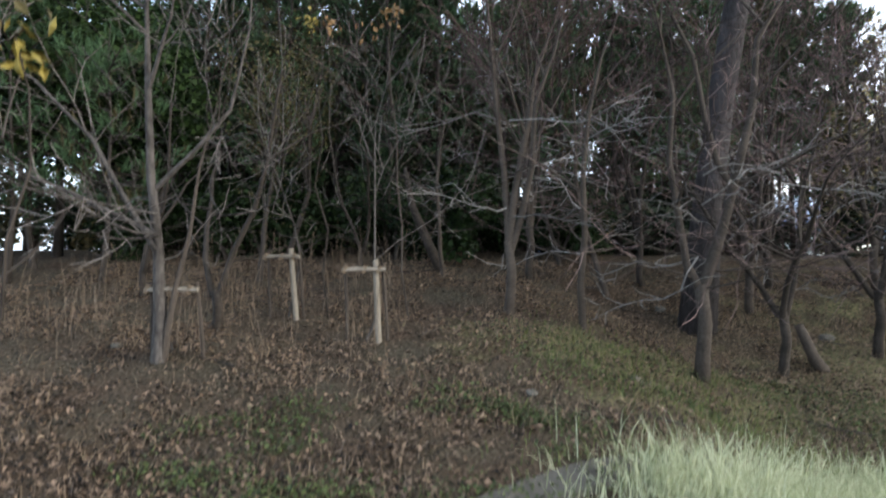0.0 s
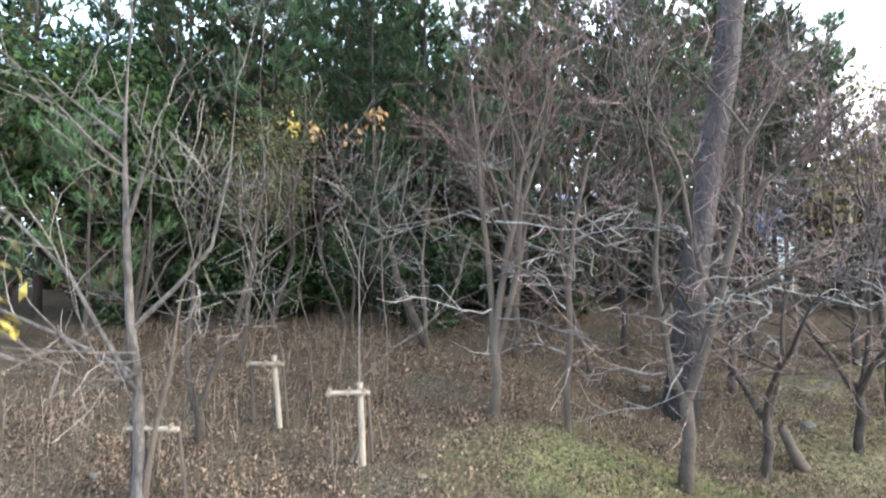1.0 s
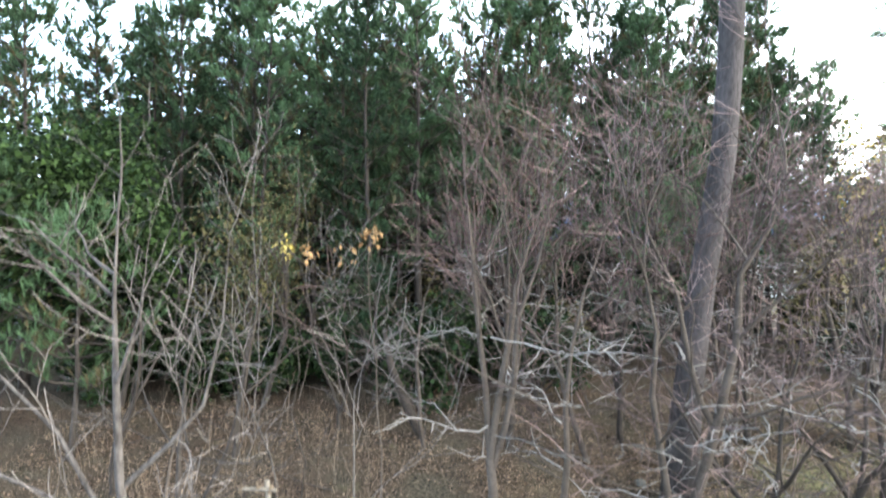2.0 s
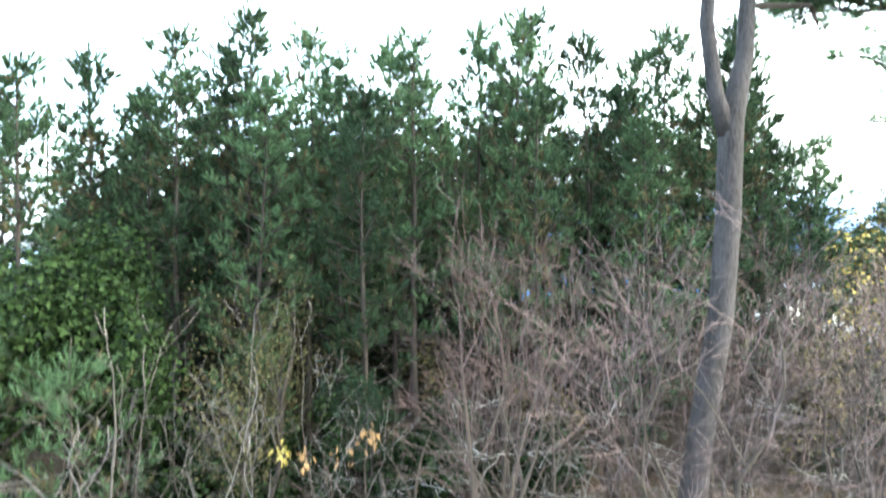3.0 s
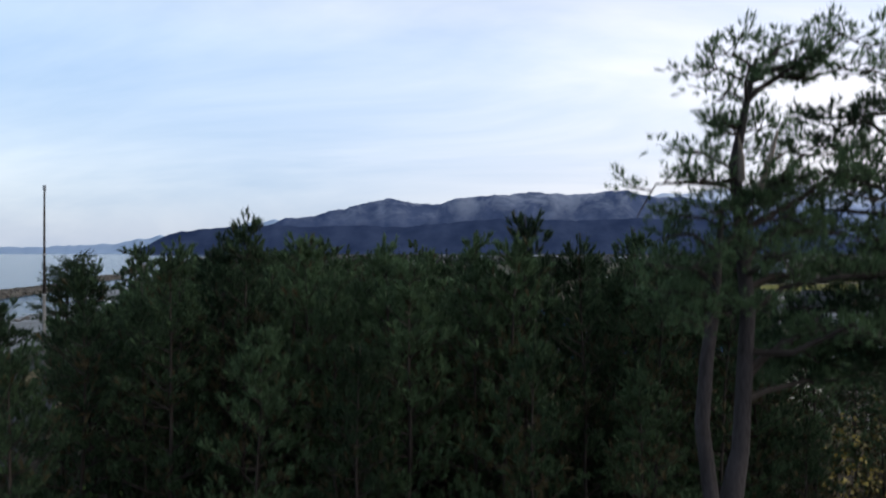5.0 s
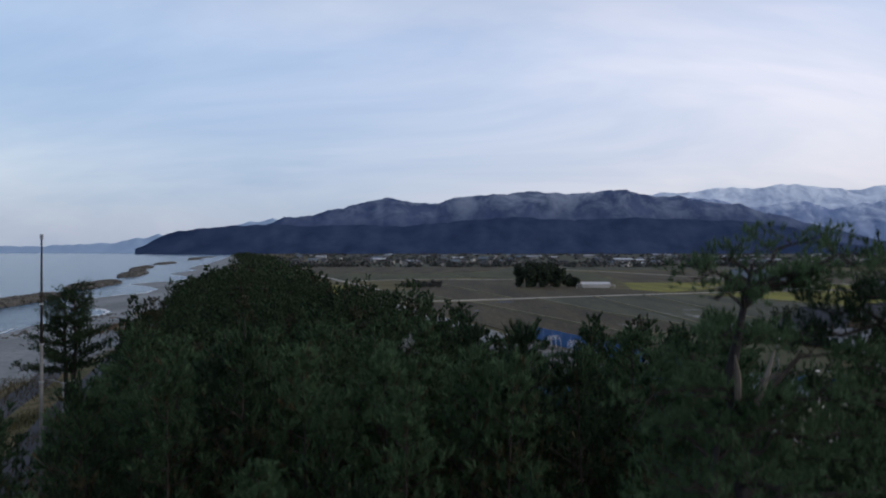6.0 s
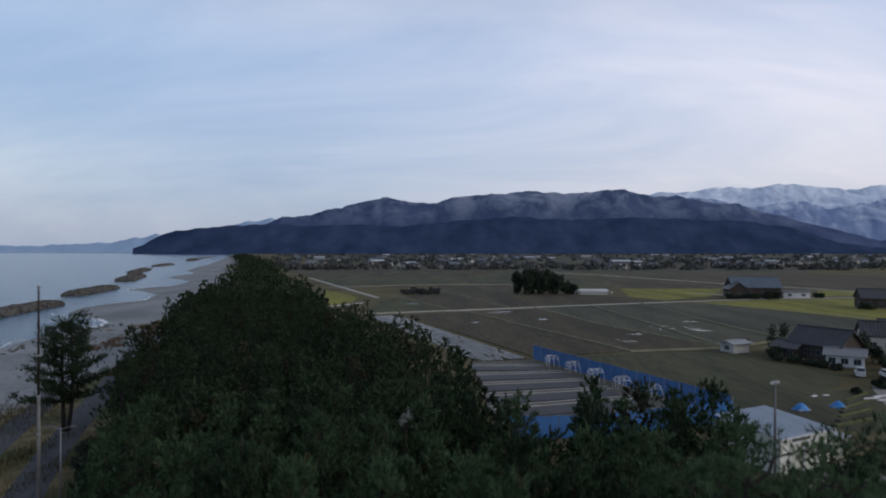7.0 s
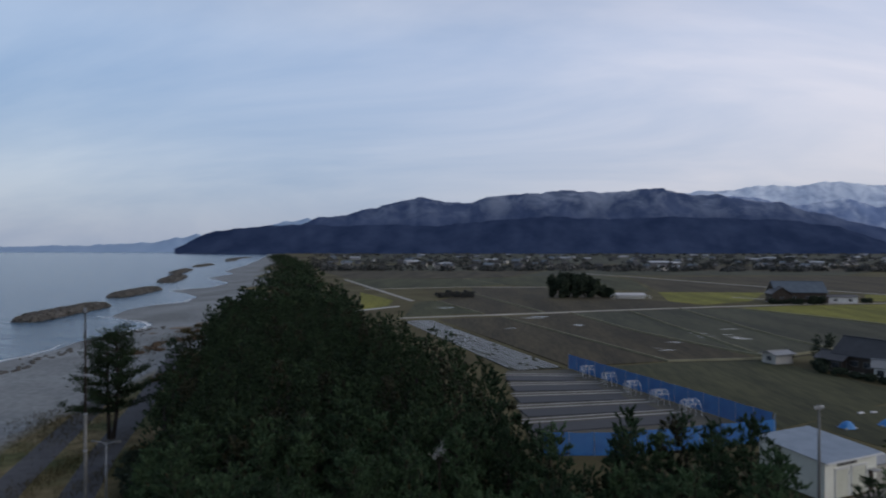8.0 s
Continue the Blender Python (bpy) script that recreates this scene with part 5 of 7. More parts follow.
lane("farm_road", [(100, 640), (115.3, 597), (129.8, 572), (184.8, 415.5), (204.8, 381), (224.5, 338), (250, 300)], 3.4, "farm_track", "pale straight farm road across the plain")
lane("farm_road", [(-104, 499), (-66, 395), (-30.4, 298)], 2.6, "farm_track", "pale track along the edge of the pine belt")
lane("farm_road", [(-50, 246), (-33.5, 270.1)], 1.6, "white_paint", "white concrete ditch edge beside a green field")
lane("farm_road", [(-67.6, 381.5), (-4.9, 409.2), (44.4, 409.2)], 1.8, "farm_track", "pale track between far paddies")
lane("farm_road", [(139, 288.5), (150, 305), (128, 330)], 2.2, "farm_track", "pale drive to the barn")

rp = np.random.default_rng(9)
for i, (x, y, a, b) in enumerate([(20.8, 226.4, 4.5, 3.0), (63.3, 184, 3.4, 1.2), (71.8, 182.5, 3.0, 1.6), (45.7, 159.2, 3.0, 1.0), (32.8, 207.5, 2.4, 1.2), (10.3, 198.5, 2.0, 1.0), (53, 171, 3.4, 1.0), (76, 200, 2.6, 1.0), (68, 153, 2.4, 0.8), (-12, 262, 5, 1.5)]):
    for j in range(3):
        ox, oy, k = x + rp.normal(0, a * 0.45), y + rp.normal(0, b * 1.6), rp.uniform(0.35, 0.8)
        pts = [(ox + a * k * math.cos(t) * (1 + 0.45 * math.sin(3 * t + i + j)), oy + b * k * 0.55 * math.sin(t) * (1 + 0.35 * math.cos(2 * t + i * j))) for t in np.linspace(0, 6.283, 22)[:-1]]
        setting("puddle", Shape().prism(pts, FIELD_Z - 0.1, FIELD_Z + 0.036 + 0.002 * j), "puddle", "shallow puddle shining in a paddy", "water")


# a field of strips covered with silver sheeting
field("vegetable_plot", "paddy_dark", [(-25, 215.5), (-15.8, 219), (17.4, 133.4), (7.3, 129.2)], "dark vegetable plot under silver strips", FIELD_Z + 0.028)
rf = np.random.default_rng(17)
for i in range(11):
    f = (i + 0.5) / 11
    a, b = Vector((-25, 215.5)).lerp(Vector((-15.8, 219)), f), Vector((7.3, 129.2)).lerp(Vector((17.4, 133.4)), f)
    g0 = 0.0
    while g0 < 0.97:                                       # each row lies in lengths, with bare stretches between
        g1 = min(1.0, g0 + rf.uniform(0.2, 0.7))
        pts = [a.lerp(b, g0 + (g1 - g0) * q / 5) + Vector((rf.normal(0, 0.05), 0)) for q in range(6)]
        tagged(setting("film_row", strip_shape([(p.x, p.y) for p in pts], rf.uniform(0.14, 0.34), FIELD_Z, FIELD_Z + 0.12, 0.3), "silver_film", "silver plastic sheeting over a vegetable row", "plastic sheet"), group="silver rows")
        g0 = g1 + rf.uniform(0.01, 0.05)

# beds under black film with pale sand paths, running to the hoop houses
HOOPS = [(20.9, 123.3), (23.8, 117.0), (26.3, 109.9), (29.0, 103.3), (31.8, 97.0)]
LEFTS = [(7.6, 123.4), (8.0, 114.6), (8.2, 106.3), (8.4, 98.1), (8.6, 90.0)]
field("bed_ground", "yard_soil", [(6.0, 129), (18.5, 131), (38.6, 87.5), (37, 84.8), (17, 78), (7, 77.5)], "bare soil of the netted vegetable ground", FIELD_Z + 0.025)
for i in range(5):
    a, b = Vector(LEFTS[i]), Vector(HOOPS[i])
    d = (b - a).normalized()
    n = Vector((-d.y, d.x))
    for off, w, mat, name, label, h in ((-2.2, 4.3, "mulch_film", "mulch_bed", "wide bed under dull black plastic film", 0.16), (1.05, 0.38, "sand_path", "sand_path", "pale sandy strip beside a black bed", 0.08), (2.7, 0.24, "sand_path", "sand_path", "pale sandy strip beside a black bed", 0.10)):
        p, q = a + n * off - d * 2, b + n * off - d * (2.5 if mat == "mulch_film" else 1.0)
        tagged(setting(name, strip_shape([(p.x, p.y), ((p.x + q.x) / 2, (p.y + q.y) / 2), (q.x, q.y)], w, FIELD_Z, FIELD_Z + h, 0.1), mat, label, "vegetable bed"), group="netted beds")


def hoop_house(at, turn):
    """The pipe skeleton of a small greenhouse."""
    ob = thing("hoop_greenhouse", at, turn, "white pipe frame of a small hoop greenhouse on soil", "greenhouse", "hoop greenhouses")
    w, h = 3.2, 2.2
    for y in (0.0, 0.9, 1.8):
        s = Shape()
        pts = [(-w / 2, y, -0.1), (-w / 2, y, h * 0.25)] + [(-w / 2 * math.cos(a), y, h * 0.25 + h * 0.75 * math.sin(a)) for a in np.linspace(0.2, math.pi - 0.2, 11)] + [(w / 2, y, h * 0.25), (w / 2, y, -0.1)]
        part("hoop", s.tube(pts, [0.028] * len(pts), 6), "white_pipe", ob)
    for x, z in ((0, h), (-w * 0.36, h * 0.77), (w * 0.36, h * 0.77)):
        part("purlin", Shape().tube([(x, -0.1, z), (x, 1.9, z)], [0.025, 0.025], 6), "white_pipe", ob)
    for x in (-0.5, 0.5):
        part("door_post", Shape().tube([(x, -0.02, 0), (x, -0.02, h * 0.9)], [0.04, 0.04], 6), "white_pipe", ob)
    ribs = np.linspace(0.75, math.pi - 0.75, 9)
    rim = [(-(w / 2 + 0.03) * math.cos(a), h * 0.25 + (h * 0.75 + 0.03) * math.sin(a)) for a in ribs]
    part("film_cover", Shape().add([(x, y, z + 0.015 * (k % 2)) for y in (-0.05, 0.9, 1.85) for k, (x, z) in enumerate(rim)], [(9 * j + k, 9 * j + k + 1, 9 * j + k + 10, 9 * j + k + 9) for j in range(2) for k in range(8)]), "hoop_film", ob, "clear plastic film over the arch", True)
    part("lintel", Shape().tube([(-w / 2, -0.02, h * 0.62), (w / 2, -0.02, h * 0.62)], [0.05, 0.05], 6), "white_pipe", ob)
    return ob


first = hoop_house((HOOPS[0][0] - 0.7, HOOPS[0][1], FIELD_Z), -82)
for x, y in HOOPS[1:]:
    copy_thing(first, pose(x - 0.8, y, FIELD_Z, 0, 0, -82))


def net_fence(line, height, label):
    ob = thing("net_fence", (line[0][0], line[0][1], FIELD_Z), 0, label, "fence")
    o = Vector((line[0][0], line[0][1]))
    for a, b in zip(line, line[1:]):
        a, b = Vector(a) - o, Vector(b) - o
        n = max(2, int((b - a).length / 3.0))
        for i in range(n):
            p, q = a.lerp(b, i / n), a.lerp(b, (i + 1) / n)
            part("post", Shape().tube([(p.x, p.y, -0.2), (p.x, p.y, height + 0.1)], [0.04, 0.035], 6), "steel", ob)
            sag = 0.06 + 0.05 * math.sin(i * 2.3)
            v = []
            for k in range(7):
                c = p.lerp(q, k / 6)
                out = 0.10 * math.sin(k / 6 * math.pi)
                v += [(c.x + out, c.y, 0.02), (c.x + out * 1.5, c.y, height * 0.5), (c.x, c.y, height - sag * math.sin(k / 6 * math.pi))]
            f = [(3 * k + j, 3 * k + 3 + j, 3 * k + 4 + j, 3 * k + 1 + j) for k in range(6) for j in range(2)]
            part("net_panel", Shape().add(v, f), "blue_net", ob, "bright blue windbreak net")
    return ob


net_fence([(18.8, 132.5), (29, 109.5), (39.2, 87.0)], 2.9, "blue windbreak net fence on steel posts along the beds")
net_fence([(39.4, 86.7), (38.0, 83.8), (27.5, 80.4), (17.0, 77.0), (8.0, 76.4)], 2.8, "blue windbreak net fence in front of the beds")


# ---- buildings ----
def window_on(ob, x, y, z, w, h, turn=0.0, mat="steel"):
    """A window standing a little proud of a wall that faces -y, or turned about z."""
    m = pose(x, y, z, 0, 0, turn)
    f = Shape()
    t = 0.07
    for a in ((-w / 2, -h / 2, w / 2, -h / 2 + t), (-w / 2, h / 2 - t, w / 2, h / 2), (-w / 2, -h / 2, -w / 2 + t, h / 2), (w / 2 - t, -h / 2, w / 2, h / 2), (-t / 2, -h / 2, t / 2, h / 2)):
        f.box(a[0], -0.06, a[1], a[2], 0.02, a[3], m)
    win = part("window", f, mat, ob)
    part("pane", Shape().box(-w / 2 + t, -0.025, -h / 2 + t, w / 2 - t, 0.01, h / 2 - t, m), "window_glass", win)
    return win


def gable_roof_shape(w, d, eave, ridge, over=0.6, thick=0.16, rows=0):
    """A gable roof with its ridge along x."""
    s = Shape()
    W, D = w / 2 + over, d / 2 + over
    slope = (ridge - eave) / (d / 2)
    low = eave - slope * over
    for side in (-1, 1):
        n = max(1, 2 * rows)
        o = len(s.v)
        for i in range(n + 1):                             # a folded sheet where the roof has rows
            x = -W + 2 * W * i / n
            up = thick + 0.07 * (i % 2)
            s.v += [(x, side * D, low + up), (x, 0, ridge + up), (x, side * D, low), (x, 0, ridge)]
        for i in range(n):
            a, b = o + 4 * i, o + 4 * i + 4
            s.f += [(a, b, b + 1, a + 1), (a + 2, a + 3, b + 3, b + 2), (a, a + 2, b + 2, b), (a + 1, b + 1, b + 3, a + 3)]
        s.f += [(o, o + 1, o + 3, o + 2), (b, b + 2, b + 3, b + 1)]
    return s


def gable_body_shape(w, d, eave, ridge):
    a, b = w / 2, d / 2
    return Shape().add([(-a, -b, 0), (a, -b, 0), (a, b, 0), (-a, b, 0), (-a, -b, eave), (a, -b, eave), (a, b, eave), (-a, b, eave), (-a, 0, ridge), (a, 0, ridge)],
                       [(3, 2, 1, 0), (0, 1, 5, 4), (2, 3, 7, 6), (1, 2, 6, 9, 5), (3, 0, 4, 8, 7), (4, 5, 9, 8), (6, 7, 8, 9)])


def house(at, turn, w, d, eave, ridge, wall="plaster", roof="roof_tile", label="", group="", windows=3, rows=0, name="house", base=True):
    ob = thing(name, at, turn, label, "house", group)
    part("wall", gable_body_shape(w, d, eave, ridge - 0.1), wall, ob)
    part("roof", gable_roof_shape(w, d, eave, ridge, 0.6, 0.16, rows), roof, ob)
    part("ridge_cap", Shape().tube([(-w / 2 - 0.65, 0, ridge + 0.2), (w / 2 + 0.65, 0, ridge + 0.2)], [0.16, 0.16], 6), roof, ob)
    for i in range(windows):
        x = -w / 2 + w * (i + 0.5) / windows
        window_on(ob, x, -d / 2 - 0.01, eave * 0.5, min(1.7, w / windows * 0.6), 1.15)
        window_on(ob, -x, d / 2 + 0.01, eave * 0.5, min(1.5, w / windows * 0.5), 1.0, 180)
    window_on(ob, w / 2 + 0.01, 0, eave * 0.55, 1.3, 1.0, 90)
    window_on(ob, -w / 2 - 0.01, 0, eave * 0.55, 1.3, 1.0, -90)
    if base:
        part("plinth", Shape().box(-w / 2 - 0.06, -d / 2 - 0.06, -0.3, w / 2 + 0.06, d / 2 + 0.06, 0.25), "concrete", ob)
    return ob


# the cream farm store with two roller doors
store = thing("farm_store", (33.9, 64.1, FIELD_Z), 27.2, "cream metal-clad farm store with a pale sloping roof", "shed")
W_, D_, H1, H2 = 7.9, 7.4, 3.85, 4.4
s = Shape().add([(0, 0, 0), (W_, 0, 0), (W_, D_, 0), (0, D_, 0), (0, 0, H1), (W_, 0, H1), (W_, D_, H2), (0, D_, H2)], [(3, 2, 1, 0), (0, 1, 5, 4), (1, 2, 6, 5), (2, 3, 7, 6), (3, 0, 4, 7), (4, 5, 6, 7)])
part("wall", s, "cream_panel", store)
s = Shape()
k = 0.35
za, zb, ribs = H1 - 0.03, H2 + 0.05, 28
for i in range(2 * ribs + 1):                              # one folded sheet, front and back edge, top and under side
    x = -k + (W_ + 2 * k) * i / (2 * ribs)
    up = 0.10 * (i % 2)
    s.v += [(x, -0.45, za + up), (x, D_ + 0.3, zb + up), (x, -0.45, za - 0.05), (x, D_ + 0.3, zb - 0.05)]
for i in range(2 * ribs):
    a, b = 4 * i, 4 * i + 4
    s.f += [(a, b, b + 1, a + 1), (a + 2, a + 3, b + 3, b + 2), (a, a + 2, b + 2, b), (a + 1, b + 1, b + 3, a + 3)]
s.f += [(0, 1, 3, 2), (b, b + 2, b + 3, b + 1)]
part("roof", s, "roof_metal", store, "pale blue-grey ribbed metal roof")
for x0, x1 in ((1.5, 3.4), (3.95, 6.15)):
    door = part("roller_door", Shape().box(x0, -0.05, 0.02, x1, 0.03, 2.85), "shutter", store, "closed ribbed roller door")
    for j in range(14):
        part("slat", Shape().box(x0 + 0.03, -0.085, 0.1 + j * 0.2, x1 - 0.03, -0.05, 0.1 + j * 0.2 + 0.13), "shutter", door)
    for x in (x0 - 0.09, x1):
        part("door_jamb", Shape().box(x, -0.1, 0, x + 0.09, 0.02, 2.9), "white_paint", store)
    part("door_hood", Shape().box(x0 - 0.09, -0.14, 2.85, x1 + 0.09, 0.02, 3.02), "white_paint", store)
part("side_door", Shape().box(6.65, -0.06, 0.05, 7.35, 0.02, 2.0), "dark_wood", store, "dark side door")
part("door_canopy", Shape().box(6.45, -0.75, 2.15, 7.55, 0.02, 2.26), "steel", store)
for i in range(7):
    part("sign_bar", Shape().box(1.9 + i * 0.42, -0.05, 3.15, 2.2 + i * 0.42, 0.01, 3.5 - 0.04 * (i % 3)), "sign_ink", store)
part("gutter", Shape().tube([(-0.4, -0.52, H1 - 0.08), (W_ + 0.4, -0.52, H1 - 0.08)], [0.07, 0.07], 6), "white_paint", store)
annex = thing("lean_to", (33.9, 64.1, FIELD_Z), 27.2, "low grey lean-to beside the farm store", "shed")
part("wall", Shape().add([(8.05, 0.6, 0), (12.2, 0.6, 0), (12.2, 5.5, 0), (8.05, 5.5, 0), (8.05, 0.6, 2.3), (12.2, 0.6, 2.2), (12.2, 5.5, 2.7), (8.05, 5.5, 2.8)], [(3, 2, 1, 0), (0, 1, 5, 4), (1, 2, 6, 5), (2, 3, 7, 6), (3, 0, 4, 7), (4, 5, 6, 7)]), "plaster", annex)
part("roof", Shape().add([(8.0, 0.2, 2.28), (12.5, 0.2, 2.18), (12.5, 5.8, 2.75), (8.0, 5.8, 2.85), (8.0, 0.2, 2.4), (12.5, 0.2, 2.3), (12.5, 5.8, 2.87), (8.0, 5.8, 2.97)], [(3, 2, 1, 0), (0, 1, 5, 4), (1, 2, 6, 5), (2, 3, 7, 6), (3, 0, 4, 7), (4, 5, 6, 7)]), "steel", annex)
for i in range(12):
    part("wall_batten", Shape().box(8.2 + i * 0.34, 0.54, 0.1, 8.26 + i * 0.34, 0.6, 2.15), "shutter", annex)
window_on(annex, 11.3, 0.59, 1.4, 0.9, 0.8)
setting("store_yard", Shape().prism([(33.5, 56), (46, 60), (47.5, 68), (43.5, 69), (34.5, 63.5)], FIELD_Z - 0.2, FIELD_Z + 0.04), "gravel", "grey gravel yard before the farm store", "yard")
setting("lane_land", strip_shape([(30, 40), (38, 55), (48, 66), (62, 84), (72, 104), (80, 112)], 3.6, FIELD_Z - 0.2, FIELD_Z + 0.05), "gravel", "gravel lane past the farm store to the houses", "road")

# farmhouse group
house((78.6, 131.5, FIELD_Z), -62, 10.5, 7.4, 3.6, 6.4, "dark_wood", "roof_tile", "large farmhouse with dark wooden walls and a dark tiled roof", "", 4, 22)
wing = house((78.4, 124.4, FIELD_Z), -35, 6.2, 4.0, 2.4, 3.3, "white_paint", "steel", "white single-storey wing of the farmhouse with a pale roof", "", 3, 0, "house_wing")
house((73.2, 134.4, FIELD_Z), -62, 5.0, 4.4, 2.4, 3.5, "dark_wood", "roof_tile", "low dark outbuilding beside the farmhouse", "", 2, 10, "outbuilding")
house((64.6, 141.2, FIELD_Z), 22, 4.6, 3.6, 2.1, 2.5, "plaster", "steel", "small white shed at the field's edge", "", 0, 0, "garden_shed")
house((97.5, 140.5, FIELD_Z), -25, 9.5, 8.2, 4.2, 6.6, "plaster", "roof_tile", "two-storey grey house with a dark gable roof", "", 3, 16)
house((108, 150, FIELD_Z), -25, 9.0, 7.5, 4.0, 6.0, "plaster", "roof_tile", "grey house with a dark gable roof behind the farm", "", 3, 14)
# barn group on the plain
house((146, 301, FIELD_Z), -8, 21, 12, 5.2, 9.4, "dark_wood", "roof_blue", "long dark barn with a blue-grey metal roof", "", 4, 20, "barn")
house((137, 299, FIELD_Z), 82, 10, 8, 4.4, 7.2, "dark_wood", "roof_tile", "old dark farmhouse beside the barn", "", 3, 12)
house((163.5, 297.5, FIELD_Z), -5, 12, 5.5, 3.0, 3.6, "white_paint", "roof_tile", "low white store with a flat dark roof", "", 2, 0, "outbuilding")
house((168, 247, FIELD_Z), -15, 13, 8, 4.2, 7.2, "dark_wood", "roof_tile", "dark farmhouse at the edge of a green field", "", 3, 14)
house((180, 243, FIELD_Z), -15, 10, 7, 3.4, 5.4, "dark_wood", "roof_tile", "low dark outbuilding at the edge of a green field", "", 2, 10)
# far hoop houses beside the grove
for i in range(6):
    copy_thing(first, pose(67 + i * 3.2, 315 + 0.2 * i, FIELD_Z, 0, 0, 0) @ Matrix.Diagonal((1.0, 1.6, 1.1 if i < 4 else 0.8, 1)))
house((75, 319, FIELD_Z), 0, 13, 4, 1.9, 2.5, "plaster", "silver_film", "long pale plastic greenhouse beside a dark grove", "", 0, 0, "greenhouse", False)


# ---- shrubs and groves: clumps of small leaves ----
def leaf_cloud(centres, radii, per, size, r, lift=0.0):
    """Loose triangles spread through rounded, uneven masses."""
    out = []
    for c, rad in zip(centres, radii):
        d = r.normal(0, 1, (per, 3)); d /= np.linalg.norm(d, axis=1, keepdims=True)
        p = np.asarray(c) + d * np.asarray(rad) * (r.uniform(0.35, 1.0, (per, 1)) ** 0.5) * (1 + 0.25 * np.sin(d[:, :1] * 7 + c[0]) * np.cos(d[:, 1:2] * 6))
        p[:, 2] = np.maximum(p[:, 2], lift)
        a = r.normal(0, 1, (per, 3)); a /= np.linalg.norm(a, axis=1, keepdims=True)
        b = np.cross(a, d + r.normal(0, 0.4, (per, 3))); b /= np.maximum(np.linalg.norm(b, axis=1, keepdims=True), 1e-6)
        k = size * r.uniform(0.6, 1.3, (per, 1))
        out.append(np.stack([p - a * k * 0.5, p + a * k * 0.5 + b * k * 0.15, p + b * k], 1).reshape(-1, 3))
    return np.concatenate(out)


def shrub(at, size, seed, mat="clump_leaf", label="", per=70, leaf=0.35, category="shrub", group="", name="shrub", lumps=9, clear=0.18):
    r = np.random.default_rng(seed)
    ob = thing(name, at, 0, label, category, group)
    w, d, h = size
    cs = np.column_stack([r.uniform(-0.32, 0.32, lumps) * w, r.uniform(-0.32, 0.32, lumps) * d, r.uniform(clear, 0.74, lumps) * h])
    rs = [np.array([w, d, h]) * r.uniform(0.18, 0.28) for _ in cs]
    s = Shape()
    if clear > 0.25:                                       # one leaning trunk with branches
        lean = r.normal(0, 0.04, (4, 2)).cumsum(0) * h
        axis = [(0, 0, -0.1)] + [(lean[k, 0], lean[k, 1], h * (0.22 + 0.19 * k)) for k in range(4)]
        s.tube(axis, [0.02 + 0.008 * h, 0.016 + 0.006 * h, 0.012 + 0.004 * h, 0.02, 0.008], 6, False)
        for c in cs:
            root = np.array(axis[1 + int(np.clip((c[2] / h - 0.35) / 0.19, 0, 2))])
            s.tube([tuple(root), tuple(root * 0.45 + c * 0.55 + r.normal(0, 0.12, 3)), tuple(c)], [0.012 + 0.002 * h, 0.016, 0.006], 4, False)
    else:
        for c in cs:
            s.tube([(0, 0, -0.1), (c[0] * 0.5, c[1] * 0.5, c[2] * 0.55), tuple(c)], [0.015 + 0.006 * h, 0.012 + 0.004 * h, 0.008], 5, False)
    part("stem", s, "young_bark", ob)
    tagged(part("foliage", tri_mesh("foliage", leaf_cloud(cs, rs, per, leaf, r, 0.05), M[mat]), mat, ob), kind="stuff")
    return ob


grove = "dark evergreen tree of the grove on the plain"
for i, (x, y, w, h) in enumerate([(38.5, 325, 6, 13), (42, 322, 7, 14.5), (46, 326, 7, 13.5), (50, 322, 6.5, 12.5), (54, 325, 6, 12.5), (58, 323, 6, 11), (62, 325, 5, 6.5), (66, 326, 5, 5), (44, 330, 7, 13), (52, 331, 7, 12)]):
    shrub((x, y, FIELD_Z), (w, w, h), 200 + i, "clump_leaf", grove, 260, 0.9, "tree", "grove on the plain", "grove_tree", 12)
for i, (x, y, w, h) in enumerate([(-19, 317, 5, 3.0), (-14.5, 319, 5, 3.8), (-10.5, 320, 5, 3.4), (-6.5, 321, 5, 4.2), (-3.2, 322, 4, 3.4)]):
    shrub((x, y, FIELD_Z), (w, 3, h), 220 + i, "far_leaf", "brown-grey shrub in a row between paddies", 110, 0.7, group="row of shrubs")
for i, (x, y, w, h) in enumerate([(69.5, 133, 3.4, 2.6), (68.4, 130.2, 2.6, 1.6), (70.2, 127.6, 2.8, 1.5), (71.8, 125.2, 2.6, 1.4), (73.2, 122.6, 2.4, 1.4), (74.4, 120.4, 2.2, 1.2), (73.0, 139.5, 4.5, 7.6), (68.6, 145.5, 3.0, 2.6), (86.5, 128.5, 3.6, 4.6),
                                  (83.0, 119.0, 3.6, 3.4), (89.5, 126, 4, 4), (88, 134.5, 4, 5.5), (81, 108.5, 3.0, 2.0), (78.0, 106.5, 3.2, 2.4), (71.5, 104.5, 2.4, 2.0), (84, 112.5, 4, 3.2), (90, 117, 5, 4.2), (65, 100.5, 1.4, 1.0), (70, 86, 3, 1.5), (66, 80, 4, 1.6), (62, 76, 3.6, 1.4)]):
    shrub((x, y, FIELD_Z), (w, w, h), 240 + i, "clump_leaf", "dark clipped shrub around the farmhouse", 110, 0.42, group="farmhouse shrubs")
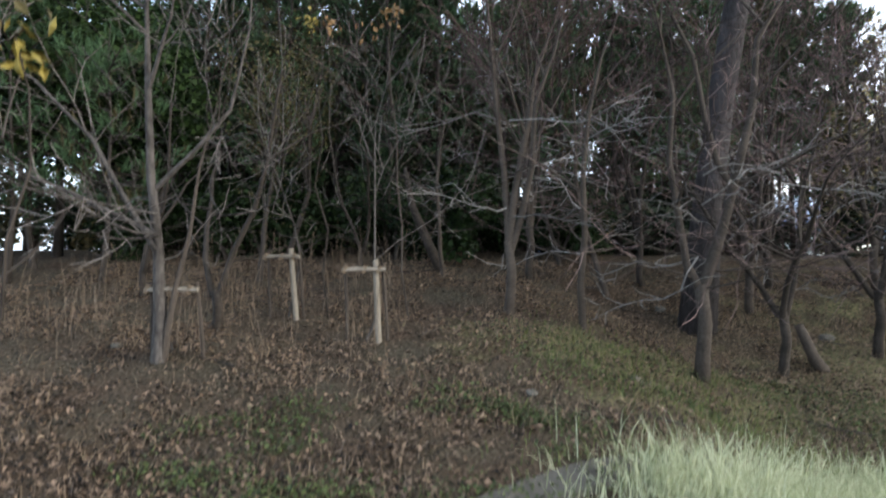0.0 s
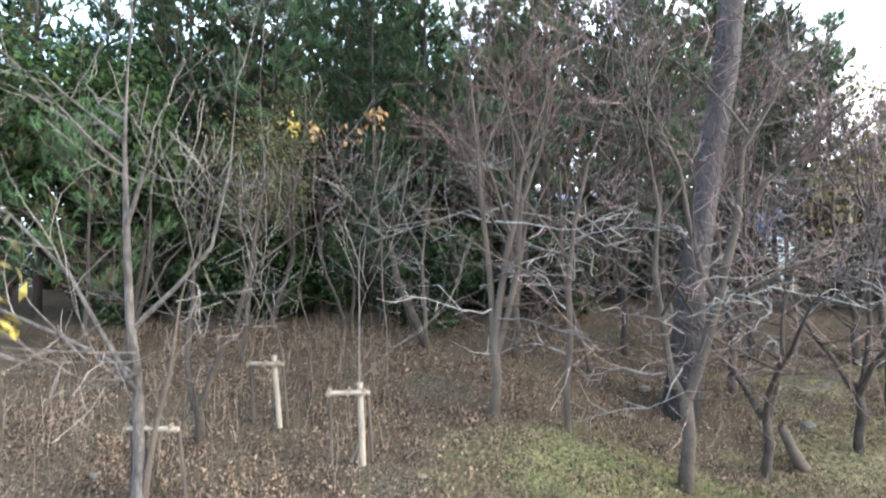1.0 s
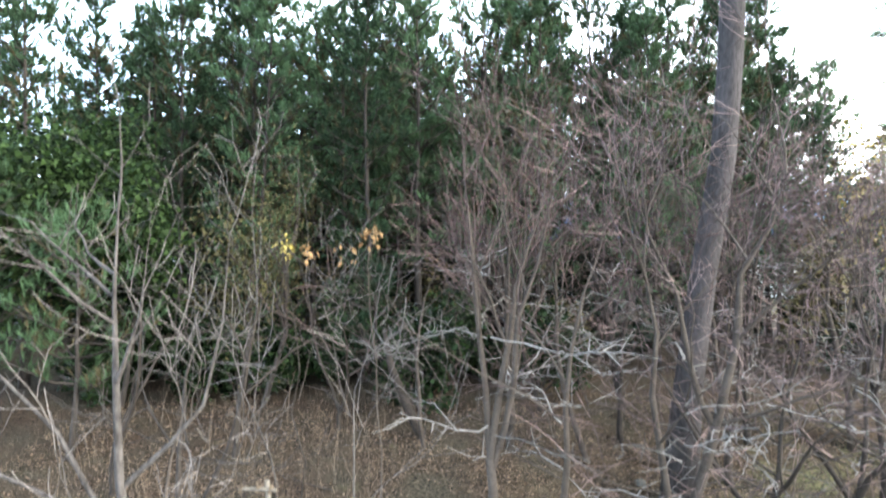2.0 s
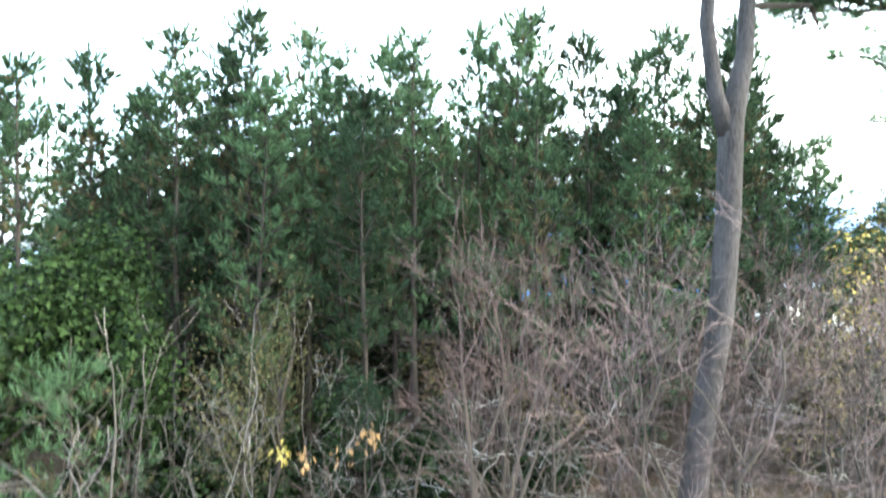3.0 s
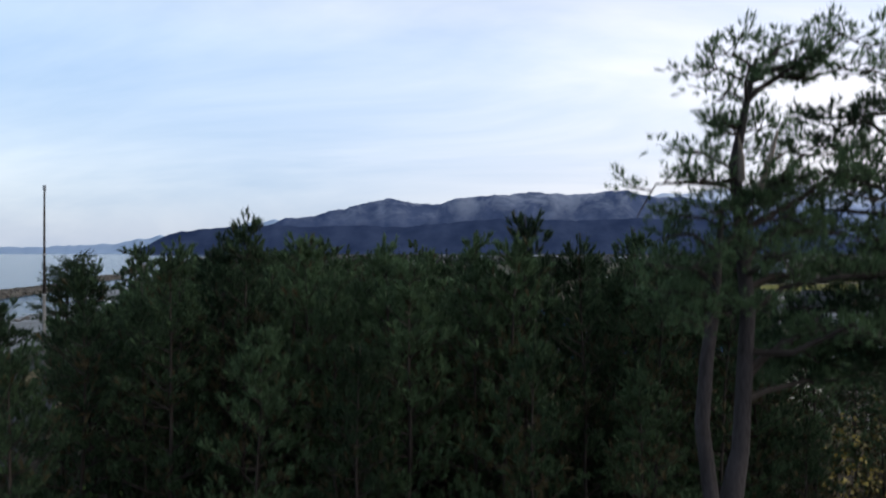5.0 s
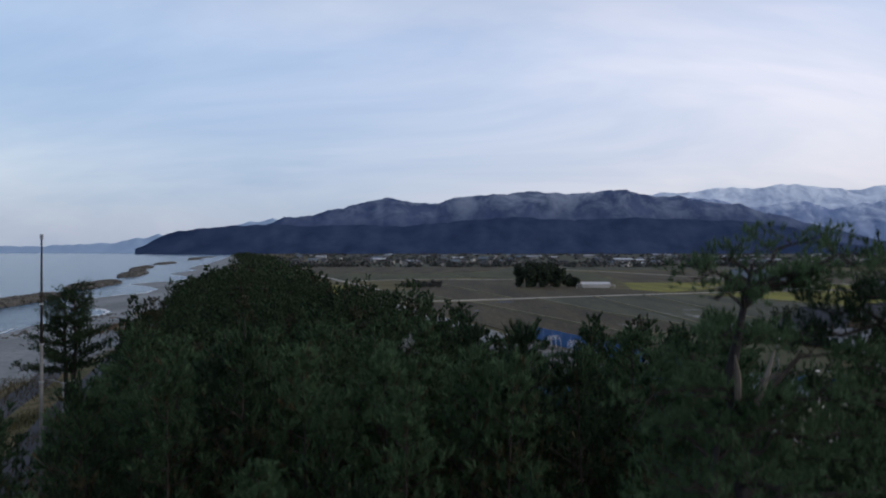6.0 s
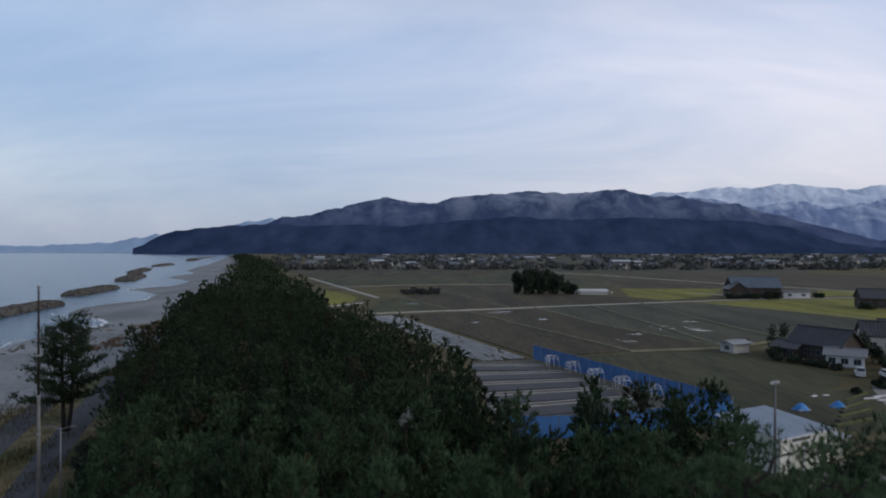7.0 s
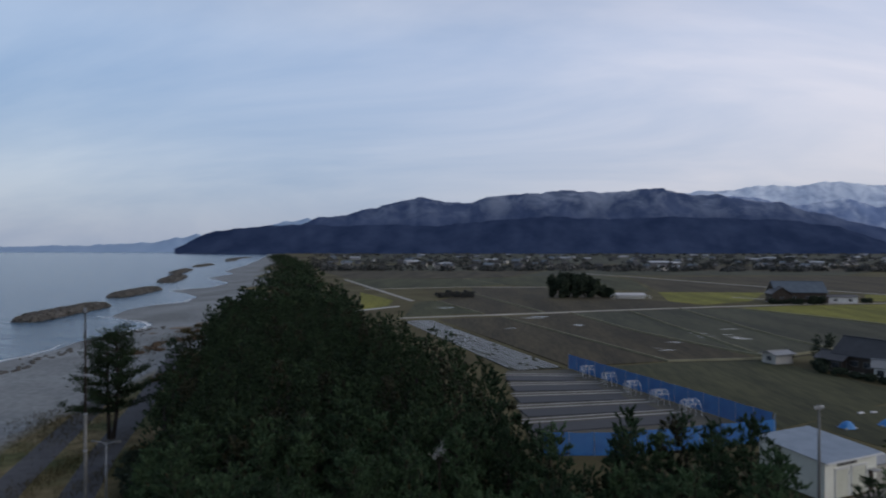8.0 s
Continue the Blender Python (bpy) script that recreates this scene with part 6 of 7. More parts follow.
for i, (x, y, w, h) in enumerate([(131, 291, 5, 3), (136, 290, 6, 2.6), (141, 289, 6, 3), (147, 289, 5, 4.5), (151, 290, 5, 4), (175, 297, 5, 2.6), (160, 241, 6, 3.4), (172, 238, 7, 3.6)]):
    shrub((x, y, FIELD_Z), (w, 4, h), 280 + i, "clump_leaf", "dark hedge shrub around a lone farm", 110, 0.6, group="hedge shrubs")


# ---- vehicles, tarpaulins and small things near the houses ----
def wheel(parent, x, y, r, w=0.16):
    t = part("wheel", Shape().tube([(x, y - w / 2, r), (x, y - w * 0.42, r), (x, y + w * 0.42, r), (x, y + w / 2, r)], [r * 0.9, r, r, r * 0.9], 16), "tyre", parent)
    part("rim", Shape().tube([(x, y - w / 2 - 0.012, r), (x, y + w / 2 + 0.012, r)], [r * 0.58, r * 0.58], 12), "steel", t)


def profile_body(points, half, inset):
    """A vehicle body: a side outline (x, z) drawn to a width that narrows upwards."""
    s = Shape()
    n = len(points)
    zmax = max(z for _, z in points)
    v = []
    for side in (-1, 1):
        for x, z in points:
            v.append((x, side * (half - inset * max(0, z - 0.8) / max(zmax - 0.8, 0.01)), z))
    return s.add(v, [tuple(range(n)), tuple(range(2 * n - 1, n - 1, -1))] + [(i, n + i, n + (i + 1) % n, (i + 1) % n) for i in range(n)])


truck = thing("pickup_truck", (74.6, 114.2, FIELD_Z), 62, "small white pickup truck parked by the hedge", "truck")
part("cab", profile_body([(-1.7, 0.3), (-0.45, 0.3), (-0.4, 1.0), (-0.5, 1.75), (-1.3, 1.75), (-1.62, 1.15), (-1.7, 1.0)], 0.72, 0.1), "white_paint", truck)
part("load_bed", Shape().box(-0.4, -0.72, 0.5, 1.7, 0.72, 0.62).box(-0.4, -0.72, 0.6, 1.7, -0.68, 0.92).box(-0.4, 0.68, 0.6, 1.7, 0.72, 0.92).box(1.66, -0.7, 0.6, 1.7, 0.7, 0.92), "white_paint", truck)
part("windscreen", Shape().add([(-1.64, -0.6, 1.16), (-1.64, 0.6, 1.16), (-1.34, 0.56, 1.68), (-1.34, -0.56, 1.68)], [(0, 1, 2, 3)]), "window_glass", truck)
for y in (-0.715, 0.715):
    part("side_window", Shape().box(-1.35, y - 0.01, 1.12, -0.6, y + 0.01, 1.6), "window_glass", truck)
part("chassis", Shape().box(-1.6, -0.5, 0.28, 1.6, 0.5, 0.5), "tyre", truck)
for x in (-1.1, 1.05):
    for y in (-0.64, 0.64):
        wheel(truck, x, y, 0.27)
for y in (-0.5, 0.5):
    part("headlight", Shape().box(-1.72, y - 0.12, 0.72, -1.69, y + 0.12, 0.9), "steel", truck)
car = thing("car", (78.6, 112.4, FIELD_Z), 80, "white hatchback parked by the hedge", "car")
part("body", profile_body([(-1.85, 0.3), (1.85, 0.3), (1.9, 0.75), (1.7, 1.0), (1.25, 1.5), (-0.5, 1.5), (-1.05, 1.02), (-1.8, 0.86), (-1.9, 0.6)], 0.82, 0.16), "white_paint", car)
for y in (-0.75, 0.75):
    part("side_window", Shape().box(-0.85, y - 0.05, 1.02, 1.2, y + 0.05, 1.38), "window_glass", car)
part("windscreen", Shape().add([(-1.08, -0.62, 1.05), (-1.08, 0.62, 1.05), (-0.53, 0.56, 1.47), (-0.53, -0.56, 1.47)], [(0, 1, 2, 3)]), "window_glass", car)
for x in (-1.2, 1.2):
    for y in (-0.74, 0.74):
        wheel(car, x, y, 0.3, 0.2)
for y in (-0.6, 0.6):
    part("headlight", Shape().box(-1.93, y - 0.15, 0.66, -1.86, y + 0.15, 0.8), "steel", car)
    part("tail_light", Shape().box(1.84, y - 0.12, 0.78, 1.91, y + 0.12, 0.98), "red_lens", car)


def tarp_heap(at, w, d, h, seed, turn):
    r = random.Random(seed)
    n = 16
    v, f = [], []
    for j in range(n + 1):
        for i in range(n + 1):
            x, y = i / n * 2 - 1, j / n * 2 - 1
            q = max(abs(x) ** 2.6 + abs(y) ** 2.6, 0) ** (1 / 2.6)
            z = h * max(0, 1 - q ** 2.4) + 0.07 * math.sin(5 * x + seed) * math.cos(6 * y) * (1 - q) + r.uniform(0, 0.03)
            v.append((x * w / 2 * (1 + 0.05 * math.sin(4 * y)), y * d / 2 * (1 + 0.05 * math.sin(5 * x)), max(z, 0.01)))
    f = [(j * (n + 1) + i, j * (n + 1) + i + 1, (j + 1) * (n + 1) + i + 1, (j + 1) * (n + 1) + i) for j in range(n) for i in range(n)]
    ob = thing("tarpaulin", at, turn, "crumpled blue tarpaulin over a heap on grass", "tarpaulin", "blue tarpaulins")
    part("sheet", Shape().add(v, f), "tarp", ob, "", True)
    for x, y in ((-w * 0.4, -d * 0.4), (w * 0.4, -d * 0.35), (w * 0.35, d * 0.4)):
        part("weight", Shape().box(x - 0.18, y - 0.1, 0, x + 0.18, y + 0.1, 0.2), "concrete", ob)


tarp_heap((50.8, 90.5, FIELD_Z + 0.02), 2.1, 1.7, 0.9, 1, 15)
tarp_heap((56.9, 91.8, FIELD_Z + 0.02), 2.0, 1.6, 0.85, 2, -10)
for i, (x, y, w, t) in enumerate([(65.3, 97.2, 3.0, 10), (67.5, 98.6, 2.6, 14), (66.4, 96.0, 2.2, 8), (57.3, 98.6, 1.2, 30), (59.5, 99.2, 0.9, 5)]):
    b = thing("row_cover", (x, y, FIELD_Z), t, "white plastic cover over a garden row", "plastic sheet", "garden row covers")
    pts = [(-w / 2 * math.cos(a), 0.28 * math.sin(a)) for a in np.linspace(0, math.pi, 7)]
    s = Shape().add([(-w / 2, 0.22 * math.cos(a), 0.22 * math.sin(a)) for a in np.linspace(0, math.pi, 7)] + [(w / 2, 0.22 * math.cos(a), 0.22 * math.sin(a)) for a in np.linspace(0, math.pi, 7)], [(k, k + 1, k + 8, k + 7) for k in range(6)] + [tuple(range(7))[::-1], tuple(range(7, 14))])
    part("sheet", s, "silver_film", b)
field("garden_plot", "paddy_olive", [(46, 92), (60, 103), (72, 103), (62, 84), (52, 78)], "kitchen garden plot in dull green rows", FIELD_Z + 0.033)


for i in range(7):
    a, b = Vector((50.5 + 1.6 * i, 82 + 2.2 * i)), Vector((57.5 + 1.6 * i, 79.5 + 2.6 * i + 6))
    tagged(setting("vegetable_row", strip_shape([(a.x, a.y), ((a.x + b.x) / 2, (a.y + b.y) / 2), (b.x, b.y)], 0.55 + 0.2 * (i % 2), FIELD_Z, FIELD_Z + 0.26, 0.4), ("grass_blade", "paddy_dark")[i % 2], "row of low winter vegetables in the kitchen garden", "vegetables"), group="vegetable rows")


def utility_pole(at, height, label, arms):
    ob = thing("utility_pole", at, 0, label, "pole")
    part("shaft", Shape().tube([(0, 0, -0.5), (0, 0, height * 0.5), (0, 0, height)], [0.14, 0.12, 0.09], 10), "pole_concrete", ob, "", True)
    for z, w, t in arms:
        arm = part("crossarm", Shape().box(-w / 2, -0.05, z, w / 2, 0.05, z + 0.09, pose(0, 0, 0, 0, 0, t)), "steel", ob)
        for x in (-w * 0.45, -w * 0.15, w * 0.2, w * 0.45):
            m = pose(0, 0, 0, 0, 0, t)
            p = m @ Vector((x, 0, z + 0.09))
            part("insulator", Shape().tube([p, p + Vector((0, 0, 0.1)), p + Vector((0, 0, 0.2))], [0.04, 0.07, 0.04], 8), "white_pipe", arm)
    return ob


utility_pole((30.2, 58, FIELD_Z), 10.9, "grey concrete utility pole in front of the farm store", [(10.5, 1.1, 25)])
# tall mast beside the beach track
mast = thing("mast", (-30.9, 49.0, land_z(-30.9, 49.0)), 0, "tall slim weathered mast with a clamp at its top", "pole")
part("lower_shaft", Shape().tube([(0, 0, -0.5), (0, 0, 6), (0, 0, 12)], [0.15, 0.14, 0.12], 12), "pole_concrete", mast, "streaked pale concrete shaft", True)
part("upper_shaft", Shape().tube([(0, 0, 12), (0, 0, 16), (0, 0, 20.3)], [0.10, 0.08, 0.06], 10), "dark_bark", mast, "", True)
part("top_clamp", Shape().box(-0.09, -0.07, 20.0, 0.09, 0.07, 20.4), "steel", mast)
for z in (9, 11.9, 15):
    part("band", Shape().tube([(0, 0, z), (0, 0, z + 0.14)], [0.22 - 0.005 * z, 0.22 - 0.005 * z], 12), "steel", mast)
lamp = thing("street_lamp", (-32.8, 55.0, land_z(-32.8, 55)), 0, "thin grey lamp post with two arms beside the track", "street lamp")
part("shaft", Shape().tube([(0, 0, -0.3), (0, 0, 4), (0, 0, 7.9)], [0.09, 0.075, 0.055], 8), "steel", lamp, "", True)
for d in (-1, 1):
    part("arm", Shape().tube([(0, 0, 7.7), (d * 0.5, 0, 7.95), (d * 1.1, 0, 8.0)], [0.04, 0.035, 0.03], 6), "steel", lamp)
    part("lamp_head", Shape().box(d * 1.1 - 0.22, -0.1, 7.93, d * 1.1 + 0.22, 0.1, 8.08), "pole_concrete", lamp)


# ---- beach side ----
def draped_strip(line, width, lift, sub=10):
    """A road that follows the ground."""
    pts = []
    for a, b in zip(line, line[1:]):
        for i in range(sub):
            pts.append(Vector(a).lerp(Vector(b), i / sub))
    pts.append(Vector(line[-1]))
    s = Shape()
    v, f, m = [], [], 6
    for i, p in enumerate(pts):
        d = (pts[min(i + 1, len(pts) - 1)] - pts[max(i - 1, 0)]).normalized()
        n = Vector((-d.y, d.x))
        for k in range(m + 1):
            q = p + n * width * (0.5 - k / m)
            edge = 0.10 if k in (0, m) else 0.0
            v.append((q.x, q.y, land_z(q.x, q.y) + lift - edge * 1.5))
    f = [(i * (m + 1) + k, i * (m + 1) + k + 1, (i + 1) * (m + 1) + k + 1, (i + 1) * (m + 1) + k) for i in range(len(pts) - 1) for k in range(m)]
    return s.add(v, [q[::-1] for q in f])


setting("beach_road", draped_strip([(-16, -60), (-27, 0), (-38, 36), (-49.2, 64.6), (-53.6, 77.0), (-60.0, 95.5), (-66, 108)], 4.6, 0.07), "asphalt", "worn grey asphalt beach road", "road", True)
setting("wood_track", draped_strip([(-12, -60), (-18, 0), (-29, 36), (-40.2, 62.1), (-45.1, 74.5), (-53.7, 99.6), (-64, 128), (-78, 165)], 4.4, 0.06), "asphalt", "worn grey track along the pine wood", "road", True)
def lone_pine(at):
    r = np.random.default_rng(77)
    ob = thing("lone_pine_tree", at, 0, "dark pine with two stems and open layered boughs by the track", "pine tree")
    s, limbs, P, Wd = Shape(), Shape(), [], []
    for dx, h, sd in ((-0.3, 13.6, 1), (0.9, 14.6, 2)):
        line = [(dx * 0.4, 0, -0.2), (dx, 0.1, 4), (dx * 1.2, 0, 8), (dx * 1.0, 0, 11), (dx * 1.1, 0, h)]
        s.tube(line, [0.3, 0.24, 0.18, 0.12, 0.03], 8)
        z, a = 3.4, r.uniform(0, 6)
        while z < h - 0.2:
            f = (z - 3.4) / (h - 3.4)
            n = (4.9 * (1 - f) ** 0.62 + 0.7) * r.uniform(0.55, 1.12)
            a += 2.3 + r.normal(0, 0.35)
            o = np.array([dx, 0, z]); d = np.array([math.cos(a), math.sin(a), 0])
            pts = [o + d * n * g + np.array([0, 0, n * ((0.05 + 0.35 * f) * g + 0.2 * g * g)]) for g in (0, 0.35, 0.7, 1)]
            limbs.tube(pts, [0.06, 0.045, 0.03, 0.015], 5, False)
            for _ in range(int(14 + n * 20)):
                g = r.uniform(0.15, 1.05)
                P.append(o + d * n * g + np.array([0, 0, n * ((0.05 + 0.35 * f) * g + 0.2 * g * g)]) + r.normal(0, 1, 3) * np.array([0.38, 0.38, 0.22]))
                Wd.append(d * 0.5 + np.array([0, 0, 0.8]) + r.normal(0, 0.3, 3))
            z += r.uniform(0.28, 0.5)
    part("trunk", s, "young_bark", ob, "", True)
    tagged(part("branch_mass", limbs, "young_bark", ob), kind="stuff")
    tagged(part("foliage", tri_mesh("needles", shoots(np.array(P), np.array(Wd), 0.40, 0.07, 0.34, 0.05, 11, r), M["wood_needle"]), "wood_needle", ob), kind="stuff")


lone_pine((-48.2, 81.6, 0.0))


def block_heap(name, at, turn, length, width, height, count, size, seed, label, category, mat="armour_block"):
    """A heap of angular blocks on a low core."""
    r = np.random.default_rng(seed)
    ob = thing(name, at, turn, label, category, "breakwaters" if category == "breakwater" else "")
    n = 14
    v, f = [], []
    for i in range(n + 1):
        g = i / n * 2 - 1
        k = max(0.0, 1 - abs(g) ** 12)
        for j, (w, z) in enumerate(((-0.5, -2.0), (-0.42, 0.70), (-0.28, 0.95), (0.28, 0.95), (0.42, 0.70), (0.5, -2.0))):
            v.append((g * length / 2, w * width * (0.6 + 0.4 * k), z * height * k * 0.8 if z > 0 else z))
    f = [(i * 6 + j, i * 6 + j + 1, (i + 1) * 6 + j + 1, (i + 1) * 6 + j) for i in range(n) for j in range(5)]
    part("core", Shape().add(v, f), mat, ob)
    s = Shape()
    for _ in range(count):
        g = r.uniform(-0.98, 0.98); k = max(0.0, 1 - abs(g) ** 12)
        w = r.uniform(-0.5, 0.5)
        z = height * k * np.interp(abs(w), [0, 0.28, 0.42, 0.5], [0.80, 0.76, 0.50, -0.15])
        q = size * r.uniform(0.6, 1.2)
        m = pose(g * length / 2, w * width * (0.6 + 0.4 * k), float(z), *r.uniform(0, 360, 3))
        s.box(-q / 2, -q * 0.32, -q * 0.3, q / 2, q * 0.32, q * 0.3, m)
    tagged(part("armour_mass", s, mat, ob), kind="stuff")
    return ob


BW = "offshore breakwater heaped with brown concrete armour blocks"
for i, (a, b, w, h) in enumerate([((-169, 228), (-179, 296), 11, 2.8), ((-201.5, 344), (-215.5, 417), 12, 3.0), ((-249, 496), (-287, 604), 15, 3.2), ((-322, 660), (-368, 795), 13, 3.0), ((-417, 924), (-443, 1042), 13, 2.8), ((-530, 1330), (-570, 1480), 16, 2.8), ((-600, 1500), (-700, 1930), 16, 2.8)]):
    a, b = Vector(a), Vector(b)
    c, d = (a + b) / 2, b - a
    block_heap("breakwater", (c.x, c.y, SEA_Z), math.degrees(math.atan2(d.y, d.x)), d.length, w, h, 900 if i < 2 else 320, 1.15 if i < 2 else 1.7, 300 + i, BW, "breakwater")
rb = np.random.default_rng(15)
for i in range(78):
    y = rb.uniform(150, 215)
    x = float(shore_x(y)) + rb.normal(7, 2.2)
    if i > 58:
        y = rb.uniform(128, 152); x = float(shore_x(y)) + rb.normal(9, 2.0)
    q = rb.uniform(0.3, 0.8)
    b = bmesh.new()
    bmesh.ops.create_icosphere(b, subdivisions=1, radius=q)
    for v in b.verts:
        v.co *= 0.75 + 0.4 * rb.uniform()
        v.co.z *= 0.7
    me = bpy.data.meshes.new("boulder"); b.to_mesh(me); b.free(); me.materials.append(M["rock"])
    ob = tagged(new("boulder", me), "rough dark boulder on the beach sand", "rock", "beach boulders")
    ob.matrix_world = pose(x, y, land_z(x, y) + q * 0.15, 0, 0, rb.uniform(0, 360))
for i in range(9):
    x, y = -98 + rb.normal(0, 3), 205 + rb.normal(0, 7)
    n = rb.uniform(2.5, 6)
    ob = thing("driftwood", (x, y, land_z(x, y) + 0.15), rb.uniform(-20, 60), "bleached driftwood log lying on sand", "log", "driftwood logs")
    part("log", Shape().tube([(-n / 2, 0, 0), (0, 0.15, 0.05), (n / 2, 0, 0.12)], [0.24, 0.2, 0.12], 7), "driftwood", ob)
# thin lines of surf on the water's edge
def surf(y0, y1, off, width, wob):
    s = Shape()
    v, f, n = [], [], 60
    for i in range(n + 1):
        y = y0 + (y1 - y0) * i / n
        x = float(shore_x(y)) + off + 0.8 * math.sin(y * 0.21 + wob) + 0.5 * math.sin(y * 0.57)
        w = width * (0.35 + 0.65 * abs(math.sin(y * 0.11 + wob))) * math.sin(math.pi * i / n) ** 0.4
        v += [(x - w / 2, y, SEA_Z + 0.02), (x, y, SEA_Z + 0.10), (x + w / 2, y, SEA_Z + 0.02)]
    for i in range(n):
        f += [(3 * i, 3 * i + 1, 3 * i + 4, 3 * i + 3), (3 * i + 1, 3 * i + 2, 3 * i + 5, 3 * i + 4)]
    return tagged(setting("surf", s.add(v, f), "foam", "thin white line of surf along the sand", "surf"), kind="structure")


surf(90, 175, -1.5, 1.3, 0.3)
surf(205, 250, -1.2, 2.2, 1.2)
surf(228, 252, -4.5, 1.2, 2.2)
surf(300, 345, -1.5, 1.6, 0.7)
surf(395, 420, -1.5, 2.0, 2.7)
for i in range(26):
    y = rb.uniform(95, 330)
    x = float(shore_x(y)) + rb.uniform(46, 60)
    shrub((x, y, land_z(x, y)), (3.2, 3.0, 1.5), 330 + i, "dry_grass" if i % 3 else "olive_leaf", "low dry dune shrub on the sandy edge", 60, 0.5, group="dune shrubs", lumps=5)


# ---- the far town below the hills ----
rt = np.random.default_rng(21)
kinds = [house((-120, 1000, FIELD_Z), 10, 11, 8, 4.5, 7.5, "town_wall", "roof_tile", "far house with a dark roof in the town", "far town houses", 2, 0, "far_house", False),
         house((60, 1000, FIELD_Z), -15, 12, 8, 5.5, 8.0, "town_wall", "roof_blue", "far pale house with a blue-grey roof in the town", "far town houses", 2, 0, "far_house", False),
         house((250, 900, FIELD_Z), 5, 26, 12, 5.5, 7.0, "town_wall", "roof_metal", "far long pale shed in the town", "far town houses", 3, 0, "far_house", False),
         house((205, 722, FIELD_Z), 20, 9, 8, 5.5, 7.5, "plaster", "roof_tile", "far white house at the edge of the paddies", "far town houses", 2, 0, "far_house", False)]
for i in range(190):
    y = 760 + 1500 * rt.uniform() ** 1.6
    x = y * rt.uniform(-0.24, 0.78)
    k = kinds[[0, 1, 3, 0, 2, 1, 0][i % 7]]
    copy_thing(k, pose(x, y, FIELD_Z, 0, 0, rt.uniform(-40, 40)) @ Matrix.Scale(rt.uniform(0.55, 0.95), 4))
cs, rs = [], []
for i in range(900):
    y = 690 + 2200 * rt.uniform() ** 1.7
    x = y * rt.uniform(-0.27, 0.8)
    h = rt.uniform(2.5, 7)
    cs.append((x, y, FIELD_Z + h * 0.45)); rs.append((h * rt.uniform(0.8, 2.6), h * 0.7, h * 0.6))
tagged(new("far_woods", tri_mesh("far_woods", leaf_cloud(cs, rs, 36, 3.0, rt, FIELD_Z), M["far_leaf"])), "grey-brown groves and gardens of the far town", "trees", "", "stuff")


# ---- the clearing: undergrowth, litter, grass and stones ----
def leafy_tree(at, size, seed, mat, label, per=420, leaf=0.14, lumps=16, name="evergreen_tree", category="tree", group="", clear=0.18):
    return shrub(at, size, seed, mat, label, per, leaf, category, group, name, lumps, clear)


EVERGREEN = "glossy broadleaf evergreen tree at the edge of the wood"
for i, (x, y, w, h) in enumerate([(-7.6, 14.4, 2.9, 6.6), (-9.8, 13.6, 3.6, 7.2), (-11.9, 13.2, 3.6, 7.0), (-9.4, 16.4, 3.6, 8.0), (-13.2, 16.0, 4.0, 8.4)]):
    leafy_tree(on_land(x, y), (w, w, h), 400 + i, "bright_leaf", EVERGREEN, 430, 0.15, 18, group="evergreens at the wood's edge", clear=0.46)
for i, (x, y, w, h) in enumerate([(-4.2, 12.1, 2.2, 5.6)]):
    leafy_tree(on_land(x, y), (w, w, h), 410 + i, "withered_leaf", "slender tree with sparse withered olive leaves", 110, 0.06, 12, "withered_tree", clear=0.3)
leafy_tree(on_land(-4.4, 14.5), (3.0, 2.7, 7.4), 415, "withered_leaf", "broadleaf tree with thin yellow-olive leaves before the pines", 190, 0.055, 15, "olive_tree", clear=0.45)
for i, (x, y, w, h) in enumerate([(13.2, 20.4, 3.6, 10.4), (15.6, 22.5, 3.8, 11.0), (16.8, 19.4, 3.4, 9.4)]):
    leafy_tree(on_land(x, y), (w, w, h), 420 + i, ("yellow_leaf", "olive_leaf", "olive_leaf")[i], "tree with thin yellowing autumn leaves behind the clearing", 130, 0.13, 12, "autumn_tree")
ru = np.random.default_rng(31)
for i in range(46):
    x, y = ru.uniform(-17, 16), ru.uniform(19.5, 29)
    h = ru.uniform(1.4, 3.0) + 1.2 * (y > 23)
    shrub(on_land(x, y), (2.2, 2.0, h), 430 + i, ("clump_leaf", "olive_leaf", "clump_leaf", "shade_leaf")[i % 4], "shadowy undergrowth shrub beneath the pines", 85, 0.20, group="undergrowth under the pines", lumps=7)
for i, (x, y, w, h) in enumerate([(9.5, 17.5, 3, 4.5), (11.5, 18.6, 2.6, 3.6), (13.5, 17.6, 3, 4.2), (15.5, 16.2, 2.6, 3.4), (18, 18.2, 3.5, 4.6), (20, 22, 4, 5), (-15, 18, 3, 5), (-17.5, 20, 3.2, 5.5), (-20, 24, 4, 5.5), (-13.8, 13, 3, 4.5), (-15.2, 25.5, 2.6, 3.4), (-17.4, 27.5, 3, 3.2), (-13.0, 23.6, 2.4, 3.0), (-19.6, 29.5, 3, 3.6)]):
    shrub(on_land(x, y), (w, w, h), 480 + i, ("olive_leaf", "clump_leaf")[i % 2], "tangled half-bare thicket shrub at the wood's edge", 150, 0.17, group="thicket shrubs", lumps=10)


for i in range(52):
    y = ru.uniform(27, 42)
    x = y * ru.uniform(0.02, 0.42) if i < 16 else ru.uniform(-14, 9)
    shrub(on_land(x, y), (3.4, 3.0, ru.uniform(4.0, 5.6)), 500 + i, "clump_leaf", "shadowy undergrowth shrub beneath the pines", 120, 0.3, group="undergrowth under the pines", lumps=10)


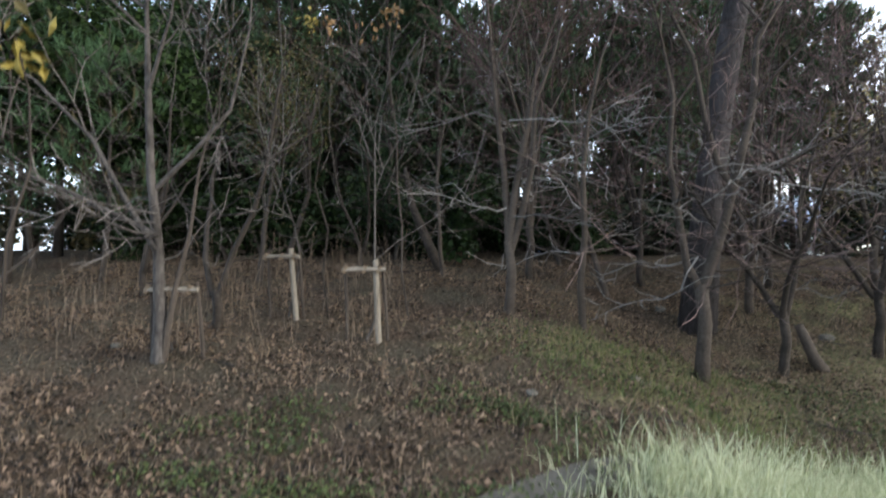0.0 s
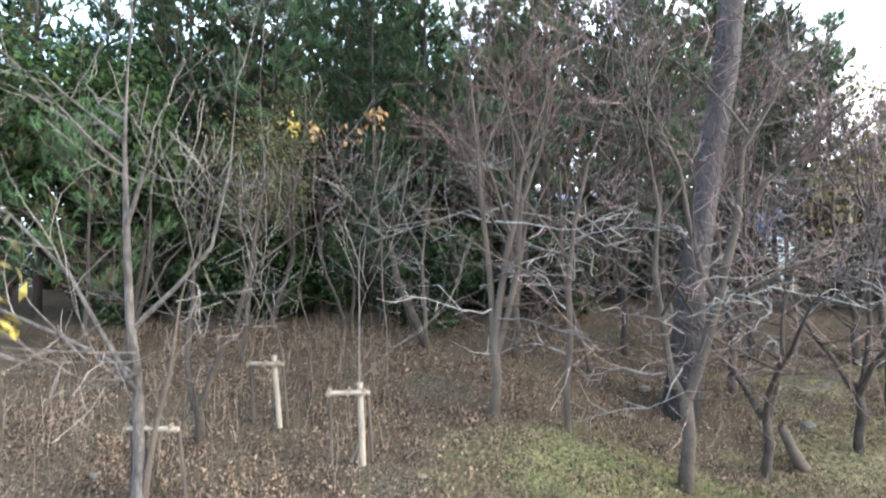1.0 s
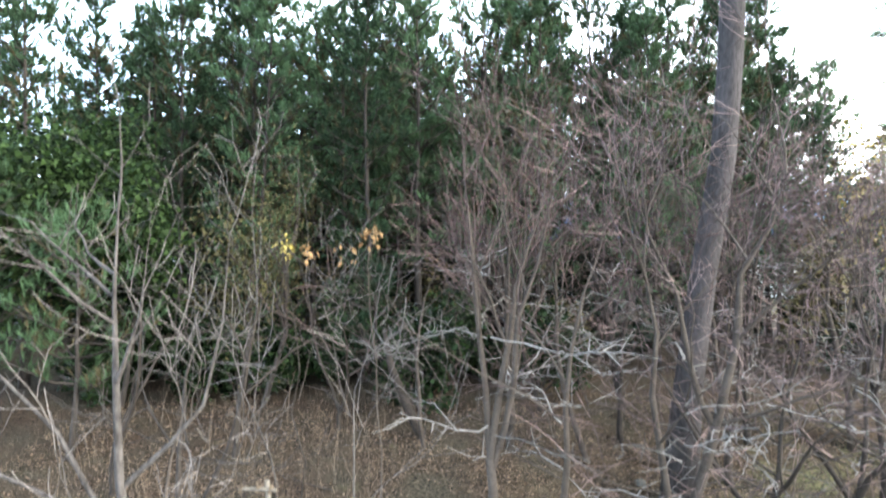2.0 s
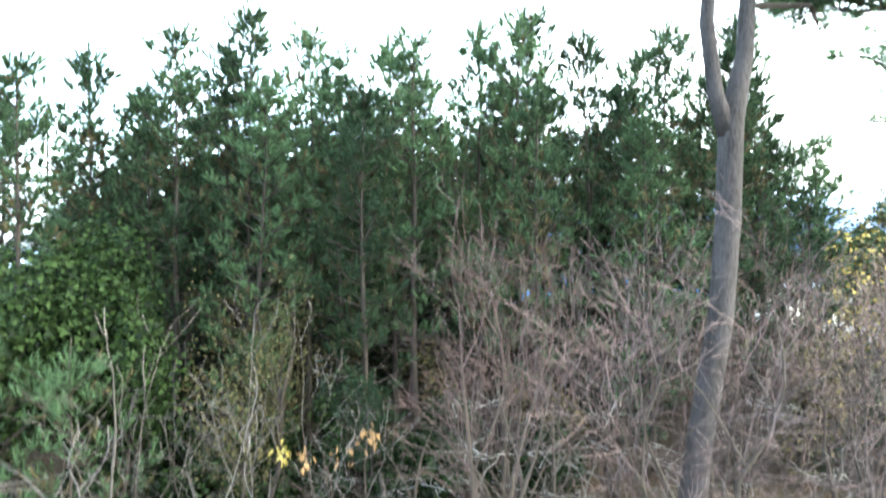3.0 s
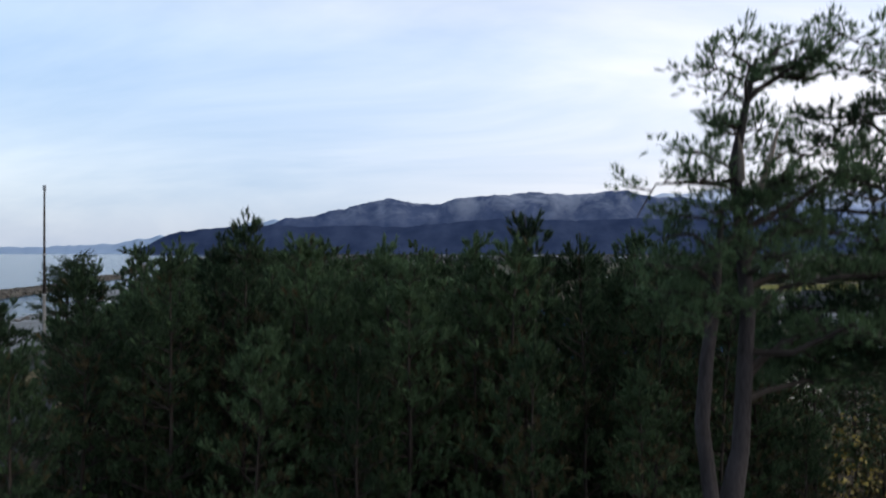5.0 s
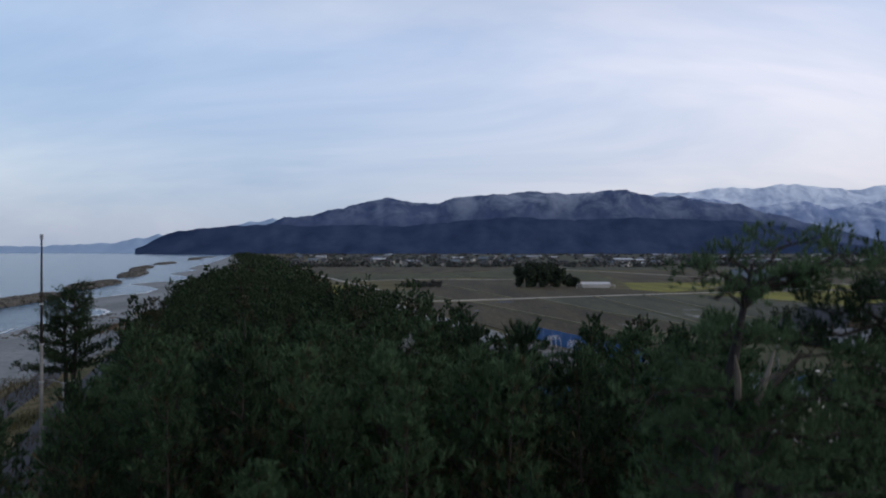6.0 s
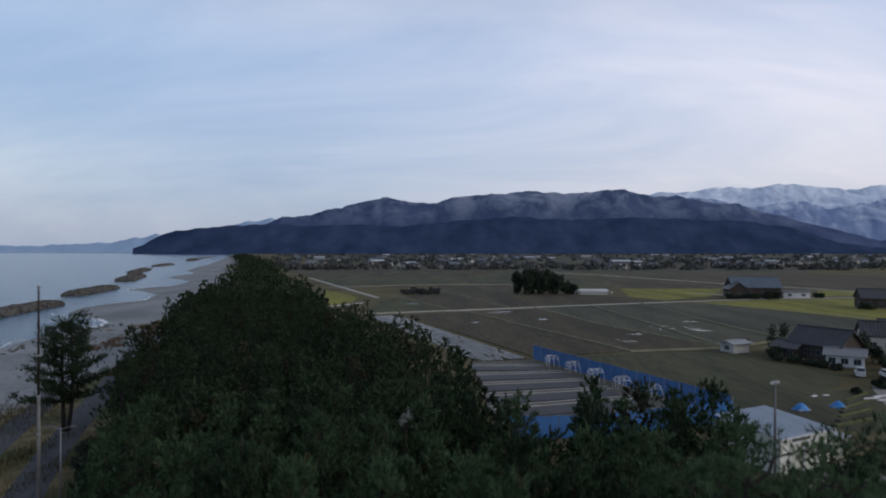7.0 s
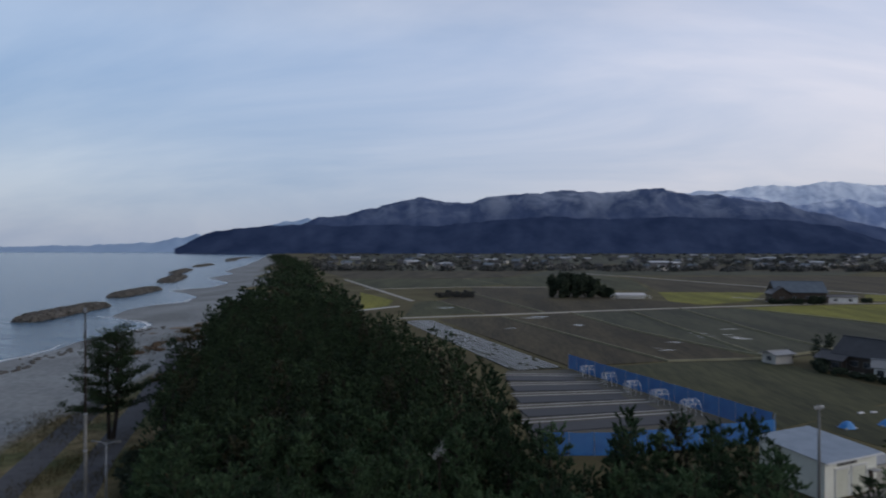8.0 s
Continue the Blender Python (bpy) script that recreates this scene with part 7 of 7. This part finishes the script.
for i in range(26):
    y = ru.uniform(14.8, 19.0)
    x = ru.uniform(-8.5, 3.0)
    h = ru.uniform(1.3, 3.0)
    shrub(on_land(x, y), (2.3, 2.0, h), 530 + i, "shade_leaf", "glossy evergreen shrub at the foot of the pines, shade in its dark leaf colour", 170, 0.13, group="evergreen undergrowth", lumps=9)


def leaf_spray(at, top, seed, mats, label):
    """A thin leaning stem with a few large hanging leaves near its end."""
    r = np.random.default_rng(seed)
    ob = thing("autumn_sapling", at, 0, label, "sapling")
    t = np.array(top) - np.array(at)
    line = [np.array([0, 0, -0.1])] + [t * g + np.array([r.normal(0, 0.07), r.normal(0, 0.07), 0]) for g in (0.15, 0.3, 0.45, 0.6, 0.75, 0.9)] + [t]
    part("stem", Shape().tube(line, [0.018, 0.016, 0.014, 0.012, 0.010, 0.009, 0.007, 0.005], 6), "dark_bark", ob)
    for g in (0.5, 0.65, 0.8):
        a = r.uniform(0, 6.283)
        p = t * g
        part("side_twig", Shape().tube([p, p + np.array([math.cos(a) * 0.3, math.sin(a) * 0.3, 0.25]), p + np.array([math.cos(a) * 0.5, math.sin(a) * 0.6, 0.6])], [0.007, 0.005, 0.003], 4), "dark_bark", ob)
    for mat, centre, count, rad in mats:
        for _ in range(count):
            c = t + np.array(centre) + r.normal(0, rad, 3)
            a = r.normal(0, 1, 3); a[2] = -abs(a[2]) - 0.5; a /= np.linalg.norm(a)
            b = np.cross(a, r.normal(0, 1, 3)); b /= np.linalg.norm(b)
            n = r.uniform(0.085, 0.15)
            v = [c, c + a * n * 0.45 + b * n * 0.28, c + a * n, c + a * n * 0.45 - b * n * 0.28, c + a * n * 0.5 + np.cross(a, b) * 0.02]
            part("leaf", Shape().add(v, [(0, 1, 4), (1, 2, 4), (2, 3, 4), (3, 0, 4)]), mat, ob)


leaf_spray(on_land(-2.2, 9.4), (-2.4, 9.2, 5.1), 61, [("yellow_leaf", (-0.05, 0, 0.05), 20, 0.07), ("orange_leaf", (0.2, 0, -0.02), 14, 0.08)], "thin sapling with a tuft of bright yellow leaves")
leaf_spray(on_land(-1.0, 9.7), (-1.25, 9.4, 5.3), 62, [("orange_leaf", (0, 0, 0), 22, 0.10), ("orange_leaf", (-0.3, 0, -0.25), 8, 0.08)], "thin sapling with hanging dull orange leaves")
leaf_spray(on_land(-3.3, 3.7), (-2.85, 3.6, 2.9), 63, [("yellow_leaf", (0, 0, 0), 18, 0.10), ("olive_leaf", (0.05, 0, 0.3), 12, 0.12)], "thin sapling with yellowing leaves beside the path")


def scattered(name, count, place, make, mat, label, category, seed):
    r = np.random.default_rng(seed)
    x, y = place(r, count)
    z = land(x, y)
    tri = make(r, x, y, z)
    return tagged(new(name, tri_mesh(name, tri, M[mat])), label, category, "", "stuff")


def flat_leaves(size, lift):
    def make(r, x, y, z):
        n = len(x)
        c = np.column_stack([x, y, z + r.uniform(0.004, lift, n)])
        a = np.column_stack([r.normal(0, 1, n), r.normal(0, 1, n), r.normal(0, 0.35, n)]); a /= np.linalg.norm(a, axis=1, keepdims=True)
        up = np.column_stack([r.normal(0, 0.35, n), r.normal(0, 0.35, n), np.ones(n)])
        b = np.cross(a, up); b /= np.linalg.norm(b, axis=1, keepdims=True)
        k = (size * r.uniform(0.5, 1.3, n))[:, None]
        bend = np.column_stack([np.zeros((n, 2)), r.uniform(0.0, 0.02, n)])
        p0, p1, p2, p3 = c - a * k * 0.5, c + b * k * 0.3 + bend, c + a * k * 0.5, c - b * k * 0.3 + bend
        return np.stack([p0, p3, p2, p0, p2, p1], 1).reshape(-1, 3)
    return make


def blades(height, width, lean):
    def make(r, x, y, z):
        n = len(x)
        h = height * r.uniform(0.4, 1.2, n)
        a = r.uniform(0, 6.283, n)
        base = np.column_stack([x, y, z - 0.02])
        side = np.column_stack([np.cos(a), np.sin(a), np.zeros(n)]) * (width * r.uniform(0.6, 1.3, n) / 2)[:, None]
        off = np.column_stack([r.normal(0, lean, n) * h, r.normal(0, lean, n) * h, h])
        mid = base + off * 0.55 * np.array([0.6, 0.6, 1.1])
        tip = base + off
        return np.stack([base - side, base + side, mid + side * 0.8, base - side, mid + side * 0.8, mid - side * 0.8, mid - side * 0.8, mid + side * 0.8, tip], 1).reshape(-1, 3)
    return make


def spread_over(x0, x1, y0, y1, power=1.0):
    return lambda r, n: (r.uniform(x0, x1, n), y0 + (y1 - y0) * r.uniform(0, 1, n) ** power)


def drifts(x0, x1, y0, y1, power, bare):
    """Uneven cover: thick in drifts, thin on the bare patches between."""
    def place(r, n):
        x, y = r.uniform(x0, x1, 2 * n), y0 + (y1 - y0) * r.uniform(0, 1, 2 * n) ** power
        w = np.sin(1.9 * x + 0.8 * y) * np.sin(1.5 * y - 0.9 * x + 1.0) + 0.6 * np.sin(4.3 * x - 2.1 * y) * np.sin(3.6 * y + 1.7 * x) + 0.35 * np.sin(9.1 * x + 4.0 * y) * np.sin(8.3 * y - 3.0 * x)
        keep = np.flatnonzero(r.uniform(0, 1, 2 * n) < np.clip(0.55 + 0.75 * w, bare, 1))[:n]
        return x[keep], y[keep]
    return place


def patches(list_of):
    def place(r, n):
        k = r.integers(0, len(list_of), n)
        q = np.array(list_of)
        return q[k, 0] + r.normal(0, 1, n) * q[k, 2], q[k, 1] + r.normal(0, 1, n) * q[k, 3]
    return place


scattered("leaf_litter", 80000, drifts(-8.5, 9, 2.6, 15, 1.5, 0.12), flat_leaves(0.060, 0.045), "litter_leaf", "fallen brown leaves covering the mound", "leaves", 81)
scattered("thin_leaf_litter", 14000, spread_over(-9, 9, -7, 2.7, 1.0), flat_leaves(0.06, 0.05), "litter_leaf", "fallen brown leaves thinly spread on the turf", "leaves", 80)
scattered("path_turf", 6000, patches([(4.5, 0.5, 1.8, 2.5), (5.5, -3.0, 1.8, 2.0)]), blades(0.14, 0.012, 0.5), "grass_blade", "short green turf beside the clearing", "grass", 79)
scattered("pale_leaf_litter", 900, spread_over(-8.5, 9, 2.6, 13, 1.3), flat_leaves(0.07, 0.06), "dry_grass", "pale fallen leaves scattered on the litter", "leaves", 82)
rg = np.random.default_rng(84)
IVY = [(float(rg.uniform(-3.2, 1.6)), float(rg.uniform(3.6, 6.4)), 0.20, 0.13) for _ in range(26)] + [(float(rg.uniform(0.4, 5.2)), float(rg.uniform(6.6, 9.8)), 0.35, 0.28) for _ in range(26)]
WORN = [(5.6, 7.6, 1.5, 1.7), (4.6, 6.2, 1.2, 0.8), (6.8, 9.6, 1.8, 2.0), (5.0, 11.5, 1.6, 1.6)]
scattered("bleached_leaf_litter", 3600, patches(WORN), flat_leaves(0.055, 0.06), "dry_grass", "bleached fallen leaves on the worn slope", "leaves", 91)
scattered("bleached_grass", 8500, patches(WORN), blades(0.15, 0.008, 0.8), "dry_grass", "short bleached grass on the worn slope", "grass", 92)
scattered("ground_ivy", 7500, patches(IVY), flat_leaves(0.045, 0.10), "ivy_leaf", "low green creeping plants in patches", "plants", 83)
scattered("grass", 7000, patches([(3.6, 6.6, 1.1, 0.7), (4.2, 5.2, 1.2, 0.6), (2.6, 5.0, 0.9, 0.5), (5.4, 6.2, 1.0, 0.6), (2.4, 8.4, 1.0, 0.9)]), blades(0.16, 0.010, 0.5), "grass_blade", "tufts of green grass by the path", "grass", 84)
scattered("dry_grass", 15000, drifts(-9, 9, 3.2, 16, 1.0, 0.1), blades(0.20, 0.006, 0.7), "dry_grass", "thin dry weeds standing in the litter", "grass", 85)
scattered("path_grass", 13000, patches([(4.0, 4.2, 0.8, 0.25), (3.1, 4.4, 0.8, 0.3), (4.4, 4.6, 0.8, 0.4), (2.2, 4.3, 0.5, 0.25), (3.8, 5.2, 0.9, 0.3)]), blades(0.30, 0.009, 0.6), "lit_pale_grass", "taller green grass along the path's edge, open light in its pale colour", "grass", 86)
scattered("path_straw", 4200, patches([(3.4, 4.6, 0.9, 0.4), (4.6, 5.4, 0.8, 0.4), (2.0, 4.5, 0.5, 0.3)]), blades(0.42, 0.008, 0.55), "lit_pale_grass", "pale dry stalks along the path's edge, open light in their colour", "grass", 87)
scattered("dune_grass", 7000, patches([(-57, 84, 3, 6), (-47, 70, 1.2, 6), (-62, 92, 3, 4), (-35, 56, 1.5, 6), (-41, 72, 1, 8), (-84, 155, 3, 8), (-85, 176, 3, 8), (-90, 202, 3, 10)]), blades(0.7, 0.06, 0.4), "olive_leaf", "dry olive grass on the verges of the beach road", "grass", 88)
scattered("brush_weeds", 420, spread_over(-7, -1, 7.5, 14, 1.0), blades(1.1, 0.008, 0.25), "red_stalk", "tall thin brown weed stalks", "grass", 89)

setting("path_slab", draped_strip([(-0.5, 3.7), (0.5, 4.55), (1.5, 5.15), (3.0, 5.5), (5.5, 5.7)], 0.5, 0.05, 8), "path_stone", "worn concrete edging slab half buried in litter", "path")
rs_ = np.random.default_rng(91)
for i, (x, y, q) in enumerate([(2.0, 7.9, 0.10), (3.6, 12.4, 0.12), (6.2, 11.4, 0.14), (-4.6, 7.8, 0.08), (0.6, 6.6, 0.08)]):
    b = bmesh.new()
    bmesh.ops.create_icosphere(b, subdivisions=2, radius=q)
    for v in b.verts:
        v.co *= 0.85 + 0.25 * rs_.uniform()
        v.co.z *= 0.55
    me = bpy.data.meshes.new("stone"); b.to_mesh(me); b.free(); me.materials.append(M["path_stone"])
    tagged(new("stone", me), "mossy grey stone lying in the leaf litter", "stone", "stones on the mound").matrix_world = pose(x, y, land_z(x, y) + q * 0.2, 0, 0, 40 * i)
for i in range(18):
    x, y = rs_.uniform(-6, 7), rs_.uniform(5, 13)
    n = rs_.uniform(0.4, 1.3)
    ob = thing("fallen_branch", on_land(x, y, -0.03), rs_.uniform(0, 180), "thin dead branch lying on leaf litter", "branch", "fallen branches")
    part("stick", Shape().tube([(-n / 2, 0, 0), (0, 0.06, 0.02), (n / 2, -0.03, 0.05)], [0.014, 0.012, 0.006], 5), "dark_bark", ob)
    part("side_twig", Shape().tube([(0, 0.06, 0.02), (n * 0.25, 0.2, 0.08)], [0.008, 0.004], 4), "dark_bark", ob)
log = thing("leaning_log", (5.05, 10.0, land_z(5.05, 10.0)), 0, "dead log leaning from the ground into a bare tree", "log")
part("log", Shape().tube([(0.62, 0.25, -0.1), (0.3, 0.12, 0.25), (0.0, 0, 0.8)], [0.10, 0.095, 0.07], 9), "dark_bark", log, "", True)
snag = thing("leaning_snag", on_land(-0.95, 13.0), 0, "short leaning dead trunk at the wood's edge", "dead tree")
part("trunk", Shape().tube([(0.35, 0, -0.1), (0.05, 0, 0.5), (-0.35, 0.1, 1.4), (-0.5, 0.1, 2.2)], [0.12, 0.1, 0.08, 0.04], 8), "dark_bark", snag, "", True)

# scrub between the track and the wood on the beach side
rb = np.random.default_rng(97)
for i in range(26):
    y = 58 + 190 * rb.uniform() ** 1.4
    x = np.interp(y, [56, 100, 147, 298], [-29, -46, -61, -100]) - rb.uniform(0.0, 5.5)
    w = rb.uniform(2.4, 4.4)
    shrub(on_land(x, y), (w, w, rb.uniform(1.4, 3.4)), 560 + i, ("clump_leaf", "olive_leaf", "clump_leaf")[i % 3], "low dark scrub between the track and the pine wood", 110, 0.34, group="scrub by the track", lumps=8)
for i in range(22):
    f = rb.uniform()
    x, y = np.interp(f, [0, 0.4, 1], [-86, -86.5, -97]) + rb.normal(2.5, 2.2), 150 + 84 * f
    w = rb.uniform(2.0, 4.0)
    shrub(on_land(x, y), (w, w, rb.uniform(0.7, 1.5)), 600 + i, ("olive_leaf", "dry_grass")[i % 2], "low olive scrub at the top of the beach", 70, 0.38, group="scrub above the beach", lumps=6)
